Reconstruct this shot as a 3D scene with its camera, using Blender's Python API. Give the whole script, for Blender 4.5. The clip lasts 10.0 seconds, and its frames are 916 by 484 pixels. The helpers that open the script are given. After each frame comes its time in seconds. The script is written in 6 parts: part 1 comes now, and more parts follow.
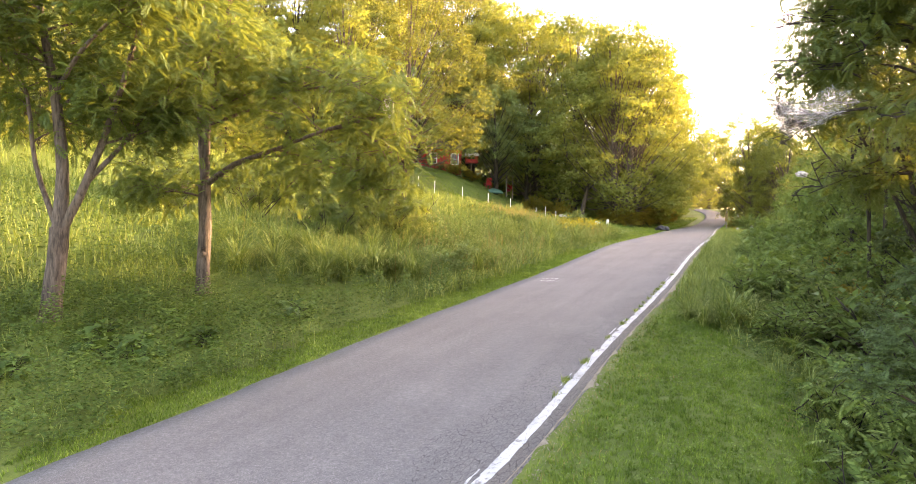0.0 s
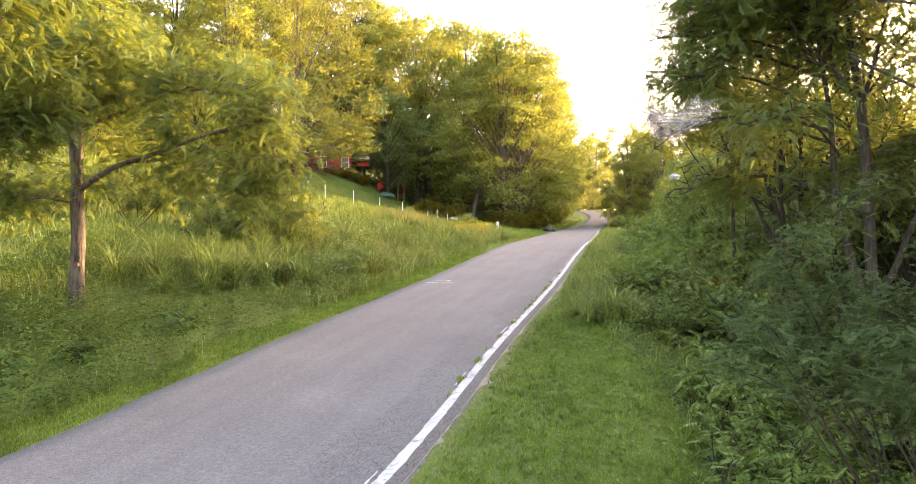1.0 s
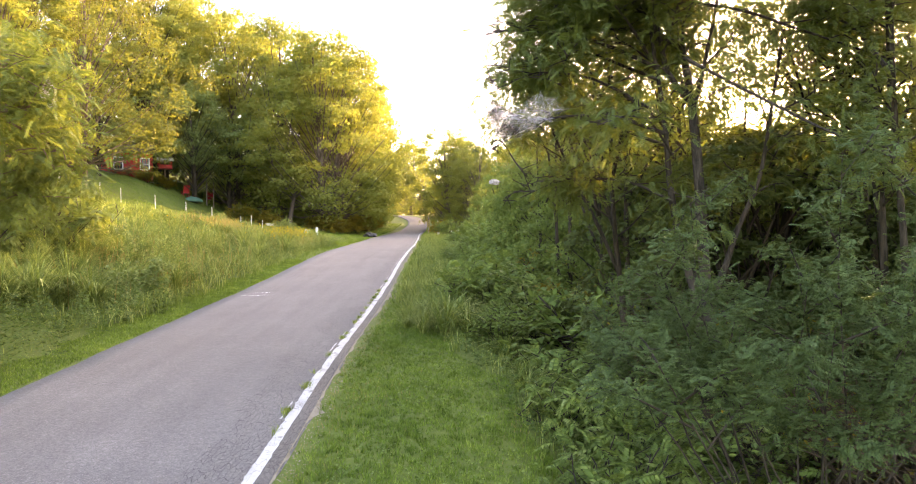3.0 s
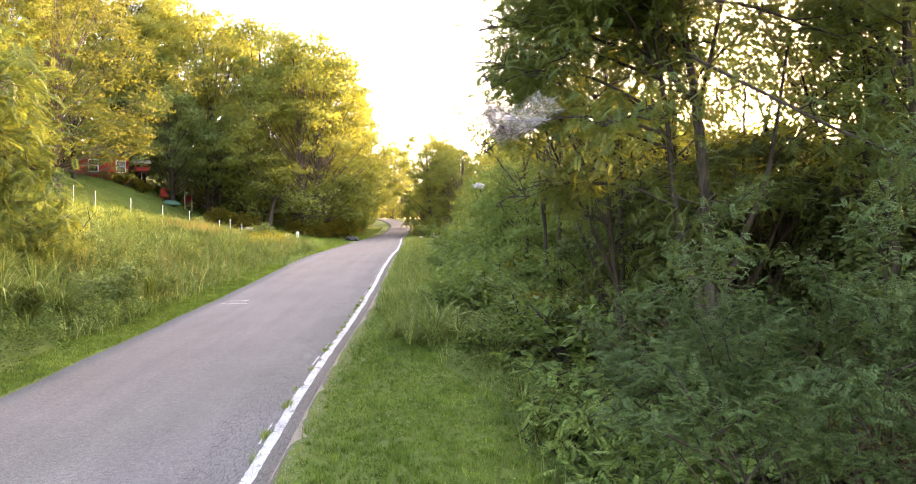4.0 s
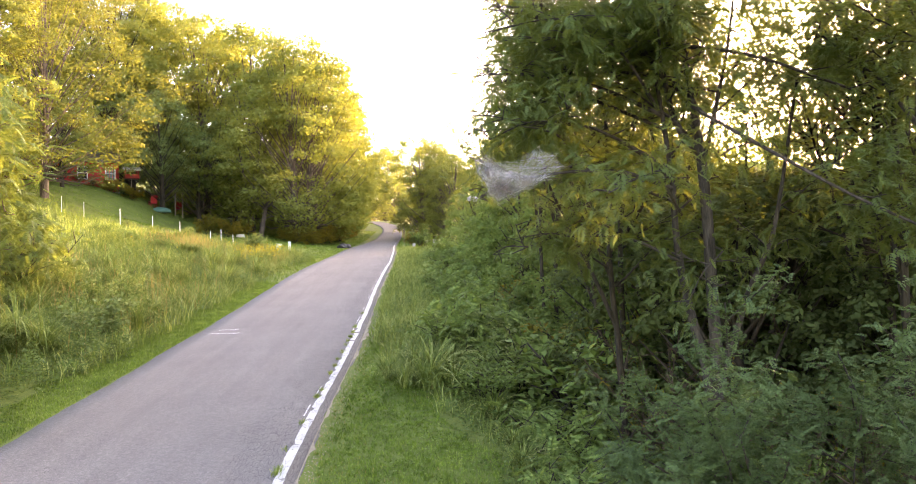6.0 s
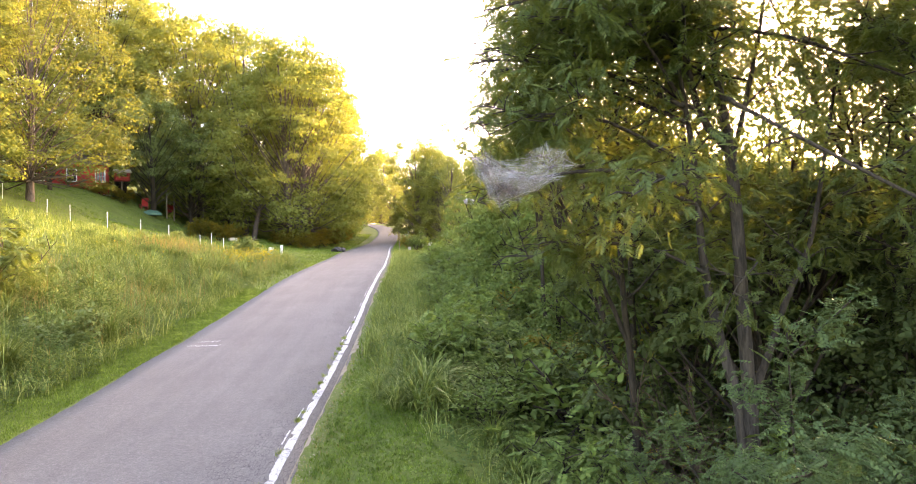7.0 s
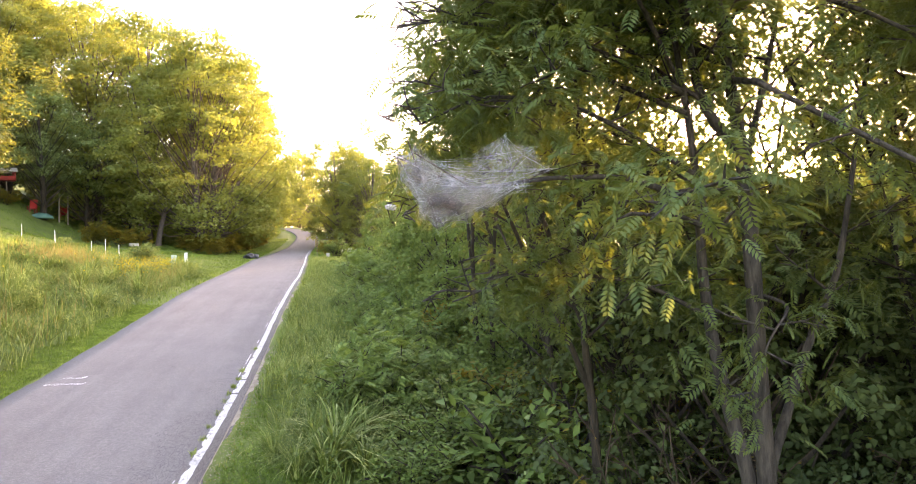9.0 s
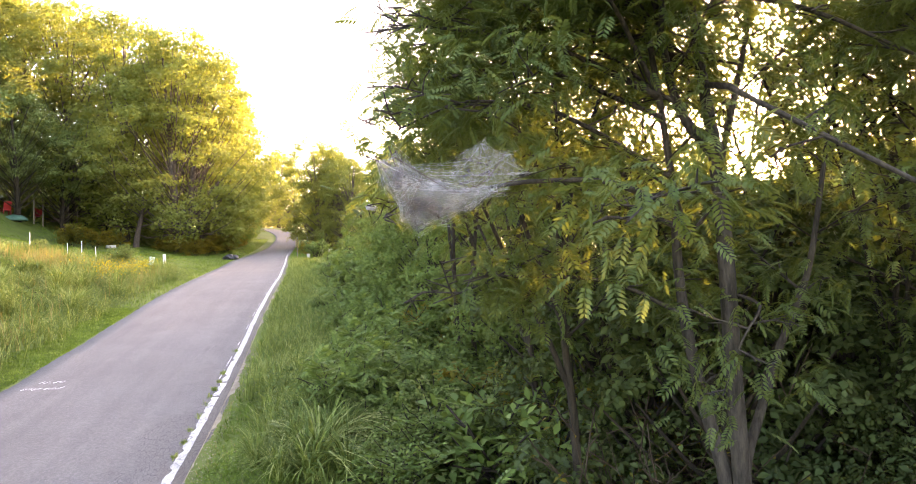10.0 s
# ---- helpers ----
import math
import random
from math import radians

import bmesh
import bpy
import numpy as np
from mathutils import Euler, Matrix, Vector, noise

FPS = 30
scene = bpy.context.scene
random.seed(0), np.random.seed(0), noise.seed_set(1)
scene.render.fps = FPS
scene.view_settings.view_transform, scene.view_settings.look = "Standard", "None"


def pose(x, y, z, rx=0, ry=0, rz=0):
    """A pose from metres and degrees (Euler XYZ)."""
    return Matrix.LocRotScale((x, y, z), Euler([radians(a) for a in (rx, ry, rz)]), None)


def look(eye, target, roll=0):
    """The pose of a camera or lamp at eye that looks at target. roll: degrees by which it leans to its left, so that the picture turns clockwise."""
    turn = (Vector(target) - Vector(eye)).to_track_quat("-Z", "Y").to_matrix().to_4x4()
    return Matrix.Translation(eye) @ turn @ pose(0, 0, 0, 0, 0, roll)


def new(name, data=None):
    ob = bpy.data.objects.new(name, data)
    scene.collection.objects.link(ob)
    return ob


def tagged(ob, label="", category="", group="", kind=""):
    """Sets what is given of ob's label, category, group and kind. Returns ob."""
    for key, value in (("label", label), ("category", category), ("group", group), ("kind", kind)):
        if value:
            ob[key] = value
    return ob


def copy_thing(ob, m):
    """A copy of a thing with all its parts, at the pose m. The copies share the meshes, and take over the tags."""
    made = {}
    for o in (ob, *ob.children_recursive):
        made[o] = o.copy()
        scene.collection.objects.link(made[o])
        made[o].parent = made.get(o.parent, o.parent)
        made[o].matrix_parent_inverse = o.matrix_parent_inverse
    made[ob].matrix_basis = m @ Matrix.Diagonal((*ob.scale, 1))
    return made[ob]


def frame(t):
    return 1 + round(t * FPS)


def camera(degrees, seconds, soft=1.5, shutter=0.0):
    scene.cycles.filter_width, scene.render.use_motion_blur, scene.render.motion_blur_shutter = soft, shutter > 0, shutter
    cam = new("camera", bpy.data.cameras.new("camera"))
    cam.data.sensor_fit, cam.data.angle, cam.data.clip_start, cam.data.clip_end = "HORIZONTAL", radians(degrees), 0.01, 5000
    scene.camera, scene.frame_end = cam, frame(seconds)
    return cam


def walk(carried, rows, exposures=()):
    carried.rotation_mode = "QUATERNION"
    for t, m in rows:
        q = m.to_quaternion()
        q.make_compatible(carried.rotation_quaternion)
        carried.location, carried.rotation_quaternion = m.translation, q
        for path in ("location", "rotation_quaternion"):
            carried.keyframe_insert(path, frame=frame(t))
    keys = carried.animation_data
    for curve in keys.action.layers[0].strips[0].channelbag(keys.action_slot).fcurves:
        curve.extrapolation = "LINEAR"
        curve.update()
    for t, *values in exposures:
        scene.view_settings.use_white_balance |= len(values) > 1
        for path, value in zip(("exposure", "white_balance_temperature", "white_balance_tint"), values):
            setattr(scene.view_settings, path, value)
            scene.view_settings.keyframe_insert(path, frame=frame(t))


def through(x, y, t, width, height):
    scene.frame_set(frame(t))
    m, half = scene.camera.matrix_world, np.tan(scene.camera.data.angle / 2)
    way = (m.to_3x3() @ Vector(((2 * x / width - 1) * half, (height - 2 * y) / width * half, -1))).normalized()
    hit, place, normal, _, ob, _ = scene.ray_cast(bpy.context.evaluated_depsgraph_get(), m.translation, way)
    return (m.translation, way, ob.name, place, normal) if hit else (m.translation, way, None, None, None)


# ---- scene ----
cam = camera(66.8, 10.0, 0.65)
PATH = [
    (0, (0.257, 0.225, 3.135), (0.236, 2.225, 3.156), 0.9),
    (0.1, (0.265, 0.199, 3.141), (0.256, 2.199, 3.162), 0.9),
    (0.2, (0.274, 0.171, 3.149), (0.268, 2.171, 3.170), 1.0),
    (0.3, (0.283, 0.144, 3.156), (0.278, 2.144, 3.177), 1.0),
    (0.4, (0.289, 0.122, 3.161), (0.287, 2.122, 3.182), 1.0),
    (0.5, (0.292, 0.108, 3.163), (0.395, 2.105, 3.182), 1.3),
    (0.6, (0.287, 0.100, 3.161), (0.504, 2.088, 3.188), 0.3),
    (0.7, (0.275, 0.093, 3.157), (0.563, 2.072, 3.189), -0.3),
    (0.8, (0.260, 0.087, 3.151), (0.549, 2.066, 3.183), -0.3),
    (0.9, (0.246, 0.083, 3.144), (0.535, 2.062, 3.176), -0.3),
    (1, (0.238, 0.082, 3.138), (0.525, 2.061, 3.170), -0.3),
    (1.5, (0.224, 0.164, 3.105), (0.517, 2.142, 3.144), -0.3),
    (1.6, (0.226, 0.193, 3.106), (0.521, 2.171, 3.145), -0.3),
    (1.7, (0.230, 0.232, 3.110), (0.560, 2.204, 3.148), -0.4),
    (1.8, (0.236, 0.278, 3.114), (0.626, 2.239, 3.153), -0.6),
    (1.9, (0.240, 0.331, 3.120), (0.691, 2.279, 3.158), -0.7),
    (2, (0.242, 0.388, 3.125), (0.723, 2.329, 3.163), -0.8),
    (2.1, (0.241, 0.455, 3.131), (0.727, 2.395, 3.169), -0.8),
    (2.2, (0.240, 0.535, 3.138), (0.728, 2.475, 3.176), -0.8),
    (2.3, (0.238, 0.626, 3.146), (0.746, 2.560, 3.184), -0.9),
    (2.4, (0.237, 0.724, 3.155), (0.844, 2.629, 3.191), -1.1),
    (2.5, (0.236, 0.825, 3.163), (0.983, 2.679, 3.197), -1.4),
    (2.6, (0.246, 0.942, 3.172), (0.999, 2.795, 3.207), -1.4),
    (2.7, (0.262, 1.060, 3.180), (1.022, 2.910, 3.216), -1.4),
    (3.8, (0.425, 2.000, 3.235), (1.258, 3.817, 3.283), -1.5),
    (4, (0.437, 2.075, 3.295), (1.273, 3.892, 3.343), -1.5),
    (4.5, (0.416, 2.016, 3.991), (1.257, 3.830, 4.031), -1.6),
    (5, (0.386, 1.989, 4.238), (1.231, 3.801, 4.277), -1.7),
    (5.5, (0.417, 2.112, 4.159), (1.267, 3.922, 4.202), -1.7),
    (5.7, (0.467, 2.222, 4.149), (1.319, 4.031, 4.193), -1.7),
    (6.8, (0.999, 3.319, 4.255), (1.861, 5.123, 4.306), -1.8),
    (7, (1.139, 3.594, 4.285), (2.003, 5.397, 4.337), -1.8),
    (7.5, (1.532, 4.353, 4.366), (2.399, 6.155, 4.421), -1.7),
    (8, (1.967, 5.203, 4.458), (2.836, 7.003, 4.515), -1.7),
    (8.5, (2.259, 5.807, 4.559), (3.132, 7.605, 4.621), -1.7),
    (8.6, (2.278, 5.852, 4.576), (3.155, 7.649, 4.638), -1.7),
    (8.7, (2.295, 5.892, 4.593), (3.191, 7.679, 4.654), -1.7),
    (8.8, (2.308, 5.924, 4.609), (3.257, 7.684, 4.668), -1.8),
    (8.9, (2.317, 5.945, 4.623), (3.310, 7.681, 4.680), -1.8),
    (9, (2.320, 5.953, 4.635), (3.381, 7.647, 4.690), -1.9),
    (9.1, (2.320, 5.948, 4.647), (3.406, 7.626, 4.698), -2.2),
    (9.2, (2.318, 5.935, 4.658), (3.409, 7.611, 4.709), -2.2),
    (9.3, (2.316, 5.919, 4.668), (3.410, 7.593, 4.719), -2.2),
    (9.5, (2.311, 5.895, 4.678), (3.412, 7.564, 4.728), -2.3),
    (10, (2.281, 5.879, 4.663), (3.388, 7.544, 4.714), -2.3),
]
walk(cam, [(t, look(eye, target, roll)) for t, eye, target, roll in PATH], [(0, 3.69, 8150, 28), (10, 3.88, 7550, 31)])

# ---- light: a low warm sun beyond the trees on the downhill side, pale evening sky ----
SUN_BEARING, SUN_HEIGHT = 59.0, 12.5
world = bpy.data.worlds.new("evening_sky")
scene.world = world
world.use_nodes = True
wn = world.node_tree
sky = wn.nodes.new("ShaderNodeTexSky")
sky.sky_type = "NISHITA"
sky.sun_disc = False
sky.sun_elevation = radians(SUN_HEIGHT)
sky.sun_rotation = radians(SUN_BEARING)
sky.air_density, sky.dust_density, sky.ozone_density = 1.0, 2.5, 1.0
wn.links.new(sky.outputs["Color"], wn.nodes["Background"].inputs["Color"])
wn.nodes["Background"].inputs["Strength"].default_value = 0.15
sun = new("sun", bpy.data.lights.new("sun", "SUN"))
sun.data.energy, sun.data.angle, sun.data.color = 2.1, radians(0.6), (1.0, 0.80, 0.48)
sb, se = radians(SUN_BEARING), radians(SUN_HEIGHT)
sun.matrix_world = look((0, 0, 60), Vector((0, 0, 60)) - Vector((math.sin(sb) * math.cos(se), math.cos(sb) * math.cos(se), math.sin(se))))


# ---- materials ----
class Shade:
    """A short way to write node materials."""

    def __init__(self, name):
        self.mat = bpy.data.materials.new(name)
        self.mat.use_nodes = True
        self.tree = self.mat.node_tree
        self.bsdf = self.tree.nodes["Principled BSDF"]
        self.out = self.tree.nodes["Material Output"]

    def node(self, kind, operation=""):
        n = self.tree.nodes.new("ShaderNode" + kind)
        if operation:
            n.operation = operation
        return n

    def link(self, a, b):
        self.tree.links.new(a, b)

    def coords(self, which="Object"):
        return self.node("TexCoord").outputs[which]

    def noise(self, vec, scale, detail=4, rough=0.6):
        n = self.node("TexNoise")
        n.inputs["Scale"].default_value, n.inputs["Detail"].default_value, n.inputs["Roughness"].default_value = scale, detail, rough
        if vec is not None:
            self.link(vec, n.inputs["Vector"])
        return n.outputs["Fac"]

    def node_color_noise(self, vec, scale):
        n = self.node("TexNoise")
        n.inputs["Scale"].default_value = scale
        self.link(vec, n.inputs["Vector"])
        return n.outputs["Color"]

    def ramp(self, fac, stops):
        n = self.node("ValToRGB")
        el = n.color_ramp.elements
        while len(el) < len(stops):
            el.new(0.5)
        for e, (p, c) in zip(el, stops):
            e.position, e.color = p, (*c, 1) if len(c) == 3 else c
        self.link(fac, n.inputs["Fac"])
        return n.outputs["Color"]

    def mix(self, fac, a, b, how="MIX"):
        n = self.node("Mix")
        n.data_type, n.blend_type = "RGBA", how
        for sock, v in ((n.inputs[0], fac), (n.inputs[6], a), (n.inputs[7], b)):
            if isinstance(v, (int, float)):
                sock.default_value = v
            elif isinstance(v, tuple):
                sock.default_value = (*v, 1)
            else:
                self.link(v, sock)
        return n.outputs[2]

    def calc(self, op, a, b=0.0):
        n = self.node("Math", operation=op)
        for sock, v in zip(n.inputs, (a, b)):
            if isinstance(v, (int, float)):
                sock.default_value = v
            else:
                self.link(v, sock)
        return n.outputs[0]

    def bump(self, height, strength, distance=0.01):
        n = self.node("Bump")
        n.inputs["Strength"].default_value, n.inputs["Distance"].default_value = strength, distance
        self.link(height, n.inputs["Height"])
        self.link(n.outputs["Normal"], self.bsdf.inputs["Normal"])

    def done(self, color, rough=0.8, metal=0.0, spec=0.4):
        if isinstance(color, tuple):
            self.bsdf.inputs["Base Color"].default_value = (*color, 1)
        else:
            self.link(color, self.bsdf.inputs["Base Color"])
        self.bsdf.inputs["Roughness"].default_value = rough
        self.bsdf.inputs["Metallic"].default_value = metal
        self.bsdf.inputs["Specular IOR Level"].default_value = spec
        return self.mat


def plain(name, c1, c2, scale=8.0, rough=0.7, bump=0.2, metal=0.0, fine=60.0):
    s = Shade(name)
    v = s.coords()
    a = s.noise(v, scale)
    b = s.noise(v, fine, 3)
    col = s.ramp(s.calc("ADD", s.calc("MULTIPLY", a, 0.65), s.calc("MULTIPLY", b, 0.35)), [(0.33, c1), (0.67, c2)])
    if bump:
        s.bump(b, bump, 0.01)
    return s.done(col, rough, metal)


def foliage(name, dark, mid, light, through=0.35, glow=(0.20, 0.22, 0.02), rough=0.5, tufts=0.0):
    """Leaves that let light through; each leaf and each plant differs. tufts: how much colour shifts over a hand's width and over a step."""
    s = Shade(name)
    geo = s.node("NewGeometry").outputs["Random Per Island"]
    ob = s.node("ObjectInfo").outputs["Random"]
    big = s.noise(s.coords(), 0.55, 3)
    f = s.calc("ADD", s.calc("ADD", s.calc("MULTIPLY", geo, 0.55), s.calc("MULTIPLY", ob, 0.2)), s.calc("MULTIPLY", s.calc("SUBTRACT", big, 0.38), 0.9))
    if tufts:
        small = s.calc("ADD", s.calc("MULTIPLY", s.noise(s.coords(), 9.0, 3), 0.55), s.calc("MULTIPLY", s.noise(s.coords(), 2.3, 3), 0.45))
        f = s.calc("ADD", f, s.calc("MULTIPLY", s.calc("SUBTRACT", small, 0.5), tufts))
    col = s.ramp(f, [(0.08, dark), (0.5, mid), (0.95, light)])
    s.done(col, rough + 0.1, 0.0, 0.2)
    tr = s.node("BsdfTranslucent")
    s.link(s.mix(0.5, col, glow), tr.inputs["Color"])
    m = s.node("MixShader")
    m.inputs[0].default_value = through
    s.link(s.bsdf.outputs[0], m.inputs[1])
    s.link(tr.outputs[0], m.inputs[2])
    s.link(m.outputs[0], s.out.inputs["Surface"])
    return s.mat


def bark_material(name, c1, c2):
    s = Shade(name)
    mp = s.node("Mapping")
    mp.inputs["Scale"].default_value = (9, 9, 1.6)
    s.link(s.coords(), mp.inputs["Vector"])
    ridges = s.noise(mp.outputs[0], 2.2, 5, 0.7)
    patch = s.noise(s.coords(), 1.1, 3)
    col = s.ramp(s.calc("ADD", s.calc("MULTIPLY", ridges, 0.7), s.calc("MULTIPLY", patch, 0.3)), [(0.41, c1), (0.60, c2)])
    s.bump(ridges, 0.9, 0.03)
    return s.done(col, 0.9)


def asphalt_material():
    s = Shade("worn_asphalt")
    uv = s.node("UVMap").outputs[0]
    v = s.coords()
    sep = s.node("SeparateXYZ")
    s.link(uv, sep.inputs[0])
    grit = s.noise(v, 55, 3, 0.75)
    grit2 = s.noise(v, 17, 4, 0.65)
    stain = s.noise(v, 0.45, 5, 0.6)
    f = s.calc("ADD", s.calc("ADD", s.calc("MULTIPLY", grit, 0.50), s.calc("MULTIPLY", grit2, 0.2)), s.calc("ADD", s.calc("MULTIPLY", stain, 0.10), 0.12))
    col = s.ramp(f, [(0.40, (0.088, 0.080, 0.075)), (0.52, (0.142, 0.130, 0.122)), (0.64, (0.245, 0.226, 0.212))])
    streak = s.node("Mapping")
    streak.inputs["Scale"].default_value = (0.06, 1.5, 1.0)
    s.link(uv, streak.inputs["Vector"])
    col = s.mix(0.18, col, s.ramp(s.noise(streak.outputs[0], 1.6, 4, 0.6), [(0.35, (0.55, 0.55, 0.55)), (0.68, (1.25, 1.24, 1.22))]), "MULTIPLY")
    # fine alligator cracks towards the painted edge
    warp = s.node("VectorMath", operation="ADD")
    wob = s.node("TexNoise")
    wob.inputs["Scale"].default_value = 1.7
    wob.inputs["Detail"].default_value = 5
    s.link(v, wob.inputs["Vector"])
    sc = s.node("VectorMath", operation="SCALE")
    sc.inputs["Scale"].default_value = 0.6
    s.link(wob.outputs["Color"], sc.inputs[0])
    lanes = s.node("Mapping")
    lanes.inputs["Scale"].default_value = (1.0, 4.2, 1.0)
    s.link(uv, lanes.inputs["Vector"])
    s.link(lanes.outputs[0], warp.inputs[0])
    s.link(sc.outputs[0], warp.inputs[1])
    vor = s.node("TexVoronoi")
    vor.feature = "DISTANCE_TO_EDGE"
    vor.inputs["Scale"].default_value = 4.2
    vor.voronoi_dimensions = "2D"
    s.link(warp.outputs[0], vor.inputs["Vector"])
    hair = s.calc("LESS_THAN", vor.outputs["Distance"], s.calc("MULTIPLY", s.noise(v, 9, 2), 0.075))
    zone = s.node("MapRange")
    zone.interpolation_type = "SMOOTHSTEP"
    zone.inputs["From Min"].default_value, zone.inputs["From Max"].default_value = -1.5, -0.2
    s.link(sep.outputs["Y"], zone.inputs["Value"])
    where = s.calc("GREATER_THAN", s.calc("ADD", s.noise(v, 0.7, 3), s.calc("MULTIPLY", zone.outputs[0], 0.36)), 0.74)
    cracks = s.calc("MULTIPLY", hair, where)
    col = s.mix(s.calc("MULTIPLY", cracks, 0.66), col, (0.04, 0.037, 0.034))
    s.bump(s.calc("SUBTRACT", s.calc("ADD", grit, s.calc("MULTIPLY", grit2, 0.4)), cracks), 0.5, 0.006)
    return s.done(col, 0.9, 0.0, 0.2)


def ground_material():
    s = Shade("grassy_soil")
    v = s.coords()
    a = s.noise(v, 0.35, 5)
    b = s.noise(v, 7.0, 5, 0.7)
    c = s.noise(v, 60.0, 3, 0.7)
    f = s.calc("ADD", s.calc("ADD", s.calc("MULTIPLY", a, 0.35), s.calc("MULTIPLY", b, 0.35)), s.calc("MULTIPLY", c, 0.3))
    col = s.ramp(f, [(0.33, (0.055, 0.065, 0.02)), (0.5, (0.095, 0.13, 0.024)), (0.7, (0.17, 0.19, 0.04))])
    s.bump(b, 0.7, 0.05)
    return s.done(col, 0.95, 0.0, 0.2)


def web_material(name, dark, pale, thin, dense):
    """Matted silk: fine threads, dense in places and nearly clear in others."""
    s = Shade(name)
    v = s.coords()
    mp = s.node("Mapping")
    mp.inputs["Rotation"].default_value = (0, radians(35), 0)
    mp.inputs["Scale"].default_value = (1, 1, 4.5)
    s.link(v, mp.inputs["Vector"])
    strands = s.noise(mp.outputs[0], 42, 6, 0.8)
    cloud = s.noise(v, 5.5, 4)
    mixed = s.calc("ADD", s.calc("MULTIPLY", cloud, 0.6), s.calc("MULTIPLY", strands, 0.4))
    s.done(s.ramp(mixed, [(0.36, dark), (0.62, pale)]), 0.9, 0, 0.1)
    tl = s.node("BsdfTranslucent")
    tl.inputs["Color"].default_value = (*pale, 1)
    both = s.node("MixShader")
    both.inputs[0].default_value = 0.3
    s.link(s.bsdf.outputs[0], both.inputs[1])
    s.link(tl.outputs[0], both.inputs[2])
    clear = s.node("BsdfTransparent")
    m = s.node("MixShader")
    dens = s.ramp(s.calc("ADD", s.calc("MULTIPLY", strands, 0.62), s.calc("MULTIPLY", cloud, 0.38)), [(0.40, (thin,) * 3), (0.62, (dense,) * 3)])
    s.link(dens, m.inputs[0])
    s.link(clear.outputs[0], m.inputs[1])
    s.link(both.outputs[0], m.inputs[2])
    s.link(m.outputs[0], s.out.inputs["Surface"])
    return s.mat


def paint_material():
    """White road paint, flaked off in specks and along hair cracks."""
    s = Shade("worn_white_paint")
    v = s.coords()
    tone = s.noise(v, 3.0, 4)
    col = s.ramp(tone, [(0.3, (0.36, 0.35, 0.33)), (0.7, (0.55, 0.54, 0.52))])
    flake = s.ramp(s.calc("ADD", s.calc("MULTIPLY", s.noise(v, 13, 6, 0.8), 0.75), s.calc("MULTIPLY", s.noise(v, 2.2, 3), 0.25)), [(0.53, (0, 0, 0)), (0.58, (1, 1, 1))])
    col = s.mix(s.calc("MULTIPLY", flake, 0.85), col, (0.15, 0.14, 0.13))
    uv = s.node("UVMap").outputs[0]
    mp = s.node("Mapping")
    mp.inputs["Scale"].default_value = (1.1, 9.0, 1.0)
    s.link(uv, mp.inputs["Vector"])
    vor = s.node("TexVoronoi")
    vor.feature, vor.voronoi_dimensions = "DISTANCE_TO_EDGE", "2D"
    vor.inputs["Scale"].default_value = 1.3
    mixv = s.mix(0.12, mp.outputs[0], s.node_color_noise(v, 3.0))
    s.link(mixv, vor.inputs["Vector"])
    hair = s.calc("LESS_THAN", vor.outputs["Distance"], 0.013)
    col = s.mix(s.calc("MULTIPLY", hair, 0.55), col, (0.07, 0.065, 0.06))
    return s.done(col, 0.8, 0.0, 0.3)


def water_material():
    s = Shade("still_water")
    s.bump(s.noise(s.coords(), 0.8, 4), 0.15, 0.05)
    return s.done((0.02, 0.03, 0.025), 0.06, 0.0, 0.5)


ASPHALT, GROUND, WATER = asphalt_material(), ground_material(), water_material()
WEB = web_material("grey_silk_web", (0.20, 0.165, 0.16), (0.52, 0.48, 0.46), 0.14, 0.5)
WEB_THIN = web_material("thin_silk_web", (0.34, 0.32, 0.30), (0.58, 0.56, 0.53), 0.0, 0.26)
WEB_FRASS = web_material("frass_filled_silk", (0.085, 0.058, 0.052), (0.22, 0.17, 0.155), 0.45, 0.9)
WEB_PALE = web_material("pale_silk_web", (0.4, 0.38, 0.36), (0.66, 0.64, 0.62), 0.25, 0.8)
SILK_THREAD = plain("silk_thread", (0.36, 0.34, 0.33), (0.52, 0.50, 0.49), 5, 0.7, 0.0)
PAINT = paint_material()
SOIL = plain("dry_roadside_soil", (0.16, 0.125, 0.085), (0.33, 0.28, 0.21), 5, 0.95, 0.8, 0, 45)
BARK = bark_material("grey_brown_bark", (0.05, 0.036, 0.028), (0.16, 0.118, 0.09))
BARK_DARK = bark_material("dark_bark", (0.017, 0.013, 0.008), (0.058, 0.042, 0.026))
BARK_GREY = bark_material("grey_ridged_bark", (0.022, 0.017, 0.012), (0.072, 0.056, 0.041))
BARK_DEAD = bark_material("bleached_dead_wood", (0.05, 0.037, 0.029), (0.14, 0.105, 0.085))
LEAF_WALNUT = foliage("walnut_leaves", (0.038, 0.067, 0.022), (0.066, 0.105, 0.033), (0.11, 0.146, 0.044), 0.38, (0.38, 0.37, 0.035))
LEAF_BANK = foliage("bank_walnut_leaves", (0.045, 0.08, 0.024), (0.075, 0.125, 0.034), (0.125, 0.18, 0.045), 0.40, (0.33, 0.33, 0.03))
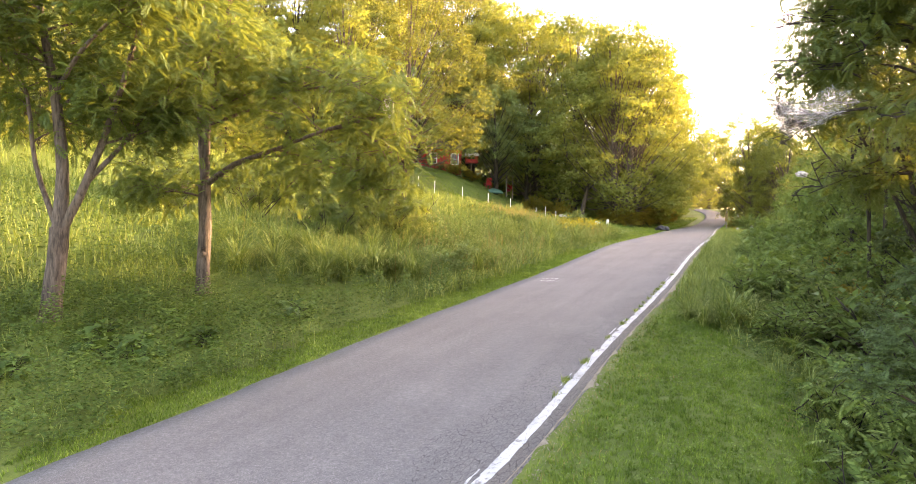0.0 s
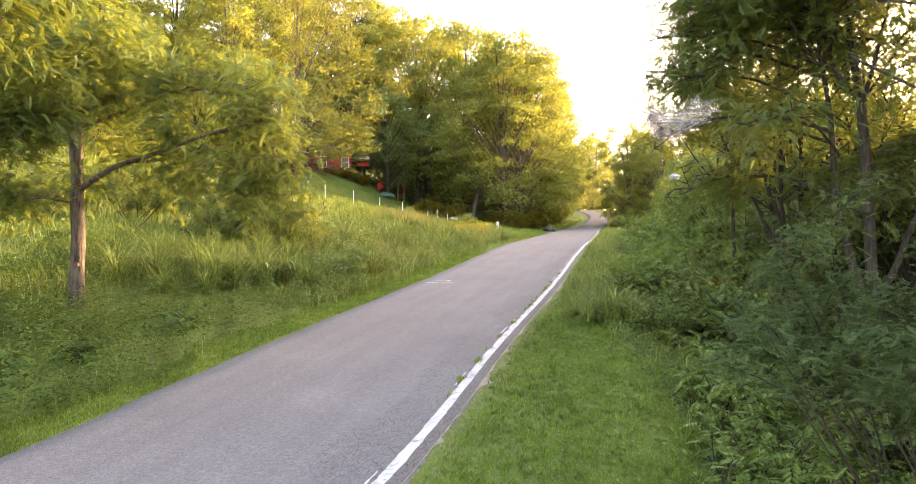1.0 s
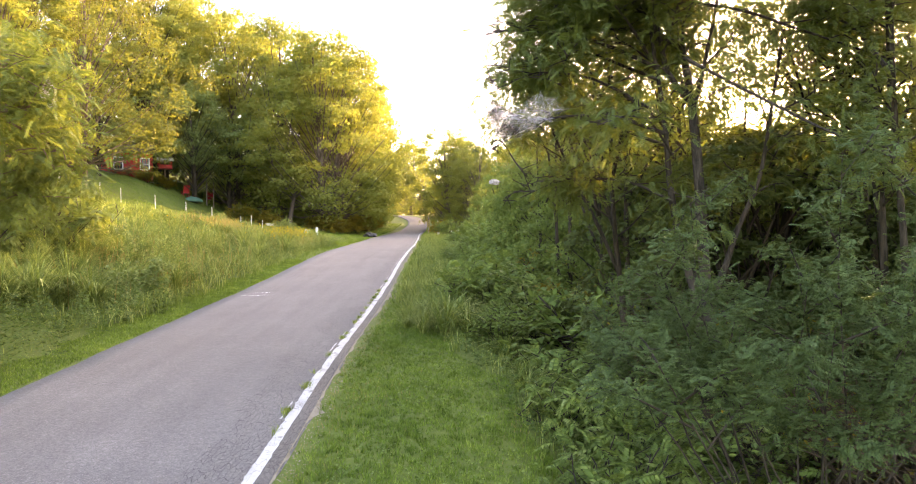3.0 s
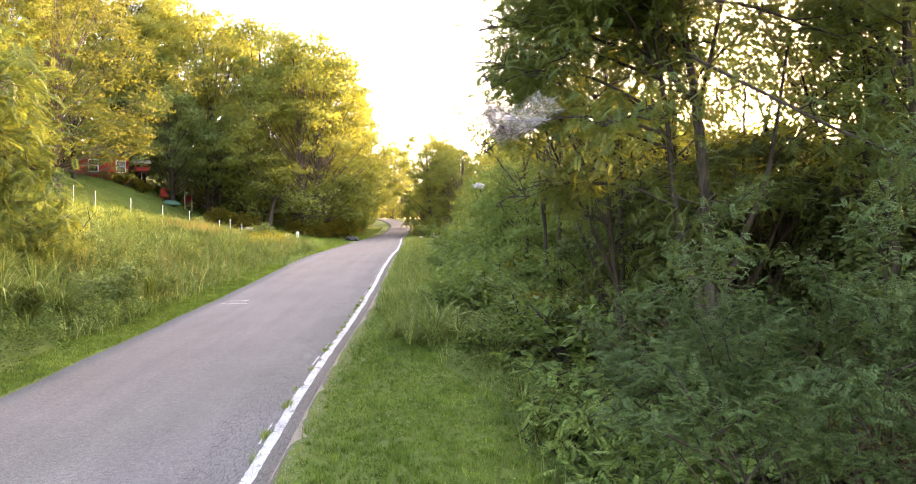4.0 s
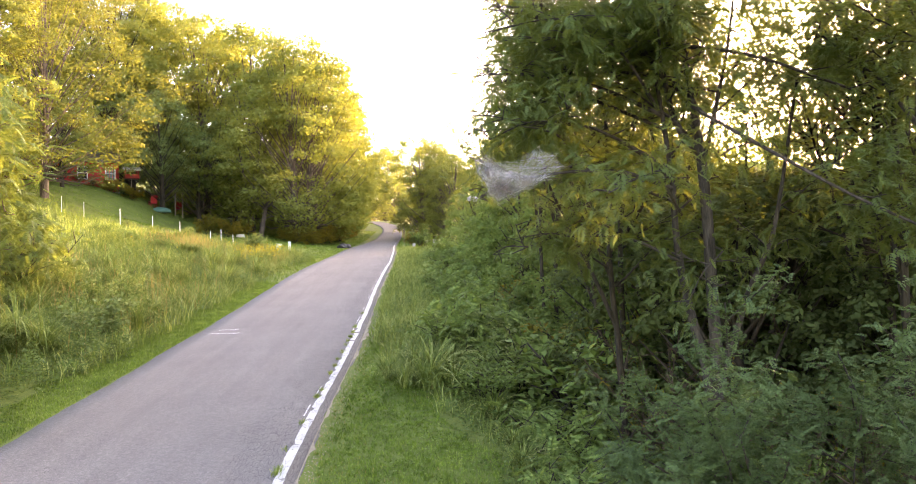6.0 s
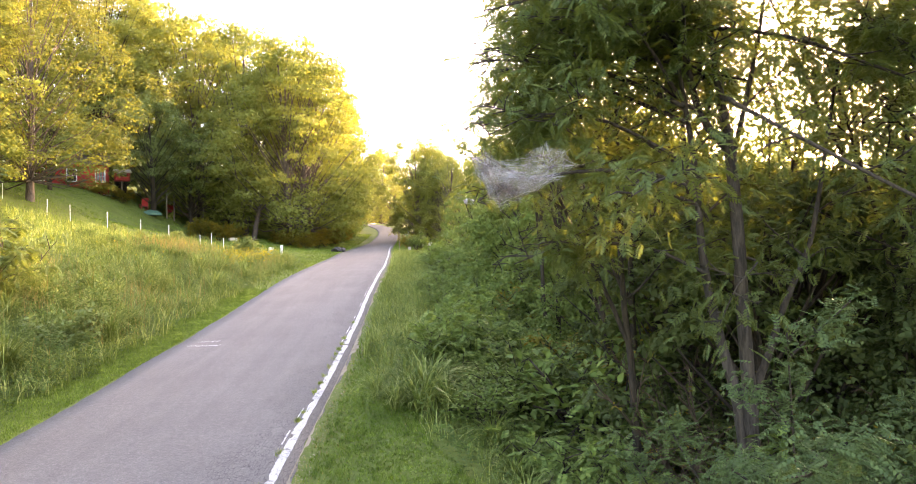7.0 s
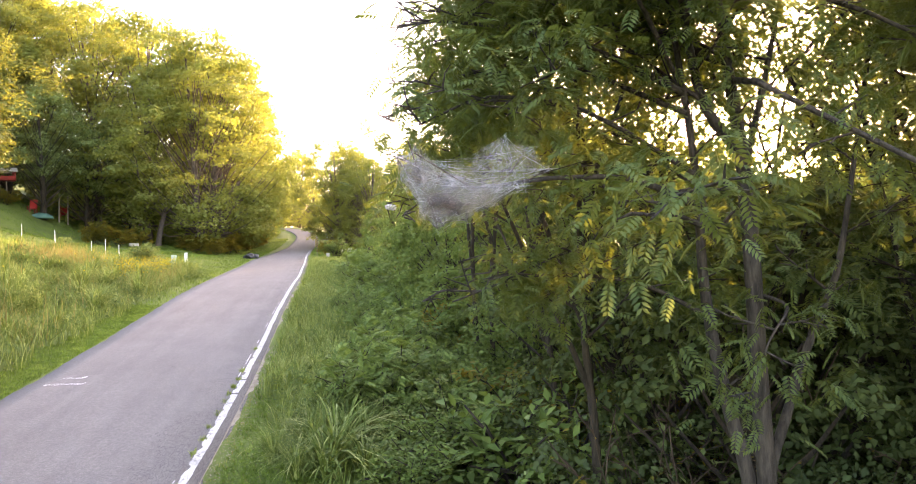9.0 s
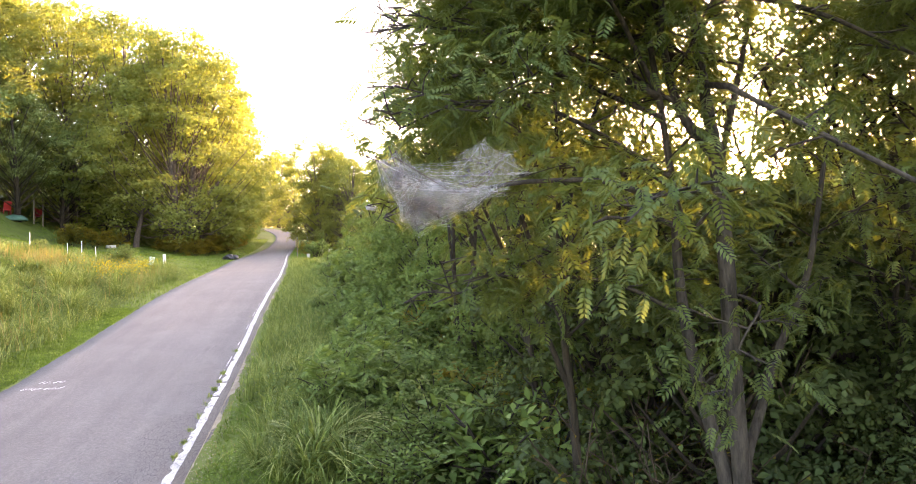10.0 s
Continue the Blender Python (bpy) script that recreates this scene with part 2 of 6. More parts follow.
LEAF_EDGE = foliage("thicket_edge_leaves", (0.07, 0.115, 0.028), (0.14, 0.21, 0.048), (0.235, 0.30, 0.072), 0.38, (0.26, 0.29, 0.04))
LEAF_BLUE = foliage("bluish_locust_leaves", (0.042, 0.074, 0.025), (0.072, 0.116, 0.037), (0.115, 0.168, 0.054), 0.34, (0.14, 0.17, 0.03))
# extra blue and paleness in LEAF_WOOD and LEAF_DEEP stand in for distance haze
LEAF_WOOD = foliage("woodland_leaves", (0.095, 0.13, 0.034), (0.16, 0.2, 0.048), (0.215, 0.228, 0.056), 0.47, (0.44, 0.42, 0.05))
LEAF_DEEP = foliage("shaded_woodland_leaves", (0.085, 0.135, 0.048), (0.16, 0.225, 0.075), (0.235, 0.29, 0.095), 0.42, (0.36, 0.38, 0.065))
# dark colours and low see-through stand in for shade inside the thicket
LEAF_SHADE = foliage("shade_toned_thicket_leaves", (0.034, 0.056, 0.019), (0.056, 0.088, 0.028), (0.092, 0.126, 0.038), 0.28, (0.26, 0.24, 0.03))
LEAF_GOLD = foliage("golden_green_leaves", (0.06, 0.085, 0.02), (0.1, 0.125, 0.026), (0.16, 0.165, 0.032), 0.4, (0.32, 0.28, 0.03))
LEAF_BUSH = foliage("bush_leaves", (0.046, 0.086, 0.02), (0.125, 0.198, 0.044), (0.27, 0.35, 0.09), 0.36, (0.24, 0.28, 0.03))
LEAF_AUTUMN = foliage("yellowing_leaves", (0.07, 0.09, 0.015), (0.16, 0.15, 0.02), (0.33, 0.22, 0.02), 0.4, (0.4, 0.26, 0.02))
LEAF_WEED = foliage("weed_leaves", (0.028, 0.06, 0.013), (0.068, 0.12, 0.025), (0.15, 0.212, 0.043), 0.3, (0.16, 0.21, 0.02), 0.5, 0.7)
GRASS_LAWN = foliage("mown_grass", (0.045, 0.088, 0.012), (0.122, 0.198, 0.022), (0.28, 0.36, 0.07), 0.3, (0.18, 0.26, 0.02), 0.6, 2.6)
GRASS_TALL = foliage("tall_meadow_grass", (0.052, 0.092, 0.018), (0.155, 0.222, 0.045), (0.40, 0.43, 0.15), 0.34, (0.30, 0.32, 0.05), 0.6, 2.2)
GRASS_RIPE = foliage("ripe_tawny_grass", (0.16, 0.14, 0.04), (0.27, 0.22, 0.07), (0.38, 0.30, 0.12), 0.3, (0.4, 0.28, 0.05), 0.6)
GOLDENROD = foliage("goldenrod_flowers", (0.28, 0.22, 0.01), (0.45, 0.34, 0.015), (0.6, 0.45, 0.03), 0.3, (0.5, 0.36, 0.02), 0.7)
WHITE_POST = plain("white_fibreglass", (0.62, 0.62, 0.6), (0.78, 0.78, 0.76), 3, 0.5, 0.1)
STEEL = plain("dull_galvanised_steel", (0.30, 0.31, 0.31), (0.48, 0.49, 0.49), 4, 0.5, 0.15, 0.7)
PALE_GREEN = plain("pale_green_enamel", (0.36, 0.45, 0.38), (0.48, 0.56, 0.47), 3, 0.5, 0.1)
RED_PAINT = plain("barn_red_paint", (0.26, 0.018, 0.012), (0.46, 0.035, 0.02), 2.0, 0.65, 0.3)
RED_BRIGHT = plain("bright_red_plastic", (0.3, 0.015, 0.015), (0.42, 0.03, 0.025), 3, 0.4, 0.05)
WHITE_TRIM = plain("white_trim_paint", (0.66, 0.65, 0.62), (0.8, 0.79, 0.76), 3, 0.6, 0.1)
ROOFING = plain("dark_shingles", (0.04, 0.038, 0.036), (0.10, 0.095, 0.09), 6, 0.9, 0.5)
CONCRETE = plain("weathered_concrete", (0.33, 0.31, 0.28), (0.52, 0.50, 0.46), 3, 0.9, 0.4)
STONE = plain("pale_field_stone", (0.38, 0.35, 0.31), (0.58, 0.55, 0.50), 5, 0.9, 0.5)
BLACK = plain("black_rubber", (0.012, 0.012, 0.013), (0.035, 0.034, 0.034), 5, 0.6, 0.3)
YELLOW = plain("yellow_reflective_sheet", (0.26, 0.17, 0.01), (0.36, 0.24, 0.015), 3, 0.45, 0.05)
CANVAS_GREEN = plain("faded_green_tarpaulin", (0.04, 0.11, 0.08), (0.08, 0.19, 0.13), 3, 0.6, 0.2)
GLASS_DARK = plain("dark_window_glass", (0.015, 0.017, 0.02), (0.03, 0.033, 0.036), 2, 0.08, 0.0)
WOOD_GREY = plain("weathered_grey_wood", (0.15, 0.12, 0.095), (0.30, 0.25, 0.20), 4, 0.85, 0.4)
LITTER = foliage("fallen_leaves", (0.075, 0.045, 0.022), (0.16, 0.095, 0.04), (0.30, 0.19, 0.07), 0.25, (0.35, 0.2, 0.03), 0.7)
TWIG = plain("dry_brown_litter", (0.04, 0.025, 0.014), (0.10, 0.064, 0.036), 6, 0.9, 0.3)
TWIG_DARK = plain("dark_twig", (0.03, 0.02, 0.013), (0.075, 0.05, 0.033), 6, 0.9, 0.3)


# ---- the road's line in plan: x, y, z along the painted edge, and the land beside it ----
EDGE = np.array([(-20.5, -40, -3.2), (-9.5, -15, -1.5), (-2.26, 2, 0.05), (0.6, 8, 0.67), (3.05, 14, 1.26), (5.59, 20, 1.8), (8.03, 26, 2.31),
                 (10.81, 33, 2.95), (14.05, 41, 3.6), (17.62, 50, 4.08), (19.88, 56, 4.4), (22.75, 63.5, 4.83), (29.42, 81.46, 5.85), (39.7, 107.2, 7.6), (50.9, 136.3, 10.5), (58.0, 166, 13.4), (59.8, 198, 15.9)])
ROAD_WIDTH = 4.95


def widening(s):
    """How far the asphalt reaches past its usual width on the uphill side."""
    return np.interp(s, [36, 46, 54, 62, 70, 80, 92], [0, 0.2, 0.45, 0.45, 0.35, 0.4, 0.0])


def smooth_curve(knots, step):
    """A smooth line through the knots (Hermite, by the middle coordinate), and straight on past both ends."""
    y = knots[:, 1]
    out = []
    slopes = np.gradient(knots, y, axis=0)
    for i in range(len(knots) - 1):
        h = y[i + 1] - y[i]
        t = np.linspace(0, 1, max(2, int(h / step)), endpoint=False)[:, None]
        out.append((2 * t**3 - 3 * t**2 + 1) * knots[i] + (t**3 - 2 * t**2 + t) * h * slopes[i] + (3 * t**2 - 2 * t**3) * knots[i + 1] + (t**3 - t**2) * h * slopes[i + 1])
    line = np.concatenate(out + [knots[-1:]])
    d0 = (line[0] - line[1]) / np.linalg.norm(line[0, :2] - line[1, :2]) * np.array([1, 1, 0.25])
    d1 = (line[-1] - line[-2]) / np.linalg.norm(line[-1, :2] - line[-2, :2]) * np.array([1, 1, 0.1])
    return np.concatenate([[line[0] + d0 * 2400, line[0] + d0 * 300, line[0] + d0 * 60], line, [line[-1] + d1 * 60, line[-1] + d1 * 300, line[-1] + d1 * 2400]])


LINE = smooth_curve(EDGE, 0.5)
STATION = np.concatenate([[0], np.cumsum(np.hypot(*np.diff(LINE[:, :2], axis=0).T))])
STATION -= np.interp(-40.0, LINE[:, 1], STATION) + 42.3


def line_at(s):
    return np.stack([np.interp(s, STATION, LINE[:, k]) for k in range(3)], -1)


def side_at(s):
    a, b = line_at(np.asarray(s) - 1.0), line_at(np.asarray(s) + 1.0)
    t = (b - a)[..., :2]
    t = t / np.linalg.norm(t, axis=-1, keepdims=True)
    return np.stack([t[..., 1], -t[..., 0]], -1)


LEFT_D = [-900, -200, -90, -60, -45, -36, -31, -26, -22, -18, -14, -11, -8, -6.4, -5.15, -4.9]
LEFT_Z = [34, 26, 17, 12.5, 10.0, 8.2, 6.5, 4.3, 3.3, 2.5, 1.55, 0.8, 0.3, 0.1, 0.012, -0.004]
RIGHT_D = [0.2, 0.35, 2.0, 3.2, 4.2, 5.2, 6.6, 9, 15, 24, 34, 46, 200, 900]
RIGHT_Z = [-0.012, 0.004, -0.08, -0.22, -0.75, -1.3, -1.75, -2.1, -2.8, -4.2, -8.0, -10.5, -13, -13]


def rise(s, d):
    """Height of the land against the road beside it."""
    s, d = np.asarray(s, float), np.asarray(d, float)
    keep = 1 - 0.92 * np.clip((s - 46) / 30, 0, 1)
    right = np.interp(d, RIGHT_D, RIGHT_Z)
    right = np.where(right < -0.03, right * np.where(d > 30, 1, keep), right)
    left = np.interp(d + widening(s), LEFT_D, LEFT_Z)
    calm = np.clip((s - 66) / 14, 0, 1) * np.clip((d + 30) / 10, 0, 1)
    left = left * (1 - 0.35 * calm)
    z = np.where(d < -2.4, left, right)
    far = np.clip((np.minimum(np.abs(d), np.abs(d + ROAD_WIDTH + widening(s))) - 0.6) / 3, 0, 1) * ((d > 0) | (d < -ROAD_WIDTH - widening(s)))
    x = s * 0.9 + d * 0.31
    y = d * 0.87 - s * 0.22
    rough = 0.10 * np.sin(x * 0.9) * np.cos(y * 1.1) + 0.07 * np.sin(x * 2.3 + 1) * np.sin(y * 1.9) + 0.2 * np.sin(x * 0.21) * np.sin(y * 0.27 + 2)
    return z + far * rough * np.where(d < -6, 0.8, 0.5)


def land(s, d):
    """World places on the land, for arrays of station and offset (right of the painted line: plus)."""
    s, d = np.broadcast_arrays(np.asarray(s, float), np.asarray(d, float))
    p, n = line_at(s), side_at(s)
    return np.stack([p[..., 0] + n[..., 0] * d, p[..., 1] + n[..., 1] * d, p[..., 2] + rise(s, d)], -1)


def plan(x, y):
    """Station and offset of a place."""
    k = np.argmin(np.hypot(LINE[:, 0] - x, LINE[:, 1] - y))
    s = STATION[k]
    for _ in range(4):
        p, n = line_at(s), side_at(s)
        s = s + (x - p[0]) * -n[1] + (y - p[1]) * n[0]
    p, n = line_at(s), side_at(s)
    return float(s), float((x - p[0]) * n[0] + (y - p[1]) * n[1])


def height(x, y):
    s, d = plan(x, y)
    return float(line_at(s)[2] + rise(s, d))


# ---- mesh helpers ----
def mesh_of(name, verts, faces, material, smooth=False):
    """A mesh of triangles from arrays."""
    verts, faces = np.asarray(verts, np.float32), np.asarray(faces, np.int32)
    me = bpy.data.meshes.new(name)
    me.vertices.add(len(verts))
    me.vertices.foreach_set("co", verts.ravel())
    me.loops.add(faces.size)
    me.loops.foreach_set("vertex_index", faces.ravel())
    me.polygons.add(len(faces))
    me.polygons.foreach_set("loop_start", np.arange(0, faces.size, faces.shape[1], dtype=np.int32))
    if smooth:
        me.polygons.foreach_set("use_smooth", np.ones(len(faces), bool))
    me.update(calc_edges=True)
    me.materials.append(material)
    return me


def part(name, bm, material, parent, label=""):
    """One bmesh as one mesh object under a thing."""
    me = bpy.data.meshes.new(name)
    bm.to_mesh(me)
    bm.free()
    me.materials.append(material)
    ob = new(name, me)
    ob.parent = parent
    return tagged(ob, label)


def piece(name, me, parent=None, label=""):
    ob = new(name, me)
    ob.parent = parent
    return tagged(ob, label)


def root(name, place, turn=0.0, label="", category="", group="", kind=""):
    ob = new(name)
    ob.empty_display_size = 0.2
    ob.matrix_basis = pose(*place, 0, 0, turn)
    return tagged(ob, label, category, group, kind)


def box(bm, size, at=(0, 0, 0), turn=(0, 0, 0), bevel=0.0):
    """Adds a bevelled box to a bmesh."""
    m = pose(*at, *turn) @ Matrix.Diagonal((*size, 1))
    got = bmesh.ops.create_cube(bm, size=1, matrix=m)
    if bevel:
        edges = list({e for v in got["verts"] for e in v.link_edges})
        bmesh.ops.bevel(bm, geom=edges, offset=bevel, segments=2, affect="EDGES", profile=0.6)
    return bm


def rod(bm, a, b, r0, r1=None, sides=10):
    """Adds a round bar from a to b."""
    a, b = Vector(a), Vector(b)
    m = Matrix.Translation((a + b) / 2) @ (b - a).to_track_quat("Z", "Y").to_matrix().to_4x4()
    bmesh.ops.create_cone(bm, cap_ends=True, segments=sides, radius1=r0, radius2=r0 if r1 is None else r1, depth=(b - a).length, matrix=m)
    return bm


def norm(v):
    return v / np.maximum(np.linalg.norm(v, axis=-1, keepdims=True), 1e-9)


def tubes(paths, sides=6):
    """Verts and triangles of round tapering limbs; paths: (points, radii)."""
    V, F, base = [], [], 0
    for pts, rad in paths:
        pts, rad = np.asarray(pts, float), np.asarray(rad, float)
        k = sides if rad[0] > 0.03 else 4
        if rad[0] < 0.016:
            k, pts, rad = 3, pts[[0, len(pts) // 2, -1]], rad[[0, len(rad) // 2, -1]]
        if rad[0] > 0.09:
            k = 10
        t = norm(np.gradient(pts, axis=0))
        ref = np.array([1.0, 0, 0]) if abs(t[0, 2]) > 0.8 else np.array([0, 0, 1.0])
        u = norm(np.cross(t, ref))
        w = np.cross(t, u)
        ang = np.linspace(0, 2 * np.pi, k, endpoint=False)
        wob = 1 + 0.1 * np.sin(ang * 3 + pts[:, :1] * 7 + pts[:, 2:] * 3)
        ring = pts[:, None] + (rad[:, None] * wob)[..., None] * (np.cos(ang)[None, :, None] * u[:, None] + np.sin(ang)[None, :, None] * w[:, None])
        n = len(pts)
        V.append(ring.reshape(-1, 3))
        i, j = np.meshgrid(np.arange(n - 1), np.arange(k), indexing="ij")
        a, b, c, d = i * k + j, i * k + (j + 1) % k, (i + 1) * k + (j + 1) % k, (i + 1) * k + j
        F.append(np.concatenate([np.stack([a, b, c], -1).reshape(-1, 3), np.stack([a, c, d], -1).reshape(-1, 3)]) + base)
        base += n * k
    return np.concatenate(V), np.concatenate(F)


def leaf_shape(length=1.0, width=0.45, fold=0.12, droop=0.15):
    """One leaf along +x: two folded halves."""
    v = np.array([(0, 0, 0), (0.45 * length, width / 2, fold * width), (length, 0, -droop * length), (0.45 * length, -width / 2, fold * width), (0.5 * length, 0, -droop * length * 0.2)])
    f = np.array([(0, 4, 1), (1, 4, 2), (0, 3, 4), (3, 2, 4)])
    return v, f


def leaf_flat(length=1.0, width=0.5, fold=0.15):
    v = np.array([(0, 0, 0), (0.45 * length, width / 2, fold * width), (length, 0, -0.08), (0.45 * length, -width / 2, fold * width)])
    return v, np.array([(0, 2, 1), (0, 3, 2)])


def leaf_pinnate(pairs=7, leaflet=0.30, width=0.11, droop=0.35):
    """A compound leaf one unit long: a thin stalk with leaflets on both sides."""
    V, F = [], []
    xs = np.linspace(0.16, 0.97, pairs)
    stalk = np.array([(0, 0, 0.006), (0, 0, -0.006), (0.55, 0, -droop * 0.3), (1, 0, -droop)])
    V.append(stalk)
    F += [(0, 1, 2), (0, 2, 3)]
    base = 4
    for i, x in enumerate(xs):
        z = -droop * x * x
        size = leaflet * (0.75 + 0.5 * math.sin(math.pi * (0.15 + 0.75 * i / (pairs - 1))))
        for side in (1, -1):
            a = radians(62 - 16 * i / pairs)
            ax = np.array([math.cos(a), side * math.sin(a), -0.28])
            px = np.array([-math.sin(a), side * math.cos(a), 0.0])
            o = np.array([x, 0, z])
            V.append(np.array([o, o + ax * size * 0.4 + px * width * 0.5, o + ax * size + np.array([0, 0, -0.06]), o + ax * size * 0.4 - px * width * 0.5]))
            F += [(base, base + 2, base + 1), (base, base + 3, base + 2)] if side > 0 else [(base, base + 1, base + 2), (base, base + 2, base + 3)]
            base += 4
    return np.concatenate(V), np.array(F)


def scatter(shape, pos, axis, up, size):
    """Copies of a leaf: its x along axis, its z near up. Arrays in, verts and triangles out."""
    v, f = shape
    x = norm(axis)
    y = norm(np.cross(up, x) + 1e-6)
    z = np.cross(x, y)
    size = np.broadcast_to(np.asarray(size, float), (len(pos),))
    out = pos[:, None] + size[:, None, None] * (v[None, :, :1] * x[:, None] + v[None, :, 1:2] * y[:, None] + v[None, :, 2:] * z[:, None])
    fo = f[None] + (np.arange(len(pos)) * len(v))[:, None, None]
    return out.reshape(-1, 3), fo.reshape(-1, 3)


def join(*pairs):
    V, F, n = [], [], 0
    for v, f in pairs:
        V.append(v)
        F.append(f + n)
        n += len(v)
    return np.concatenate(V), np.concatenate(F)


# ---- ground, road and water ----
def build_ground():
    s = np.concatenate([[-2400, -900, -300, -120, -70, -50], np.arange(-40, 60, 0.8), np.arange(60, 130, 2.0), np.arange(130, 240, 8.0), [270, 320, 500, 900, 2400]])
    d = np.concatenate([[-2400, -900, -400, -200, -130, -90, -70, -60, -50], np.arange(-44, -14, 1.5), np.arange(-14, -5.2, 0.5), [-5.15, -4.9, -4.0, -2.5, -1.2, 0.0, 0.2, 0.35], np.arange(0.8, 8, 0.45),
                        np.arange(8.5, 26, 1.5), [27, 30, 34, 40, 46, 60, 90, 130, 200, 400, 900, 2400]])
    S, D = np.meshgrid(s, d, indexing="ij")
    P = land(S, D)
    under = (D > -4.6) & (D < 0.1)
    P[..., 2] -= np.where(under, 0.08, 0)
    n, k = S.shape
    i, j = np.meshgrid(np.arange(n - 1), np.arange(k - 1), indexing="ij")
    a = i * k + j
    F = np.stack([a, a + 1, a + k + 1, a + k], -1).reshape(-1, 4)
    me = mesh_of("ground", P.reshape(-1, 3), F[:, ::-1], GROUND, True)
    tagged(piece("ground", me), "grassy hillside land with uneven green turf and soil", "ground", kind="structure")


def strip(name, s, lo, hi, lift, material, parent, label="", bed=0.0):
    """A ribbon that lies along the road between two offsets (arrays over s), with a little thickness."""
    rng = np.array([0, 0.002, 0.1, 0.2, 0.3, 0.4, 0.5, 0.6, 0.7, 0.8, 0.9, 0.998, 1.0]) if bed else np.linspace(0, 1, 3)
    D = lo[:, None] + (hi - lo)[:, None] * rng[None]
    S = np.repeat(s[:, None], len(rng), 1)
    p, n = line_at(S), side_at(S)
    crown = 0.045 * np.clip(1 - ((D + ROAD_WIDTH / 2) / 2.7) ** 2, 0, 1)
    P = np.stack([p[..., 0] + n[..., 0] * D, p[..., 1] + n[..., 1] * D, p[..., 2] + crown + lift], -1)
    if bed:
        P[:, 0, 2] -= bed
        P[:, -1, 2] -= bed
    k = len(rng)
    i, j = np.meshgrid(np.arange(len(s) - 1), np.arange(k - 1), indexing="ij")
    a = i * k + j
    F = np.stack([a, a + k, a + k + 1, a + 1], -1).reshape(-1, 4)
    me = mesh_of(name, P.reshape(-1, 3), F[:, ::-1], material, True)
    uv = me.uv_layers.new(name="UVMap")
    flat = np.stack([S, D], -1).reshape(-1, 2)[F[:, ::-1].ravel()]
    uv.data.foreach_set("uv", flat.astype(np.float32).ravel())
    return piece(name, me, parent, label)


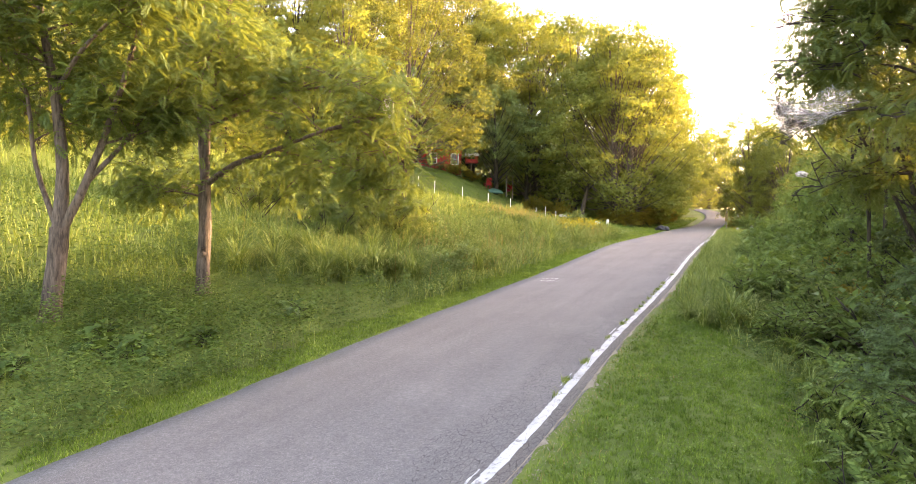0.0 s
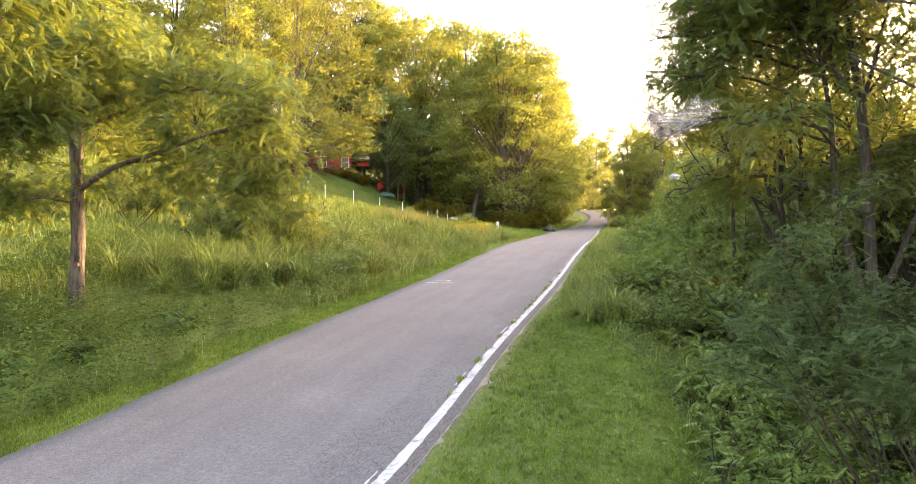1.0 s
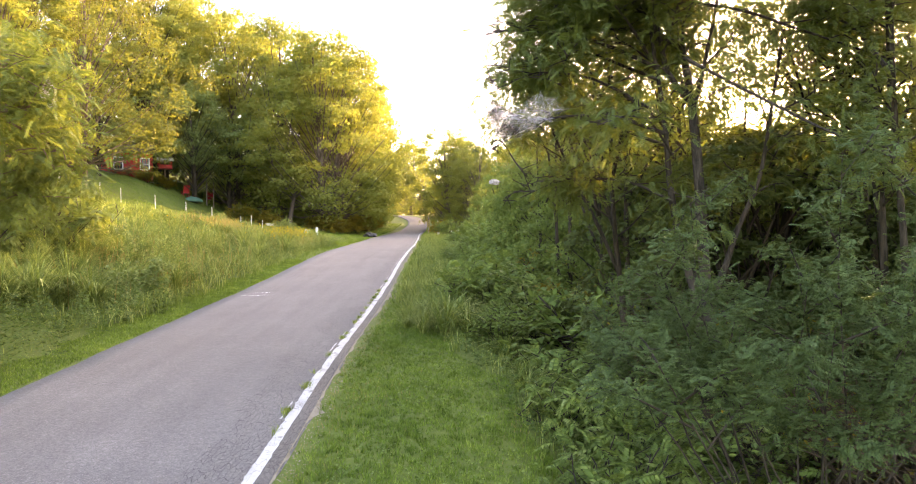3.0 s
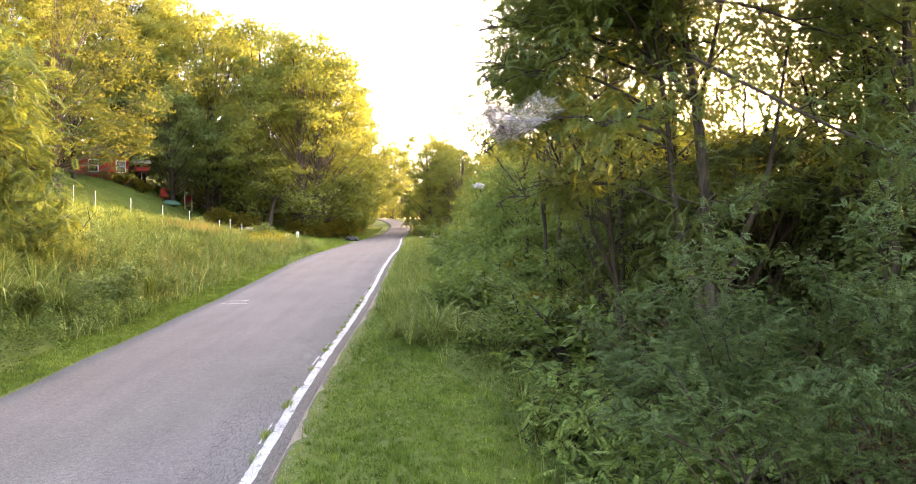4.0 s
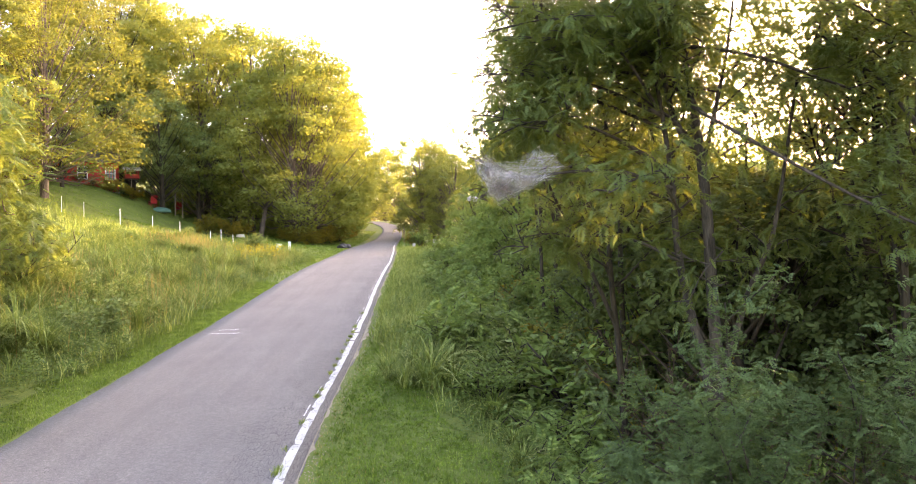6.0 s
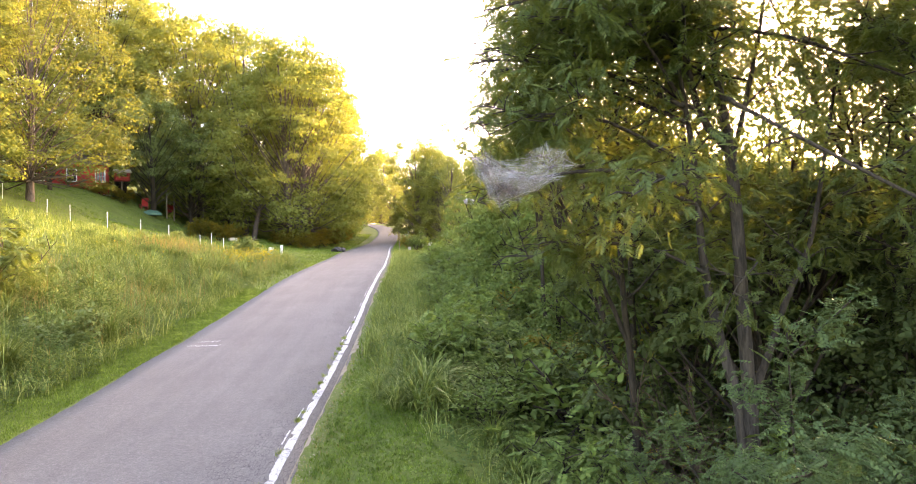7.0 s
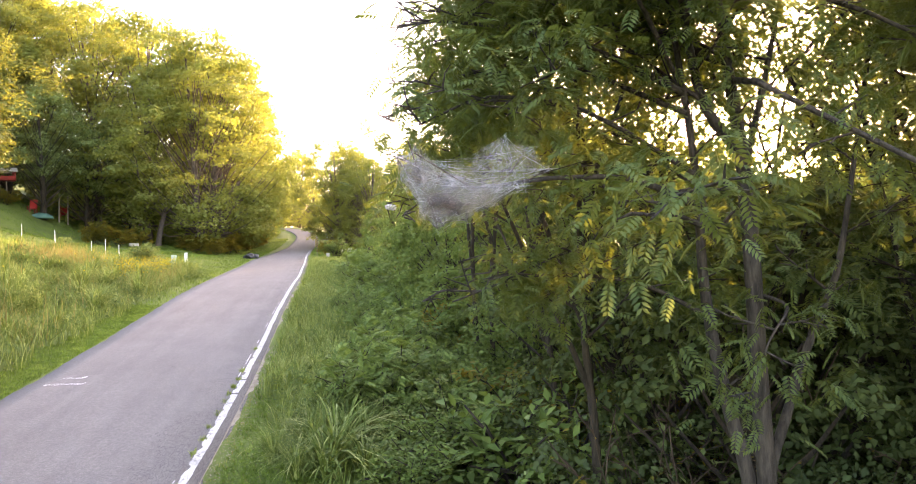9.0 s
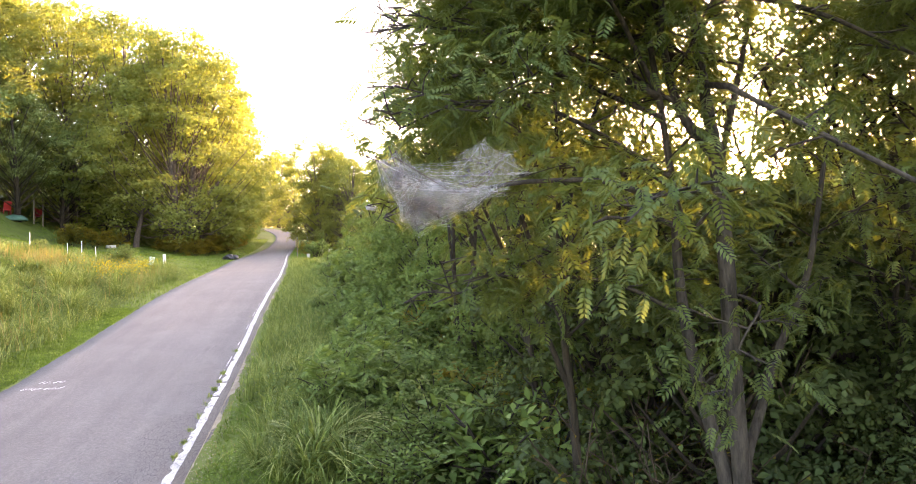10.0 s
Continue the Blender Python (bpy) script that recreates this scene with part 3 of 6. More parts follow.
def build_road():
    rng = np.random.default_rng(5)
    s = np.concatenate([np.arange(-60, 60, 0.2), np.arange(60, 220, 1.0)])
    w = np.convolve(rng.normal(0, 1, len(s) + 8), np.ones(9) / 9, "valid") * 0.10
    w2 = np.convolve(rng.normal(0, 1, len(s) + 8), np.ones(9) / 9, "valid") * 0.12
    road = strip("road", s, -ROAD_WIDTH - widening(s) + w + 0.04 * np.clip((20 - s) / 6, 0, 1) + 1.3 * np.clip((s - 82) / 34, 0, 1), 0.27 + np.clip(w2, -0.1, 0.12), 0.0, ASPHALT, None, bed=0.09)
    tagged(road, "narrow grey worn asphalt road with fine cracks", "road", kind="structure")
    # painted edge line, ragged, with breaks
    s = np.arange(-40, 100, 0.06)
    m = len(s)
    soft = lambda amp: np.convolve(rng.normal(0, 1, m + 4), np.ones(5) / 5, "valid") * amp
    slow = np.interp(s, np.arange(-40, 101, 1.5), rng.normal(0, 0.007, len(np.arange(-40, 101, 1.5))))
    lo, hi = -0.072 + soft(0.008) + rng.normal(0, 0.006, m) + slow * 0.5, 0.07 + soft(0.009) + rng.normal(0, 0.004, m) + slow
    for c in (14.1, 16.4, 18.2, 19.1, 20.3, 21.2, 22.4, 23.4, 24.3, 25.1, 25.6, 26.5, 28.3, 30.2):
        lo += rng.uniform(0.015, 0.06) * np.exp(-((s - c) / rng.uniform(0.05, 0.16)) ** 4)
    fade = np.clip((s - 82) / 16, 0, 1)
    lo, hi = lo + 0.06 * fade, hi - 0.06 * fade
    gone = np.zeros(m, bool)
    for c in (24.62, 25.9):
        gone |= np.abs(s - c) < 0.035
    a = 0
    first = None
    for i in range(m):
        if gone[i] or i == m - 1:
            if i - a > 2:
                strip("edge_line", s[a:i], lo[a:i], np.maximum(hi[a:i], lo[a:i] + 0.02), 0.006, PAINT, road, "worn white painted edge line")
            a = i + 1
    # thin second stripe beside it
    s2 = np.arange(-20, 60, 0.1)
    for k in range(int(len(s2) / 14)):
        q = s2[k * 14:k * 14 + rng.integers(5, 14)]
        if len(q) > 2 and rng.random() < 0.3:
            strip("thin_stripe", q, np.full(len(q), -0.15) + rng.normal(0, 0.004, len(q)), np.full(len(q), -0.125) + rng.normal(0, 0.004, len(q)), 0.005, PAINT, road, "thin remnant of white paint")
    # survey marks sprayed on the left lane
    for text, s0, d0, size in (("11-49", 26.95, -4.38, 0.46), ("emp-end", 26.4, -4.53, 0.46)):
        cu = bpy.data.curves.new("sprayed_mark", "FONT")
        cu.body, cu.size, cu.shear, cu.extrude = text, size, 0.25, 0.0
        cu.offset = -0.009
        tmp = bpy.data.objects.new("sprayed_mark", cu)
        scene.collection.objects.link(tmp)
        bpy.context.view_layer.update()
        me = bpy.data.meshes.new_from_object(tmp.evaluated_get(bpy.context.evaluated_depsgraph_get()))
        bpy.data.objects.remove(tmp)
        co = np.zeros(len(me.vertices) * 3, np.float32)
        me.vertices.foreach_get("co", co)
        co = co.reshape(-1, 3)
        tilt = radians(-12)
        x, y = co[:, 0] * 0.56, co[:, 1] * 0.75
        S, D = s0 + y * math.cos(tilt) + x * math.sin(tilt), d0 + x * math.cos(tilt) - y * math.sin(tilt)
        p, n = line_at(S), side_at(S)
        crown = 0.045 * np.clip(1 - ((D + ROAD_WIDTH / 2) / 2.7) ** 2, 0, 1)
        out = np.stack([p[:, 0] + n[:, 0] * D, p[:, 1] + n[:, 1] * D, p[:, 2] + crown + 0.008], -1)
        me.vertices.foreach_set("co", out.astype(np.float32).ravel())
        me.update()
        me.materials.append(WHITE_TRIM)
        piece("sprayed_mark", me, road, "white sprayed survey writing")
    # bare soil and grit along both edges
    s = np.arange(-40, 75, 0.15)
    for name, at, amp in (("soil_edge", 0.34, 0.13),):
        wob = np.abs(np.convolve(rng.normal(0, 1, len(s) + 10), np.ones(11) / 11, "valid")) * amp * 2.2
        ob = strip(name, s, at - 0.1 + 0 * s, at - 0.085 + np.maximum(wob - 0.06, 0), 0.004, SOIL, road, "bare pale soil and grit")
    return road


build_road()
build_ground()
water = mesh_of("water", [(28, -140, -9.3), (420, -300, -9.3), (520, 260, -9.3), (70, 130, -9.3)], [(0, 1, 2), (0, 2, 3)], WATER)
tagged(piece("water", water), "still water of a river below the woods", "water", kind="structure")


# ---- grasses and low weeds ----
def blades(rng, s, d, tall, width, bend, segs=1, lift=0.0):
    """Grass blades at stations and offsets: single triangles, or arching strips."""
    n = len(s)
    p = land(s, d)
    p[:, 2] += lift
    az = rng.uniform(0, 2 * np.pi, n)
    out = np.stack([np.cos(az), np.sin(az), np.zeros(n)], -1)
    sidev = np.stack([-np.sin(az), np.cos(az), np.zeros(n)], -1)
    tall, width, bend = [np.broadcast_to(np.asarray(q, float), (n,)) for q in (tall, width, bend)]
    if segs == 1:
        V = np.stack([p - sidev * width[:, None] / 2, p + sidev * width[:, None] / 2, p + out * (tall * bend)[:, None] + np.array([0, 0, 1]) * tall[:, None]], 1)
        F = np.arange(n * 3).reshape(n, 3)
        return V.reshape(-1, 3), F
    rows = []
    for k in range(segs):
        t = k / segs
        c = p + out * (tall * bend * t ** 1.8)[:, None] + np.array([0, 0, 1]) * (tall * (t - 0.5 * bend * t ** 3))[:, None]
        w = (width * (1 - 0.55 * t))[:, None] / 2
        rows += [c - sidev * w, c + sidev * w]
    rows.append(p + out * (tall * bend)[:, None] + np.array([0, 0, 1]) * (tall * (1 - 0.5 * bend))[:, None])
    V = np.stack(rows, 1)
    m = V.shape[1]
    f = []
    for k in range(segs - 1):
        a = 2 * k
        f += [(a, a + 1, a + 3), (a, a + 3, a + 2)]
    f.append((m - 3, m - 2, m - 1))
    F = (np.array(f)[None] + (np.arange(n) * m)[:, None, None]).reshape(-1, 3)
    return V.reshape(-1, 3), F


def patchy(rng, n, s0, s1, d0, d1, keep=None):
    s, d = rng.uniform(s0, s1, n), rng.uniform(d0, d1, n)
    if keep is not None:
        ok = keep(s, d, rng.random(n))
        s, d = s[ok], d[ok]
    return s, d


def stuff(name, pairs, material, label, category):
    v, f = join(*pairs)
    tagged(piece(name, mesh_of(name, v, f, material)), label, category, kind="stuff")


def verge_edge(s):
    """Where the mown strip on the downhill side ends."""
    return np.interp(s, [-10, 4, 9, 14, 18, 20.5, 23, 26, 40, 70], [4.2, 4.1, 3.9, 3.5, 2.55, 1.6, 1.0, 0.7, 0.55, 0.6]) + 0.18 * np.sin(s * 1.7) + 0.1 * np.sin(s * 4.1)


def bank_edge(s):
    """Where the mown strip on the uphill side ends (positive: beyond the asphalt)."""
    return np.interp(s, [-10, 8, 14, 18, 24, 32, 45, 60, 66, 72], [0.4, 0.45, 0.65, 0.85, 0.9, 0.9, 1.1, 2.2, 9, 12]) + 0.15 * np.sin(s * 1.3) + 0.12 * np.sin(s * 3.7 + 1) + 0.07 * np.sin(s * 9.1)


def build_grass():
    rng = np.random.default_rng(11)
    lawn = []
    near = lambda s, d, r: (d < verge_edge(s)) & (d > 0.34 + 0.25 * r)
    s, d = patchy(rng, 21000, 5, 24, 0.3, 4.4, near)
    tuft_tall = rng.uniform(0.03, 0.085, len(s)) * np.interp(np.sin(s * 2.7 + 1.5 * np.sin(d * 3.3)) * np.sin(d * 4.1 + s), [-1, 1], [0.65, 1.25])
    s, d, tuft_tall = [np.repeat(q, 7) for q in (s, d, tuft_tall)]
    s, d = s + rng.normal(0, 0.022, len(s)), d + rng.normal(0, 0.022, len(s))
    lawn.append(blades(rng, s, d, tuft_tall * rng.uniform(0.7, 1.2, len(s)), 0.0095, rng.uniform(0.2, 1.2, len(s))))
    s, d = patchy(rng, 26000, 24, 78, 0.3, 1.6, near)
    lawn.append(blades(rng, s, d, rng.uniform(0.06, 0.13, len(s)), 0.02, rng.uniform(0.2, 1.0, len(s))))
    left = lambda s, d, r: (-d - ROAD_WIDTH < bank_edge(s)) & (-d - ROAD_WIDTH - widening(s) > -0.07 + 0.13 * r)
    s, d = patchy(rng, 90000, 8, 40, -6.6, -4.95, lambda s, d, r: left(s, d + 0.25 * (d < -5.3), r))
    lawn.append(blades(rng, s, d, rng.uniform(0.03, 0.075, len(s)), 0.012, rng.uniform(0.2, 1.1, len(s))))
    s, d = patchy(rng, 74000, 40, 140, -16, -4.95, left)
    lawn.append(blades(rng, s, d, rng.uniform(0.07, 0.13, len(s)), 0.035, rng.uniform(0.2, 1.0, len(s))))
    s, d = patchy(rng, 16000, -14, 5, 0.3, 4.4, near)
    lawn.append(blades(rng, s, d, rng.uniform(0.04, 0.09, len(s)), 0.02, rng.uniform(0.2, 1.1, len(s))))
    s, d = patchy(rng, 9000, -14, 8, -7.2, -4.95, left)
    lawn.append(blades(rng, s, d, rng.uniform(0.04, 0.09, len(s)), 0.02, rng.uniform(0.2, 1.1, len(s))))
    # lawn beyond the fence
    s, d = patchy(rng, 50000, 55, 105, -45, -13)
    lawn.append(blades(rng, s, d, rng.uniform(0.08, 0.14, len(s)), 0.045, rng.uniform(0.2, 1.0, len(s))))
    s, d = patchy(rng, 25000, 72, 125, 0.4, 14)
    lawn.append(blades(rng, s, d, rng.uniform(0.08, 0.14, len(s)), 0.045, rng.uniform(0.2, 1.0, len(s))))
    stuff("mown_grass", lawn, GRASS_LAWN, "short bright green mown grass along the road", "grass")

    # clover and dry blades among the mown grass
    s, d = patchy(rng, 16000, 6, 24, 0.5, 4.4, lambda s, d, r: (d < verge_edge(s)) & (r < np.clip(0.5 + np.sin(s * 1.9 + 2 * np.sin(d * 2.3)) * np.sin(d * 3.1 + s * 0.6), 0.05, 1)))
    p = land(s, d)
    p[:, 2] += rng.uniform(0.03, 0.09, len(s))
    q = rng.normal(0, 1, (len(s), 3)) * np.array([1, 1, 0.3])
    up = rng.normal(0, 0.4, (len(s), 3)) + np.array([0, 0, 1])
    stuff("clover", [scatter(leaf_flat(1, 0.8), p, q, up, rng.uniform(0.02, 0.05, len(s)))], LEAF_BUSH, "clover and small weeds in the mown verge", "clover")
    s, d = patchy(rng, 15000, 6, 26, 0.35, 4.4, lambda s, d, r: (d < verge_edge(s)) & (r < np.clip(1.2 - d, 0.0, 1) + np.clip(0.9 * np.sin(s * 0.9 + 1.1 * np.sin(d * 1.2 + 1)) * np.sin(d * 1.7 + 0.4 * s) - 0.35, 0.02, 1)))
    stuff("dry_blades", [blades(rng, s, d, rng.uniform(0.03, 0.08, len(s)), 0.008, rng.uniform(0.4, 1.4, len(s)))], GRASS_RIPE, "dry tan blades in thin spots of the verge", "grass")

    # tall meadow on the bank
    tall, ripe, weeds, gold = [], [], [], []
    meadow = lambda s, d, r: (-d - ROAD_WIDTH > bank_edge(s) - 0.12) & (r < np.interp(np.sin(s * 0.5 + 1.3 * np.sin(d * 0.4)) * np.sin(d * 0.6 + 1) , [-1, 1], [0.1, 1.0]))
    s, d = patchy(rng, 40000, 20, 66, -16, -5.6, meadow)
    lofty = np.interp(np.sin(s * 0.35 + d * 0.5) + 0.6 * np.sin(s * 0.9), [-1.6, 1.6], [0.45, 1.25])
    tall.append(blades(rng, s, d, lofty * rng.uniform(0.6, 1.15, len(s)), rng.uniform(0.015, 0.032, len(s)), rng.uniform(0.35, 1.15, len(s)), 3))
    s, d = patchy(rng, 26000, 20, 60, -42, -14, meadow)
    tall.append(blades(rng, s, d, rng.uniform(0.5, 1.1, len(s)), 0.045, rng.uniform(0.2, 0.8, len(s)), 2))
    s, d = patchy(rng, 3500, 8, 22, -12, -5.5, meadow)
    tall.append(blades(rng, s, d, rng.uniform(0.15, 0.5, len(s)), 0.013, rng.uniform(0.2, 0.95, len(s)), 3))
    s, d = patchy(rng, 16000, 6, 22, -40, -11, None)
    tall.append(blades(rng, s, d, rng.uniform(0.4, 0.9, len(s)), 0.03, rng.uniform(0.2, 0.9, len(s)), 2))
    # weeds between the mown strip and the bushes on the low side
    low = lambda s, d, r: (d > verge_edge(s) - 0.1)
    fringe = lambda s, d, r: (d > verge_edge(s) - 0.1) & (r < np.interp(d, [2.0, 3.3], [1.0, 0.12]))
    s, d = patchy(rng, 36000, 18, 72, 0.6, 4.2, fringe)
    lush = np.interp(np.sin(s * 1.7 + 2.0 * np.sin(d * 1.3)) + 0.7 * np.sin(s * 0.6 + d * 2.2), [-1.5, 1.5], [0.35, 1.2])
    tall.append(blades(rng, s, d, lush * rng.uniform(0.3, 0.9, len(s)), rng.uniform(0.010, 0.022, len(s)), rng.uniform(0.3, 1.15, len(s)), 3))
    s, d = patchy(rng, 22000, 21, 72, 0.6, 3.6, fringe)
    tall.append(blades(rng, s, d, rng.uniform(0.45, 0.95, len(s)), rng.uniform(0.014, 0.028, len(s)), rng.uniform(0.25, 1.0, len(s)), 3))
    s, d = patchy(rng, 5000, 6, 20, 2.8, 7.5, low)
    tall.append(blades(rng, s, d, rng.uniform(0.15, 0.5, len(s)), 0.012, rng.uniform(0.3, 0.95, len(s)), 3))
    stuff("meadow_grass", tall, GRASS_TALL, "tall uncut green meadow grass on the bank", "grass")
    s, d = patchy(rng, 8000, 22, 64, -14.5, -6.3, lambda s, d, r: (r < np.clip(np.sin(s * 0.31 + 0.6 + d * 0.25) * 1.4 - 0.25, 0.06, 1)) & meadow(s, d, r))
    ripe.append(blades(rng, s, d, rng.uniform(0.8, 1.4, len(s)), 0.02, rng.uniform(0.1, 0.5, len(s)), 3))
    s, d = patchy(rng, 5200, 44, 60, -19, -8, lambda s, d, r: r < np.clip(1.3 - np.hypot((s - 51) / 3.2, (d + 12.5) / 2.6), 0, 1))
    ripe.append(blades(rng, s, d, rng.uniform(0.9, 1.5, len(s)), 0.022, rng.uniform(0.1, 0.6, len(s)), 3))
    stuff("ripe_grass", ripe, GRASS_RIPE, "ripe tawny grass stems among the meadow", "grass")

    # broad-leaved weeds: small leaves on short stems
    def weed_leaves(n, s0, s1, d0, d1, keep, tallest, size):
        s, d = patchy(rng, n, s0, s1, d0, d1, keep)
        mound = np.clip(0.5 + 0.4 * np.sin(s * 2.1 + 1.7 * np.sin(d * 1.9)) * np.sin(d * 2.6 + s * 0.7) + 0.35 * np.sin(s * 5.3 + d * 2.1) * np.sin(d * 6.1 - s), 0.05, 1)
        p = land(s, d)
        p[:, 2] += tallest * mound * rng.uniform(0.15, 1.0, len(s))
        az = rng.uniform(0, 2 * np.pi, len(s))
        ax = np.stack([np.cos(az), np.sin(az), rng.uniform(-0.5, 0.4, len(s))], -1)
        up = np.stack([rng.normal(0, 0.4, len(s)), rng.normal(0, 0.4, len(s)), np.ones(len(s))], -1)
        return scatter(leaf_flat(1, 0.42), p, ax, up, size * rng.uniform(0.6, 1.4, len(s)))

    weeds.append(weed_leaves(125000, 8, 24, -14, -5.2, meadow, 1.05, 0.082))
    weeds.append(weed_leaves(9000, 8, 30, -6.8, -5.0, meadow, 0.28, 0.055))
    weeds.append(weed_leaves(46000, 24, 60, -15, -5.8, None, 0.8, 0.095))
    weeds.append(weed_leaves(20000, 5, 22, -34, -13, None, 0.9, 0.16))
    weeds.append(weed_leaves(14000, -16, 8, -20, -5.4, meadow, 0.8, 0.16))
    weeds.append(weed_leaves(9000, -16, 6, 4.0, 14, None, 0.6, 0.14))
    weeds.append(weed_leaves(12000, 22, 60, -40, -12, None, 1.0, 0.16))
    weeds.append(weed_leaves(42000, 6, 24, 2.6, 9.5, low, 0.4, 0.07))
    weeds.append(weed_leaves(30000, 20, 60, 0.8, 7.0, low, 0.6, 0.09))
    weeds.append(weed_leaves(14000, 17, 46, 0.8, 3.4, low, 0.75, 0.085))
    stuff("broadleaf_weeds", weeds, LEAF_WEED, "dense broad-leaved green weeds covering the bank", "weeds")
    s, d = patchy(rng, 9000, 40, 66, -13, -6.6, lambda s, d, r: r < np.clip(1.2 - np.abs(s - 49.5) / 5 - np.abs(d + 7.8) / 2.6, 0.012, 1))
    p = land(s, d)
    p[:, 2] += rng.uniform(0.75, 1.3, len(s))
    q = rng.normal(0, 1, (len(s), 3))
    gold.append(scatter(leaf_flat(1, 0.6), p, q, np.roll(q, 1, 1), rng.uniform(0.05, 0.11, len(s))))
    stuff("goldenrod", gold, GOLDENROD, "yellow goldenrod flower heads in the meadow", "flowers")
    # tufts that grow in the cracks beside the painted line
    s = np.concatenate([c + rng.normal(0, rng.uniform(0.03, 0.1), rng.integers(20, 110)) for c in (13.1, 13.9, 15.2, 16.1, 17.4, 19.0, 19.5, 20.9, 21.6, 22.3, 23.1, 24.0, 24.62, 25.2, 25.9, 26.8, 29.5)])
    d = -0.105 + rng.normal(0, 0.03, len(s)) + 0.02 * np.sin(s * 3)
    stuff("crack_weeds", [blades(rng, s, d, rng.uniform(0.03, 0.10, len(s)), 0.012, rng.uniform(0.3, 1.2, len(s)), 1, 0.02)], GRASS_TALL, "small weeds growing in cracks beside the painted line", "weeds")
    # fallen leaves beneath the trees on the low side
    s, d = patchy(rng, 26000, 0, 42, 5.6, 17, None)
    p = land(s, d)
    p[:, 2] += rng.uniform(0.01, 0.05, len(s))
    q = rng.normal(0, 1, (len(s), 3)) * np.array([1, 1, 0.25])
    up = rng.normal(0, 0.35, (len(s), 3)) + np.array([0, 0, 1])
    stuff("leaf_litter", [scatter(leaf_flat(1, 0.5), p, q, up, rng.uniform(0.06, 0.17, len(s)))], LITTER, "brown fallen leaves under the trees", "leaf litter")
    # grit and small stones along the asphalt edge
    s, d = patchy(rng, 2600, 6, 30, 0.22, 0.55, None)
    p = land(s, d)
    p[:, 2] += 0.012
    q = rng.normal(0, 1, (len(s), 3))
    stone = (np.array([(-1, -0.6, 0), (1, -0.5, 0), (0, 0.9, 0), (0, 0, 0.8)]) * 0.5, np.array([(0, 1, 3), (1, 2, 3), (2, 0, 3)]))
    q[:, 2] *= 0.1
    stuff("roadside_grit", [scatter(stone, p, q, np.tile([0.0, 0, 1], (len(s), 1)), rng.uniform(0.008, 0.03, len(s)))], SOIL, "loose pale grit beside the asphalt", "gravel")


build_grass()


# ---- trees, bushes and plants ----
def limb_path(rng, start, heading, length, curl, n=5, wander=0.10):
    pts, d = [np.asarray(start, float)], norm(np.asarray(heading, float))
    for _ in range(n - 1):
        d = norm(d + np.array([0, 0, curl]) / n + rng.normal(0, wander, 3))
        pts.append(pts[-1] + d * length / (n - 1))
    return np.array(pts)


def point_on(pts, t):
    x = t * (len(pts) - 1)
    i = min(int(x), len(pts) - 2)
    return pts[i] + (pts[i + 1] - pts[i]) * (x - i), norm(pts[i + 1] - pts[i])


def branch_out(rng, stems, per_stem, reach, lo=0.35, rise_=0.35, twigs=5, curl=0.1, thin=True):
    """Limbs and twigs along given stems. Returns tubes and the twigs, on which leaves sit."""
    tub, twig = [], []
    for pts, r0, r1 in stems:
        tub.append((pts, np.linspace(r0, r1, len(pts))))
        for k in range(per_stem):
            t = lo + (0.99 - lo) * (k + rng.random()) / per_stem
            at, along = point_on(pts, t)
            az = k * 2.4 + rng.uniform(-0.5, 0.5)
            head = np.array([math.cos(az), math.sin(az), rise_ + rng.uniform(-0.15, 0.35)]) + along * 0.35
            L = reach * rng.uniform(0.65, 1.15) * (1.15 - 0.6 * t)
            r = max(0.012, (r0 + (r1 - r0) * t) * 0.45)
            lp = limb_path(rng, at, head, L, curl, 6)
            tub.append((lp, np.linspace(r, 0.008, len(lp))))
            for q in range(twigs):
                tt = 0.25 + 0.75 * (q + rng.random()) / twigs
                a2, al2 = point_on(lp, min(tt, 0.99))
                sidew = norm(np.cross(al2, [0, 0, 1]) * rng.choice([-1, 1]) + al2 * 0.8 + rng.normal(0, 0.35, 3))
                tp = limb_path(rng, a2, sidew, L * rng.uniform(0.22, 0.42), -0.15, 4, 0.15)
                if thin or q % 4 == 0:
                    tub.append((tp, np.linspace(0.012, 0.005, len(tp))))
                twig.append(tp)
            twig.append(lp[3:])
        twig.append(pts[-2:])
    return tub, twig


def leaves_on(rng, twig, count, shape, size, droop=0.25, spread=0.08):
    """Leaves set along twigs, pointing outward and a little down."""
    lens = np.array([np.linalg.norm(np.diff(t, axis=0), axis=1).sum() for t in twig])
    pick = rng.choice(len(twig), count, p=lens / lens.sum())
    pos, ax = np.zeros((count, 3)), np.zeros((count, 3))
    for i, k in enumerate(pick):
        pos[i], ax[i] = point_on(twig[k], rng.random() ** 0.7 * 0.99)
    pos += rng.normal(0, spread, pos.shape)
    out = norm(ax * 0.6 + rng.normal(0, 0.75, ax.shape) * np.array([1, 1, 0.45]) - np.array([0, 0, droop]))
    up = np.stack([rng.normal(0, 0.35, count), rng.normal(0, 0.35, count), np.ones(count)], -1)
    return scatter(shape, pos, out, up, size * rng.uniform(0.65, 1.25, count))


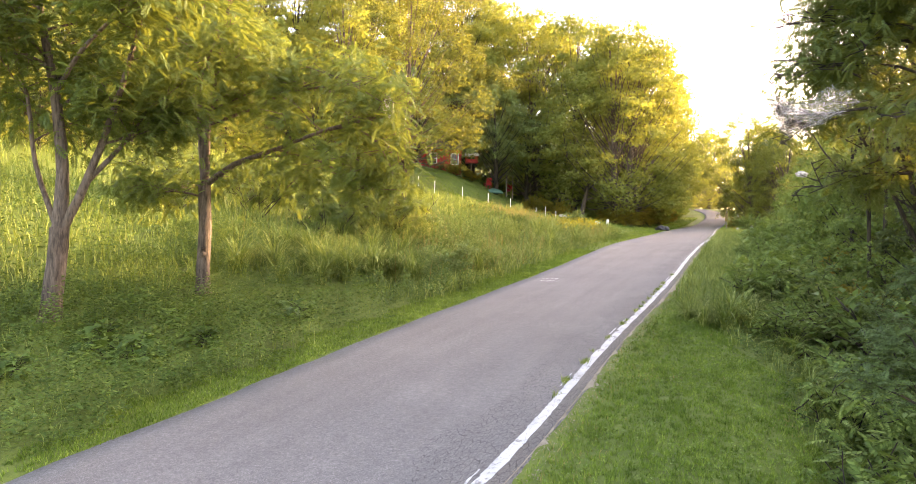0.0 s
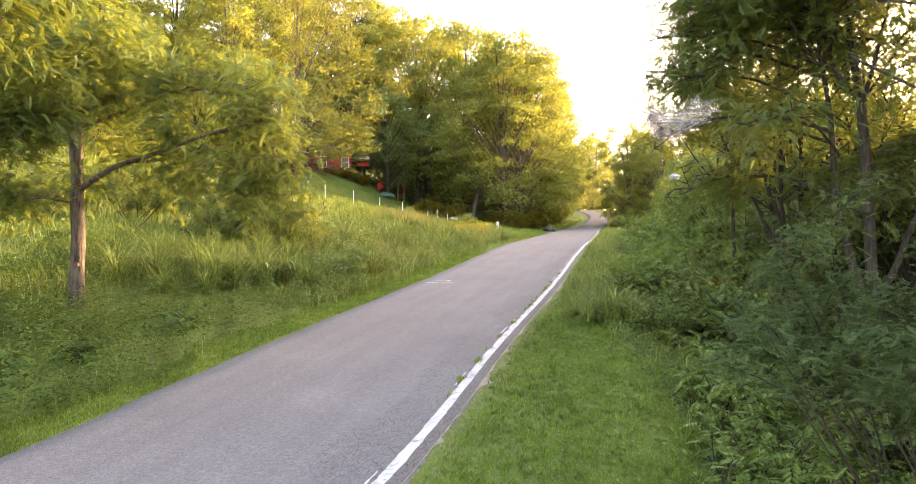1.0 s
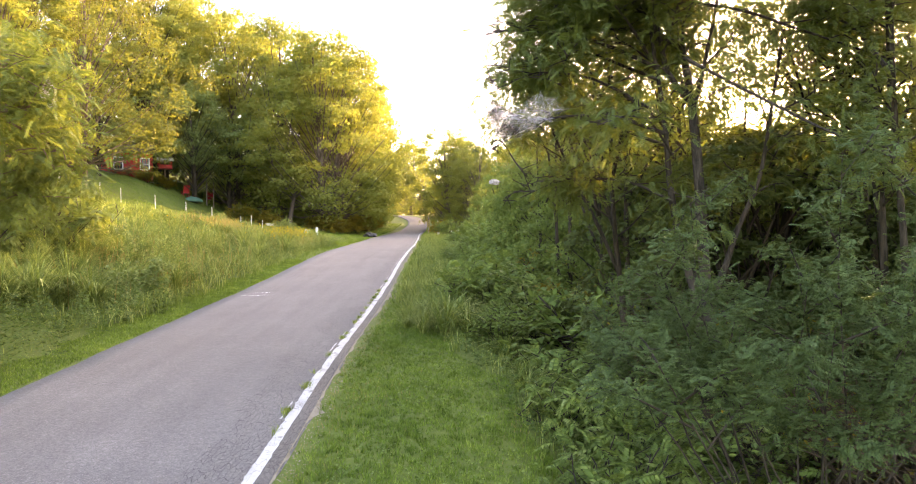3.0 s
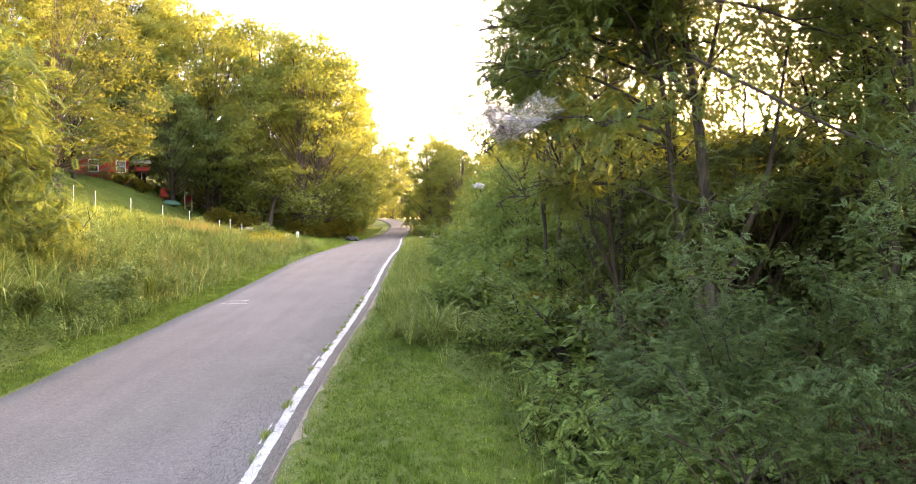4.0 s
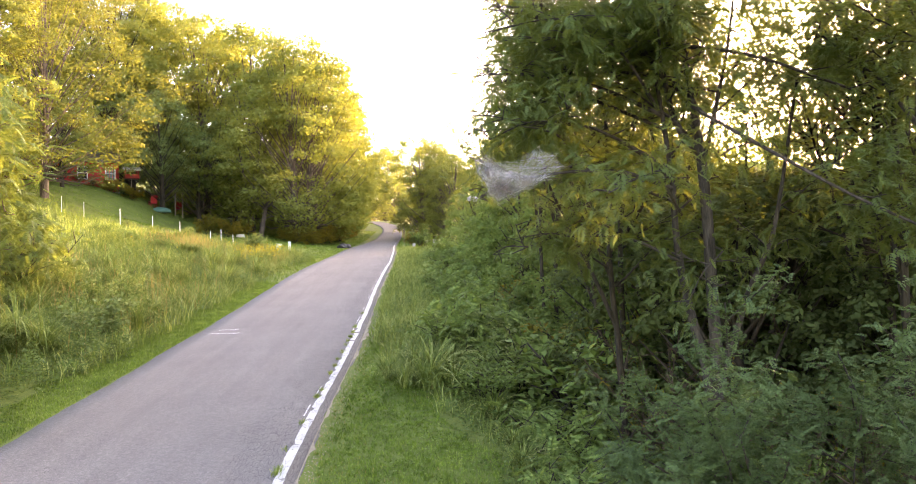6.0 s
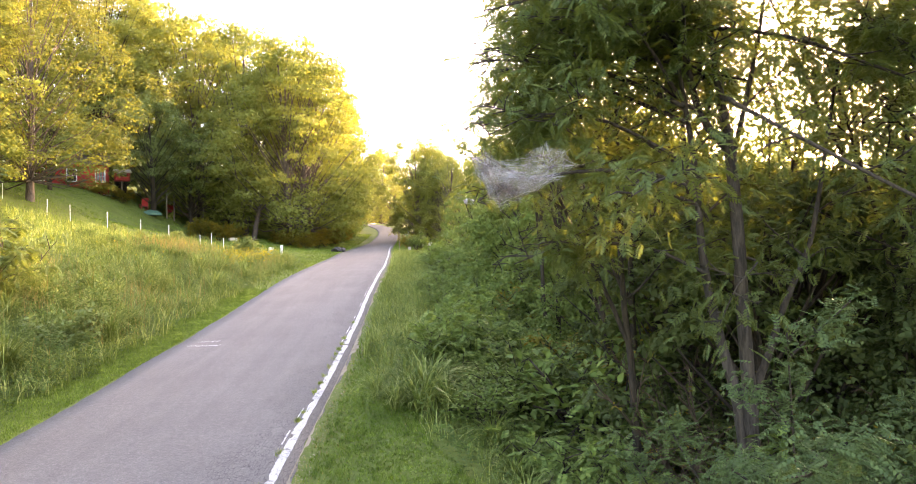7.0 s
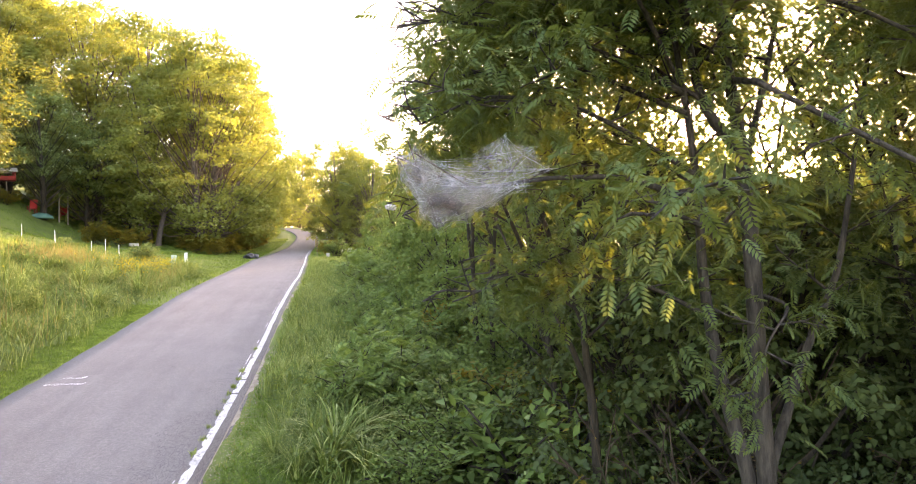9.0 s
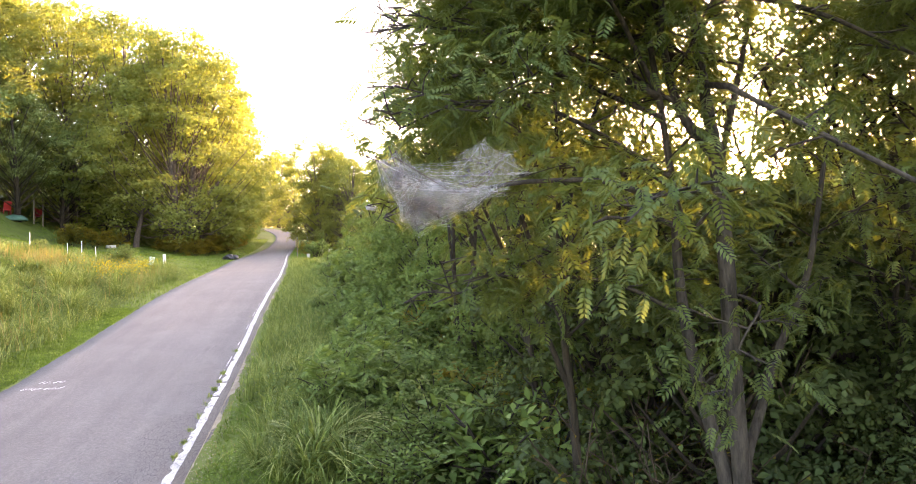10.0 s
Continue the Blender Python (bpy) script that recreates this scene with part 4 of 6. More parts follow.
def tree_thing(name, place, tub, foliage_mesh, bark, leaf, label, category="tree", group="", turn=0.0):
    ob = root(name, place, turn, label, category, group)
    v, f = tubes(tub)
    piece("trunk", mesh_of("trunk", v, f, bark, True), ob)
    v, f = foliage_mesh
    piece("crown", mesh_of("crown", v, f, leaf), ob)
    return ob


PINNATE = leaf_pinnate(6, 0.31, 0.15, 0.35)
PINNATE_FINE = leaf_pinnate(5, 0.24, 0.17, 0.2)
TRI_LEAF = (np.array([(0.0, 0.0, 0.0), (0.8, 0.4, -0.05), (0.75, -0.36, 0.05)]), np.array([(0, 2, 1)]))


def clumpy_tree(seed, tall, spread, crown_from, clumps, per, leaf_size, shape, flat=0.75, trunk=0.22):
    """A broad-leaved tree: limbs that carry many ragged tufts of leaves."""
    rng = np.random.default_rng(seed)
    top = np.array([rng.normal(0, 0.4), rng.normal(0, 0.4), tall * 0.86])
    pts = np.array([(0, 0, -0.4), (0.05, 0.03, tall * 0.12), (rng.normal(0, 0.12), rng.normal(0, 0.12), tall * 0.35), (*(top[:2] * 0.6), tall * 0.6), top])
    tub = [(pts, np.array([trunk * 1.35, trunk, trunk * 0.8, trunk * 0.5, 0.04]))]
    centres, radii = [], []
    for k in range(clumps):
        h = crown_from + (1 - crown_from) * ((k + rng.random()) / clumps)
        u = (h - crown_from) / (1 - crown_from)
        prof = math.sin(math.pi * min(0.97, 0.18 + 0.78 * u)) ** 0.6
        az = k * 2.399 + rng.uniform(-0.4, 0.4)
        r = spread * prof * math.sqrt(rng.uniform(0.3, 1.0)) * rng.uniform(0.85, 1.15)
        c = np.array([math.cos(az) * r, math.sin(az) * r, tall * h * 0.97])
        centres.append(c)
        radii.append(spread * rng.uniform(0.17, 0.34))
        at, _ = point_on(pts, min(0.95, max(0.18, h * 0.86 - 0.12)))
        mid = at * 0.45 + c * 0.55 + np.array([0, 0, -0.04 * tall * (1 - u)])
        tub.append((np.array([at, mid, c]), np.array([trunk * 0.34 * (1.1 - 0.7 * h), trunk * 0.13, 0.012])))
    pos, nor = [], []
    for c, r in zip(centres, radii):
        # each bough carries several overlapping sprays, domed above and open below
        for _ in range(7):
            q = norm(rng.normal(0, 1, 3) + np.array([c[0], c[1], 0]) / spread * 0.7 + np.array([0, 0, 0.25]))
            sub, sr = c + q * r * 0.72 * np.array([1, 1, flat]), r * rng.uniform(0.34, 0.6)
            n = int(per / 7 * (sr / (spread * 0.115)) ** 2)
            w = rng.normal(0, 1, (n, 3))
            w[:, 2] = np.where(w[:, 2] < -0.2, -w[:, 2] * 0.5, w[:, 2])
            w = norm(w)
            p = sub + w * (sr * rng.uniform(0.4, 1.15, n))[:, None] * np.array([1.1, 1.1, 0.82])
            p[:, 2] -= 0.12 * sr * (w[:, 0] ** 2 + w[:, 1] ** 2)
            pos.append(p)
            nor.append(w)
    pos, nor = np.concatenate(pos), np.concatenate(nor)
    n = len(pos)
    up = norm(nor + np.array([0, 0, 0.6]) + rng.normal(0, 0.45, (n, 3)))
    ax = norm(np.cross(up, rng.normal(0, 1, (n, 3))) - np.array([0, 0, 0.15]))
    return tub, scatter(shape, pos, ax, up, leaf_size * rng.uniform(0.6, 1.4, n))


def plant(proto, x, y, size=1.0, turn=0.0, sink=0.0, lean=0.0):
    """A copy of a plant on the land at x, y."""
    m = Matrix.LocRotScale((x, y, height(x, y) - sink), Euler((radians(lean), 0, radians(turn))), (size, size, size * random.uniform(0.92, 1.1)))
    return copy_thing(proto, m)


def first(proto, x, y, size=1.0, turn=0.0, sink=0.0):
    proto.matrix_basis = Matrix.LocRotScale((x, y, height(x, y) - sink), Euler((0, 0, radians(turn))), (1, 1, 1))
    return proto


def stem(*pts):
    """Thickens a few places into a smooth limb."""
    p = np.array(pts, float)
    t = np.linspace(0, len(p) - 1, (len(p) - 1) * 3 + 1)
    out = np.stack([np.interp(t, np.arange(len(p)), p[:, k]) for k in range(3)], -1)
    out[1:-1] = (out[:-2] + 2 * out[1:-1] + out[2:]) / 4
    return out


def local(pts, base):
    return pts - np.asarray(base)


def build_bank_trees():
    """The two young walnut trees on the bank."""
    rng = np.random.default_rng(21)
    b = np.array([-6.52, 18.17, height(-6.52, 18.17)])
    main = [
        (local(stem((-6.53, 18.17, b[2] - 0.2), (-6.5, 18.16, 2.98), (-6.51, 18.14, 4.76)), b), 0.17, 0.14),
        (local(stem((-6.51, 18.14, 4.7), (-6.69, 18.12, 6.31), (-6.77, 18.3, 8.3), (-6.69, 18.4, 9.6)), b), 0.10, 0.03),
        (local(stem((-6.5, 18.14, 4.72), (-6.44, 18.1, 6.46), (-6.1, 18.0, 8.3), (-5.8, 17.9, 9.8)), b), 0.09, 0.03),
        (local(stem((-6.49, 18.14, 4.7), (-5.61, 17.64, 5.2), (-4.44, 17.15, 5.5), (-3.07, 16.66, 5.95), (-1.9, 16.2, 6.15)), b), 0.085, 0.02),
        (local(stem((-3.2, 16.7, 5.9), (-2.4, 16.5, 6.0), (-1.8, 16.4, 5.6), (-1.5, 16.3, 5.0)), b), 0.03, 0.01),
        (local(stem((-4.4, 17.1, 5.5), (-3.4, 17.3, 5.3), (-2.7, 17.6, 4.9), (-2.3, 17.9, 4.6)), b), 0.03, 0.01),
        (local(stem((-4.3, 17.9, 7.1), (-2.8, 17.4, 7.2), (-1.9, 16.9, 7.0), (-1.5, 16.7, 6.6)), b), 0.03, 0.01),
        (local(stem((-6.62, 18.12, 6.2), (-5.49, 18.1, 6.6), (-4.29, 17.9, 7.1), (-2.5, 17.8, 7.7)), b), 0.055, 0.015),
        (local(stem((-6.6, 18.14, 4.4), (-7.28, 18.1, 4.55), (-7.95, 18.1, 4.4)), b), 0.03, 0.01),
        (local(stem((-6.65, 18.2, 6.0), (-7.4, 18.6, 6.9), (-8.2, 19.2, 7.6)), b), 0.05, 0.015),
        (local(stem((-6.6, 18.0, 6.4), (-6.2, 16.9, 7.2), (-5.4, 15.8, 7.9)), b), 0.05, 0.015)]
    knot = [(np.array([(0.03, -0.12, 1.0), (0.03, -0.19, 1.06), (0.03, -0.16, 1.2)]), np.array([0.09, 0.09, 0.05]))]
    tub, twig = branch_out(rng, main[1:], 7, 1.9, 0.3, 0.2, 5, -0.1)
    inside = lambda p: all(q[0] + b[0] < 0.3 - 0.102 * (q[1] + b[1] - 2.1) for q in p)
    tub, twig = [(p, r) for p, r in tub if r[0] > 0.05 or inside(p)], [p for p in twig if inside(p)]
    tub += [(main[0][0], np.array([0.23, 0.185, 0.17, 0.165, 0.16, 0.155, 0.15]))] + knot
    tree_thing("tree", b, tub, leaves_on(rng, twig, 8200, PINNATE, 0.25, 0.22, 0.30), BARK, LEAF_BANK, "young walnut tree with forked brown trunk and feathery leaves", group="bank walnut trees")

    b = np.array([-8.63, 15.15, height(-8.63, 15.15)])
    main = [
        (local(stem((-8.64, 15.15, b[2] - 0.2), (-8.55, 15.14, 2.4), (-8.47, 15.13, 3.55)), b), 0.2, 0.17),
        (local(stem((-8.47, 15.13, 3.5), (-8.4, 15.12, 4.6), (-8.6, 15.1, 6.4), (-8.9, 15.1, 7.7), (-9.2, 15.2, 9.3)), b), 0.15, 0.04),
        (local(stem((-8.45, 15.13, 3.4), (-7.92, 15.1, 4.48), (-7.43, 15.0, 5.62), (-6.75, 14.8, 7.5), (-6.5, 14.6, 8.6)), b), 0.10, 0.03),
        (local(stem((-8.55, 15.13, 3.6), (-9.0, 15.1, 4.84), (-9.14, 15.1, 6.23), (-9.7, 15.0, 7.9)), b), 0.06, 0.02),
        (local(stem((-7.9, 15.1, 4.5), (-7.2, 15.2, 5.3), (-6.7, 15.4, 6.2)), b), 0.06, 0.015),
        (local(stem((-8.6, 15.1, 6.3), (-7.7, 14.4, 7.0), (-6.6, 13.8, 7.6), (-5.6, 13.2, 8.0)), b), 0.06, 0.015),
        (local(stem((-8.7, 15.1, 6.8), (-9.8, 14.5, 7.4), (-11.0, 14.0, 7.8)), b), 0.06, 0.015)]
    tub, twig = branch_out(rng, main[1:], 7, 1.9, 0.4, 0.25, 5, -0.05)
    tub += [(main[0][0], np.array([0.26, 0.215, 0.2, 0.195, 0.19, 0.185, 0.18]))]
    tree_thing("tree", b + np.array([0.43, -0.8, -0.1]), tub, leaves_on(rng, twig, 6500, PINNATE, 0.25, 0.22, 0.30), BARK, LEAF_BANK, "walnut tree with several pale brown stems on the grassy bank", group="bank walnut trees")


def build_road_tree():
    """The many-stemmed walnut below the road, whose leafy boughs hang over the verge."""
    rng = np.random.default_rng(33)
    b = np.array([8.35, 10.2, height(8.35, 10.2)])
    z0 = b[2] - 0.2
    main = [
        (local(stem((8.5, 10.3, z0), (8.47, 10.32, 1.6), (8.38, 10.36, 2.45), (8.22, 10.44, 3.1), (8.09, 10.5, 3.9), (8.03, 10.52, 4.5), (7.95, 10.47, 5.3), (7.8, 10.48, 6.3), (7.6, 10.6, 8.2)), b), 0.092, 0.022),
        (local(stem((8.55, 10.25, z0), (8.52, 10.25, 1.8), (8.43, 10.2, 3.0), (8.38, 10.2, 4.1), (8.31, 10.18, 5.0), (8.25, 10.17, 5.69)), b), 0.0828, 0.072),
        (local(stem((8.25, 10.18, 5.6), (7.94, 10.36, 6.05), (7.81, 10.42, 6.81), (7.6, 10.5, 8.4)), b), 0.0612, 0.024),
        (local(stem((8.25, 10.17, 5.65), (8.14, 10.22, 6.45), (8.06, 10.25, 7.2), (8.0, 10.4, 9.2)), b), 0.072, 0.024),
        (local(stem((8.28, 10.15, 5.5), (8.44, 10.02, 6.32), (8.59, 9.9, 7.12), (8.8, 9.8, 8.8)), b), 0.0396, 0.016),
        (local(stem((8.6, 10.3, z0), (8.62, 10.32, 1.9), (8.75, 10.36, 2.45), (9.0, 10.31, 2.95), (9.2, 10.2, 3.6), (9.5, 10.0, 4.35), (9.62, 9.9, 5.2), (9.8, 9.7, 6.8)), b), 0.078, 0.02),
        (local(stem((7.9, 10.42, 5.1), (6.98, 10.42, 5.35), (6.1, 10.53, 5.32), (5.5, 10.75, 5.22), (5.12, 10.94, 5.38)), b), 0.0252, 0.008),
        (local(stem((7.78, 10.46, 6.2), (6.9, 10.9, 6.7), (6.0, 11.4, 6.9), (5.4, 11.6, 6.9)), b), 0.036, 0.008),
        (local(stem((7.7, 10.5, 7.0), (6.9, 11.3, 7.7), (6.1, 11.9, 8.0)), b), 0.036, 0.0096),
        (local(stem((8.0, 10.4, 4.0), (7.5, 10.9, 4.4), (6.7, 11.6, 4.5), (6.2, 12.3, 4.2)), b), 0.0252, 0.008),
        (local(stem((8.1, 10.4, 6.6), (7.8, 11.6, 7.4), (7.4, 12.8, 7.9), (7.0, 13.8, 7.9)), b), 0.036, 0.0096),
        (local(stem((8.3, 10.1, 7.6), (7.6, 9.6, 8.4), (6.9, 9.3, 8.8)), b), 0.0288, 0.0096),
        (local(stem((7.88, 10.43, 5.4), (6.8, 10.8, 6.05), (5.9, 11.1, 6.15), (5.3, 11.3, 5.85)), b), 0.0288, 0.008),
        (local(stem((7.8, 10.45, 6.0), (6.9, 11.4, 6.7), (6.2, 12.2, 6.6), (5.7, 12.8, 6.2)), b), 0.0288, 0.008),
        (local(stem((7.9, 10.4, 4.9), (7.1, 11.6, 5.6), (6.5, 12.7, 5.6), (6.2, 13.4, 5.2)), b), 0.0288, 0.008),
        (local(stem((7.75, 10.48, 6.3), (6.8, 10.2, 7.1), (5.9, 10.3, 7.4), (5.3, 10.6, 7.3)), b), 0.03, 0.008),
        (local(stem((7.7, 10.5, 7.0), (7.0, 10.9, 7.8), (6.1, 11.2, 7.9)), b), 0.03, 0.008),
        (local(stem((7.8, 10.45, 6.6), (7.2, 9.8, 7.3), (6.6, 9.3, 7.4)), b), 0.03, 0.008),
        (local(stem((8.1, 10.3, 6.5), (8.2, 11.5, 7.2), (8.0, 12.6, 7.6)), b), 0.03, 0.008),
        (local(stem((7.8, 10.5, 6.8), (6.9, 11.8, 7.2), (6.2, 12.9, 7.1)), b), 0.03, 0.008)]
    # low boughs that reach out over the bushes, and one that hangs across to the side
    low = [
        (local(stem((8.0, 10.35, 4.7), (7.1, 9.75, 5.15), (6.3, 9.25, 5.1), (5.55, 8.9, 4.85)), b), 0.026, 0.008),
        (local(stem((8.4, 10.1, 4.2), (8.05, 9.6, 4.15), (7.55, 9.5, 3.9), (7.25, 9.5, 3.45)), b), 0.02, 0.007)]
    across = [
        (local(stem((8.15, 10.2, 6.3), (7.68, 9.6, 6.1), (7.59, 9.47, 6.02), (7.91, 8.73, 5.44), (8.3, 7.85, 4.75), (8.7, 7.0, 4.2)), b), 0.034, 0.016),
        (local(stem((7.75, 10.4, 7.25), (8.32, 9.34, 6.89), (9.61, 8.87, 6.41), (10.7, 8.5, 6.05)), b), 0.03, 0.014)]
    tub, twig = branch_out(rng, main[2:5] + main[7:], 8, 1.3, 0.25, 0.15, 5, -0.15)
    tub += [(main[6][0], np.linspace(0.035, 0.008, len(main[6][0])))]
    twig.append(main[6][0][:7])
    t3, w3 = branch_out(rng, low, 5, 0.6, 0.45, 0.1, 4, -0.1)
    t4, w4 = branch_out(rng, across, 5, 0.8, 0.45, 0.3, 4, 0.0)
    t2, w2 = branch_out(rng, [main[0], main[5]], 5, 1.3, 0.6, 0.2, 5, -0.1)
    tub += t2 + [(main[1][0], np.linspace(0.098, 0.072, len(main[1][0])))]
    twig += w2 + w3 + w4
    tub += t3 + t4
    tub = [(p, r) for p, r in tub if r[0] > 0.03 or all(plan(*(q + b)[:2])[1] > 2.8 for q in p)]
    twig = [t for t in twig if all(plan(*(q + b)[:2])[1] > 3.0 + 0.22 * max(0, q[2] + b[2] - 5.8) + 0.7 * max(0, 5.5 - q[2] - b[2]) for q in t)]
    twig = [t for t in twig if t[:, 2].mean() + b[2] < 6.0 or rng.random() < (1.0 if plan(*(t.mean(axis=0) + b)[:2])[1] < 5.4 else 0.8)]
    tree_thing("tree", b, tub, leaves_on(rng, twig, 9600, PINNATE, 0.195, 0.3, 0.22), BARK_GREY, LEAF_WALNUT, "many-stemmed walnut tree with drooping feathery leaves beside the verge")

    b = np.array([9.9, 7.85, height(9.9, 7.85)])
    z0 = b[2] - 0.2
    main = [
        (local(stem((9.95, 7.85, z0), (9.89, 7.85, 2.6), (9.8, 7.86, 4.2), (9.76, 7.86, 5.5), (9.73, 7.82, 8.2)), b), 0.0648, 0.024),
        (local(stem((9.75, 7.84, 6.5), (9.0, 7.4, 7.4), (8.3, 7.0, 8.0)), b), 0.036, 0.0096),
        (local(stem((9.8, 7.9, 5.6), (10.3, 8.8, 6.6), (10.8, 9.8, 7.3)), b), 0.036, 0.0096)]
    tub, twig = branch_out(rng, main, 10, 1.5, 0.42, 0.25, 6, -0.05)
    tree_thing("tree", b, tub, leaves_on(rng, twig, 3400, PINNATE, 0.185, 0.3, 0.25), BARK_DARK, LEAF_WALNUT, "slim dark walnut tree with an open crown")


def bush(seed, tall, spread, count, shape, size, leaf, stems=9, droop=0.15, bark=BARK_DARK, name="bush", label="", group="", category="bush", steep=(0.7, 2.2), bare=0.3):
    rng = np.random.default_rng(seed)
    st = []
    for k in range(stems):
        az = k * 2.4 + rng.uniform(-0.4, 0.4)
        head = np.array([math.cos(az), math.sin(az), rng.uniform(*steep)])
        st.append((limb_path(rng, (rng.normal(0, 0.1), rng.normal(0, 0.1), -0.15), head, tall * rng.uniform(0.7, 1.15), 0.0, 6, 0.12), 0.018, 0.006))
    tub, twig = branch_out(rng, st, 4, spread * 0.75, bare, 0.3, 4, 0.0, False)
    return tree_thing(name, (0, 0, 0), tub, leaves_on(rng, twig, count, shape, size, droop, 0.07), bark, leaf, label, category, group)


def airy_tree(seed, tall, count, size, leaf, label, shape):
    """A slender tree with an open crown that lets the sky through."""
    rng = np.random.default_rng(seed)
    trunk = limb_path(rng, (0, 0, -0.3), (rng.normal(0, 0.06), rng.normal(0, 0.06), 1), tall * 0.85, 0.3, 9, 0.05)
    stems = [(trunk, 0.085, 0.02)]
    for k in range(3):
        at, along = point_on(trunk, 0.42 + 0.13 * k)
        az = rng.uniform(0, 6.28)
        stems.append((limb_path(rng, at, along + np.array([math.cos(az), math.sin(az), 0]) * 0.45, tall * 0.5, 0.2, 7, 0.08), 0.045, 0.012))
    tub, twig = branch_out(rng, stems, 9, tall * 0.2, 0.48, 0.35, 5, 0.0)
    return tree_thing("tree", (0, 0, 0), tub, leaves_on(rng, twig, count, shape, size, 0.3, 0.16), BARK_DARK, leaf, label, group="slender trees below the road")


def grass_tuft(seed, count, tall, label, mat=GRASS_TALL):
    """An arching clump of long grass."""
    rng = np.random.default_rng(seed)
    az = rng.uniform(0, 2 * np.pi, count)
    out = np.stack([np.cos(az), np.sin(az), np.zeros(count)], -1)
    sidev = np.stack([-np.sin(az), np.cos(az), np.zeros(count)], -1)
    base = out * rng.uniform(0, 0.22, count)[:, None]
    L, bend = tall * rng.uniform(0.5, 1.25, count), rng.uniform(0.3, 1.15, count)
    rows, segs = [], 5
    for k in range(segs):
        t = k / segs
        c = base + out * (L * bend * t ** 1.7)[:, None] + np.array([0, 0, 1]) * (L * (t * 1.05 - 0.75 * bend * t ** 2.6))[:, None]
        w = 0.0105 * (1 - 0.5 * t) + 0.003
        rows += [c - sidev * w, c + sidev * w]
    rows.append(base + out * (L * bend)[:, None] + np.array([0, 0, 1]) * (L * (1.05 - 0.75 * bend))[:, None])
    V = np.stack(rows, 1)
    m = V.shape[1]
    f = []
    for k in range(segs - 1):
        f += [(2 * k, 2 * k + 1, 2 * k + 3), (2 * k, 2 * k + 3, 2 * k + 2)]
    f.append((m - 3, m - 2, m - 1))
    F = (np.array(f)[None] + (np.arange(count) * m)[:, None, None]).reshape(-1, 3)
    return tagged(piece("grass_tuft", mesh_of("grass_tuft", V.reshape(-1, 3), F, mat)), label, "grass", "long grass tufts")


build_bank_trees()
build_road_tree()

# tall grass tufts: low side first, then the bank
random.seed(4)
tuft = grass_tuft(1, 110, 1.15, "arching clump of long green grass at the verge")
first(tuft, 6.2, 16.1)
for x, y, q in ((6.6, 16.7, 1.1), (6.75, 15.9, 0.95), (7.0, 17.3, 1.0), (6.3, 17.2, 0.8), (6.9, 14.4, 0.7), (6.5, 13.0, 0.6), (6.1, 12.0, 0.55), (7.4, 17.4, 0.8), (8.4, 20.5, 0.6)):
    plant(tuft, x, y, q, random.uniform(0, 360))
meadow_tuft = tagged(grass_tuft(2, 170, 1.5, "large arching clump of pale green meadow grass"), "large arching clump of pale green meadow grass", "grass", "meadow grass clumps")
first(meadow_tuft, -3.3, 21.3)
rs = np.random.default_rng(9)
for k in range(120):
    s, d = rs.uniform(19, 58), -rs.uniform(6.5, 12.5)
    p = land(s, d)
    plant(meadow_tuft, p[0], p[1], rs.uniform(0.6, 1.05), rs.uniform(0, 360))
for k in range(16):
    p = land(rs.uniform(19.5, 46), rs.uniform(1.2, 3.0))
    plant(meadow_tuft, p[0], p[1], rs.uniform(0.35, 0.6), rs.uniform(0, 360))
for x, y in ((-2.6, 21.9), (-3.9, 21.6), (-2.0, 22.9), (-3.0, 22.6), (-4.6, 22.6), (-1.4, 22.4)):
    plant(meadow_tuft, x, y, random.uniform(0.85, 1.1), random.uniform(0, 360))

# bushes on the low side
OVAL = leaf_shape(1, 0.5, 0.1, 0.2)
sumac = bush(41, 1.5, 1.3, 400, PINNATE, 0.34, LEAF_BUSH, 9, 0.2, label="leafy green sumac bush with feathery leaves", group="sumac bushes")
first(sumac, 8.3, 18.9)
leafy = bush(42, 1.15, 0.9, 1500, leaf_flat(1, 0.5), 0.12, LEAF_BUSH, 9, 0.1, label="low green bush with small oval leaves", group="small-leaved bushes")
first(leafy, 8.9, 17.1)
dark = bush(43, 1.9, 1.5, 1800, leaf_flat(1, 0.5), 0.13, LEAF_DEEP, 10, 0.15, label="dark green thicket bush below the road", group="thicket bushes")
first(dark, 9.6, 17.0)
autumn = bush(44, 2.6, 1.5, 1300, leaf_flat(1, 0.5), 0.16, LEAF_AUTUMN, 7, 0.3, label="thin sapling bush with yellowing leaves", group="yellowing saplings")
first(autumn, 11.4, 15.9)
locust = bush(45, 4.15, 1.5, 5600, PINNATE_FINE, 0.1, LEAF_BLUE, 8, 0.06, label="bluish-green locust bush with fine feathery leaves", group="locust bushes", steep=(2.6, 5.0), bare=0.68)
first(locust, 5.85, 6.3, sink=0.0)
for x, y, q in ((6.5, 6.9, 0.97), (6.45, 5.9, 1.02)):
    plant(locust, x, y, q, random.uniform(0, 360), 0.05)
near_weed = bush(46, 1.0, 0.9, 260, PINNATE, 0.26, LEAF_BUSH, 8, 0.25, label="low sumac bush with feathery leaves beside the verge", group="low sumac bushes")
first(near_weed, 5.1, 7.9)
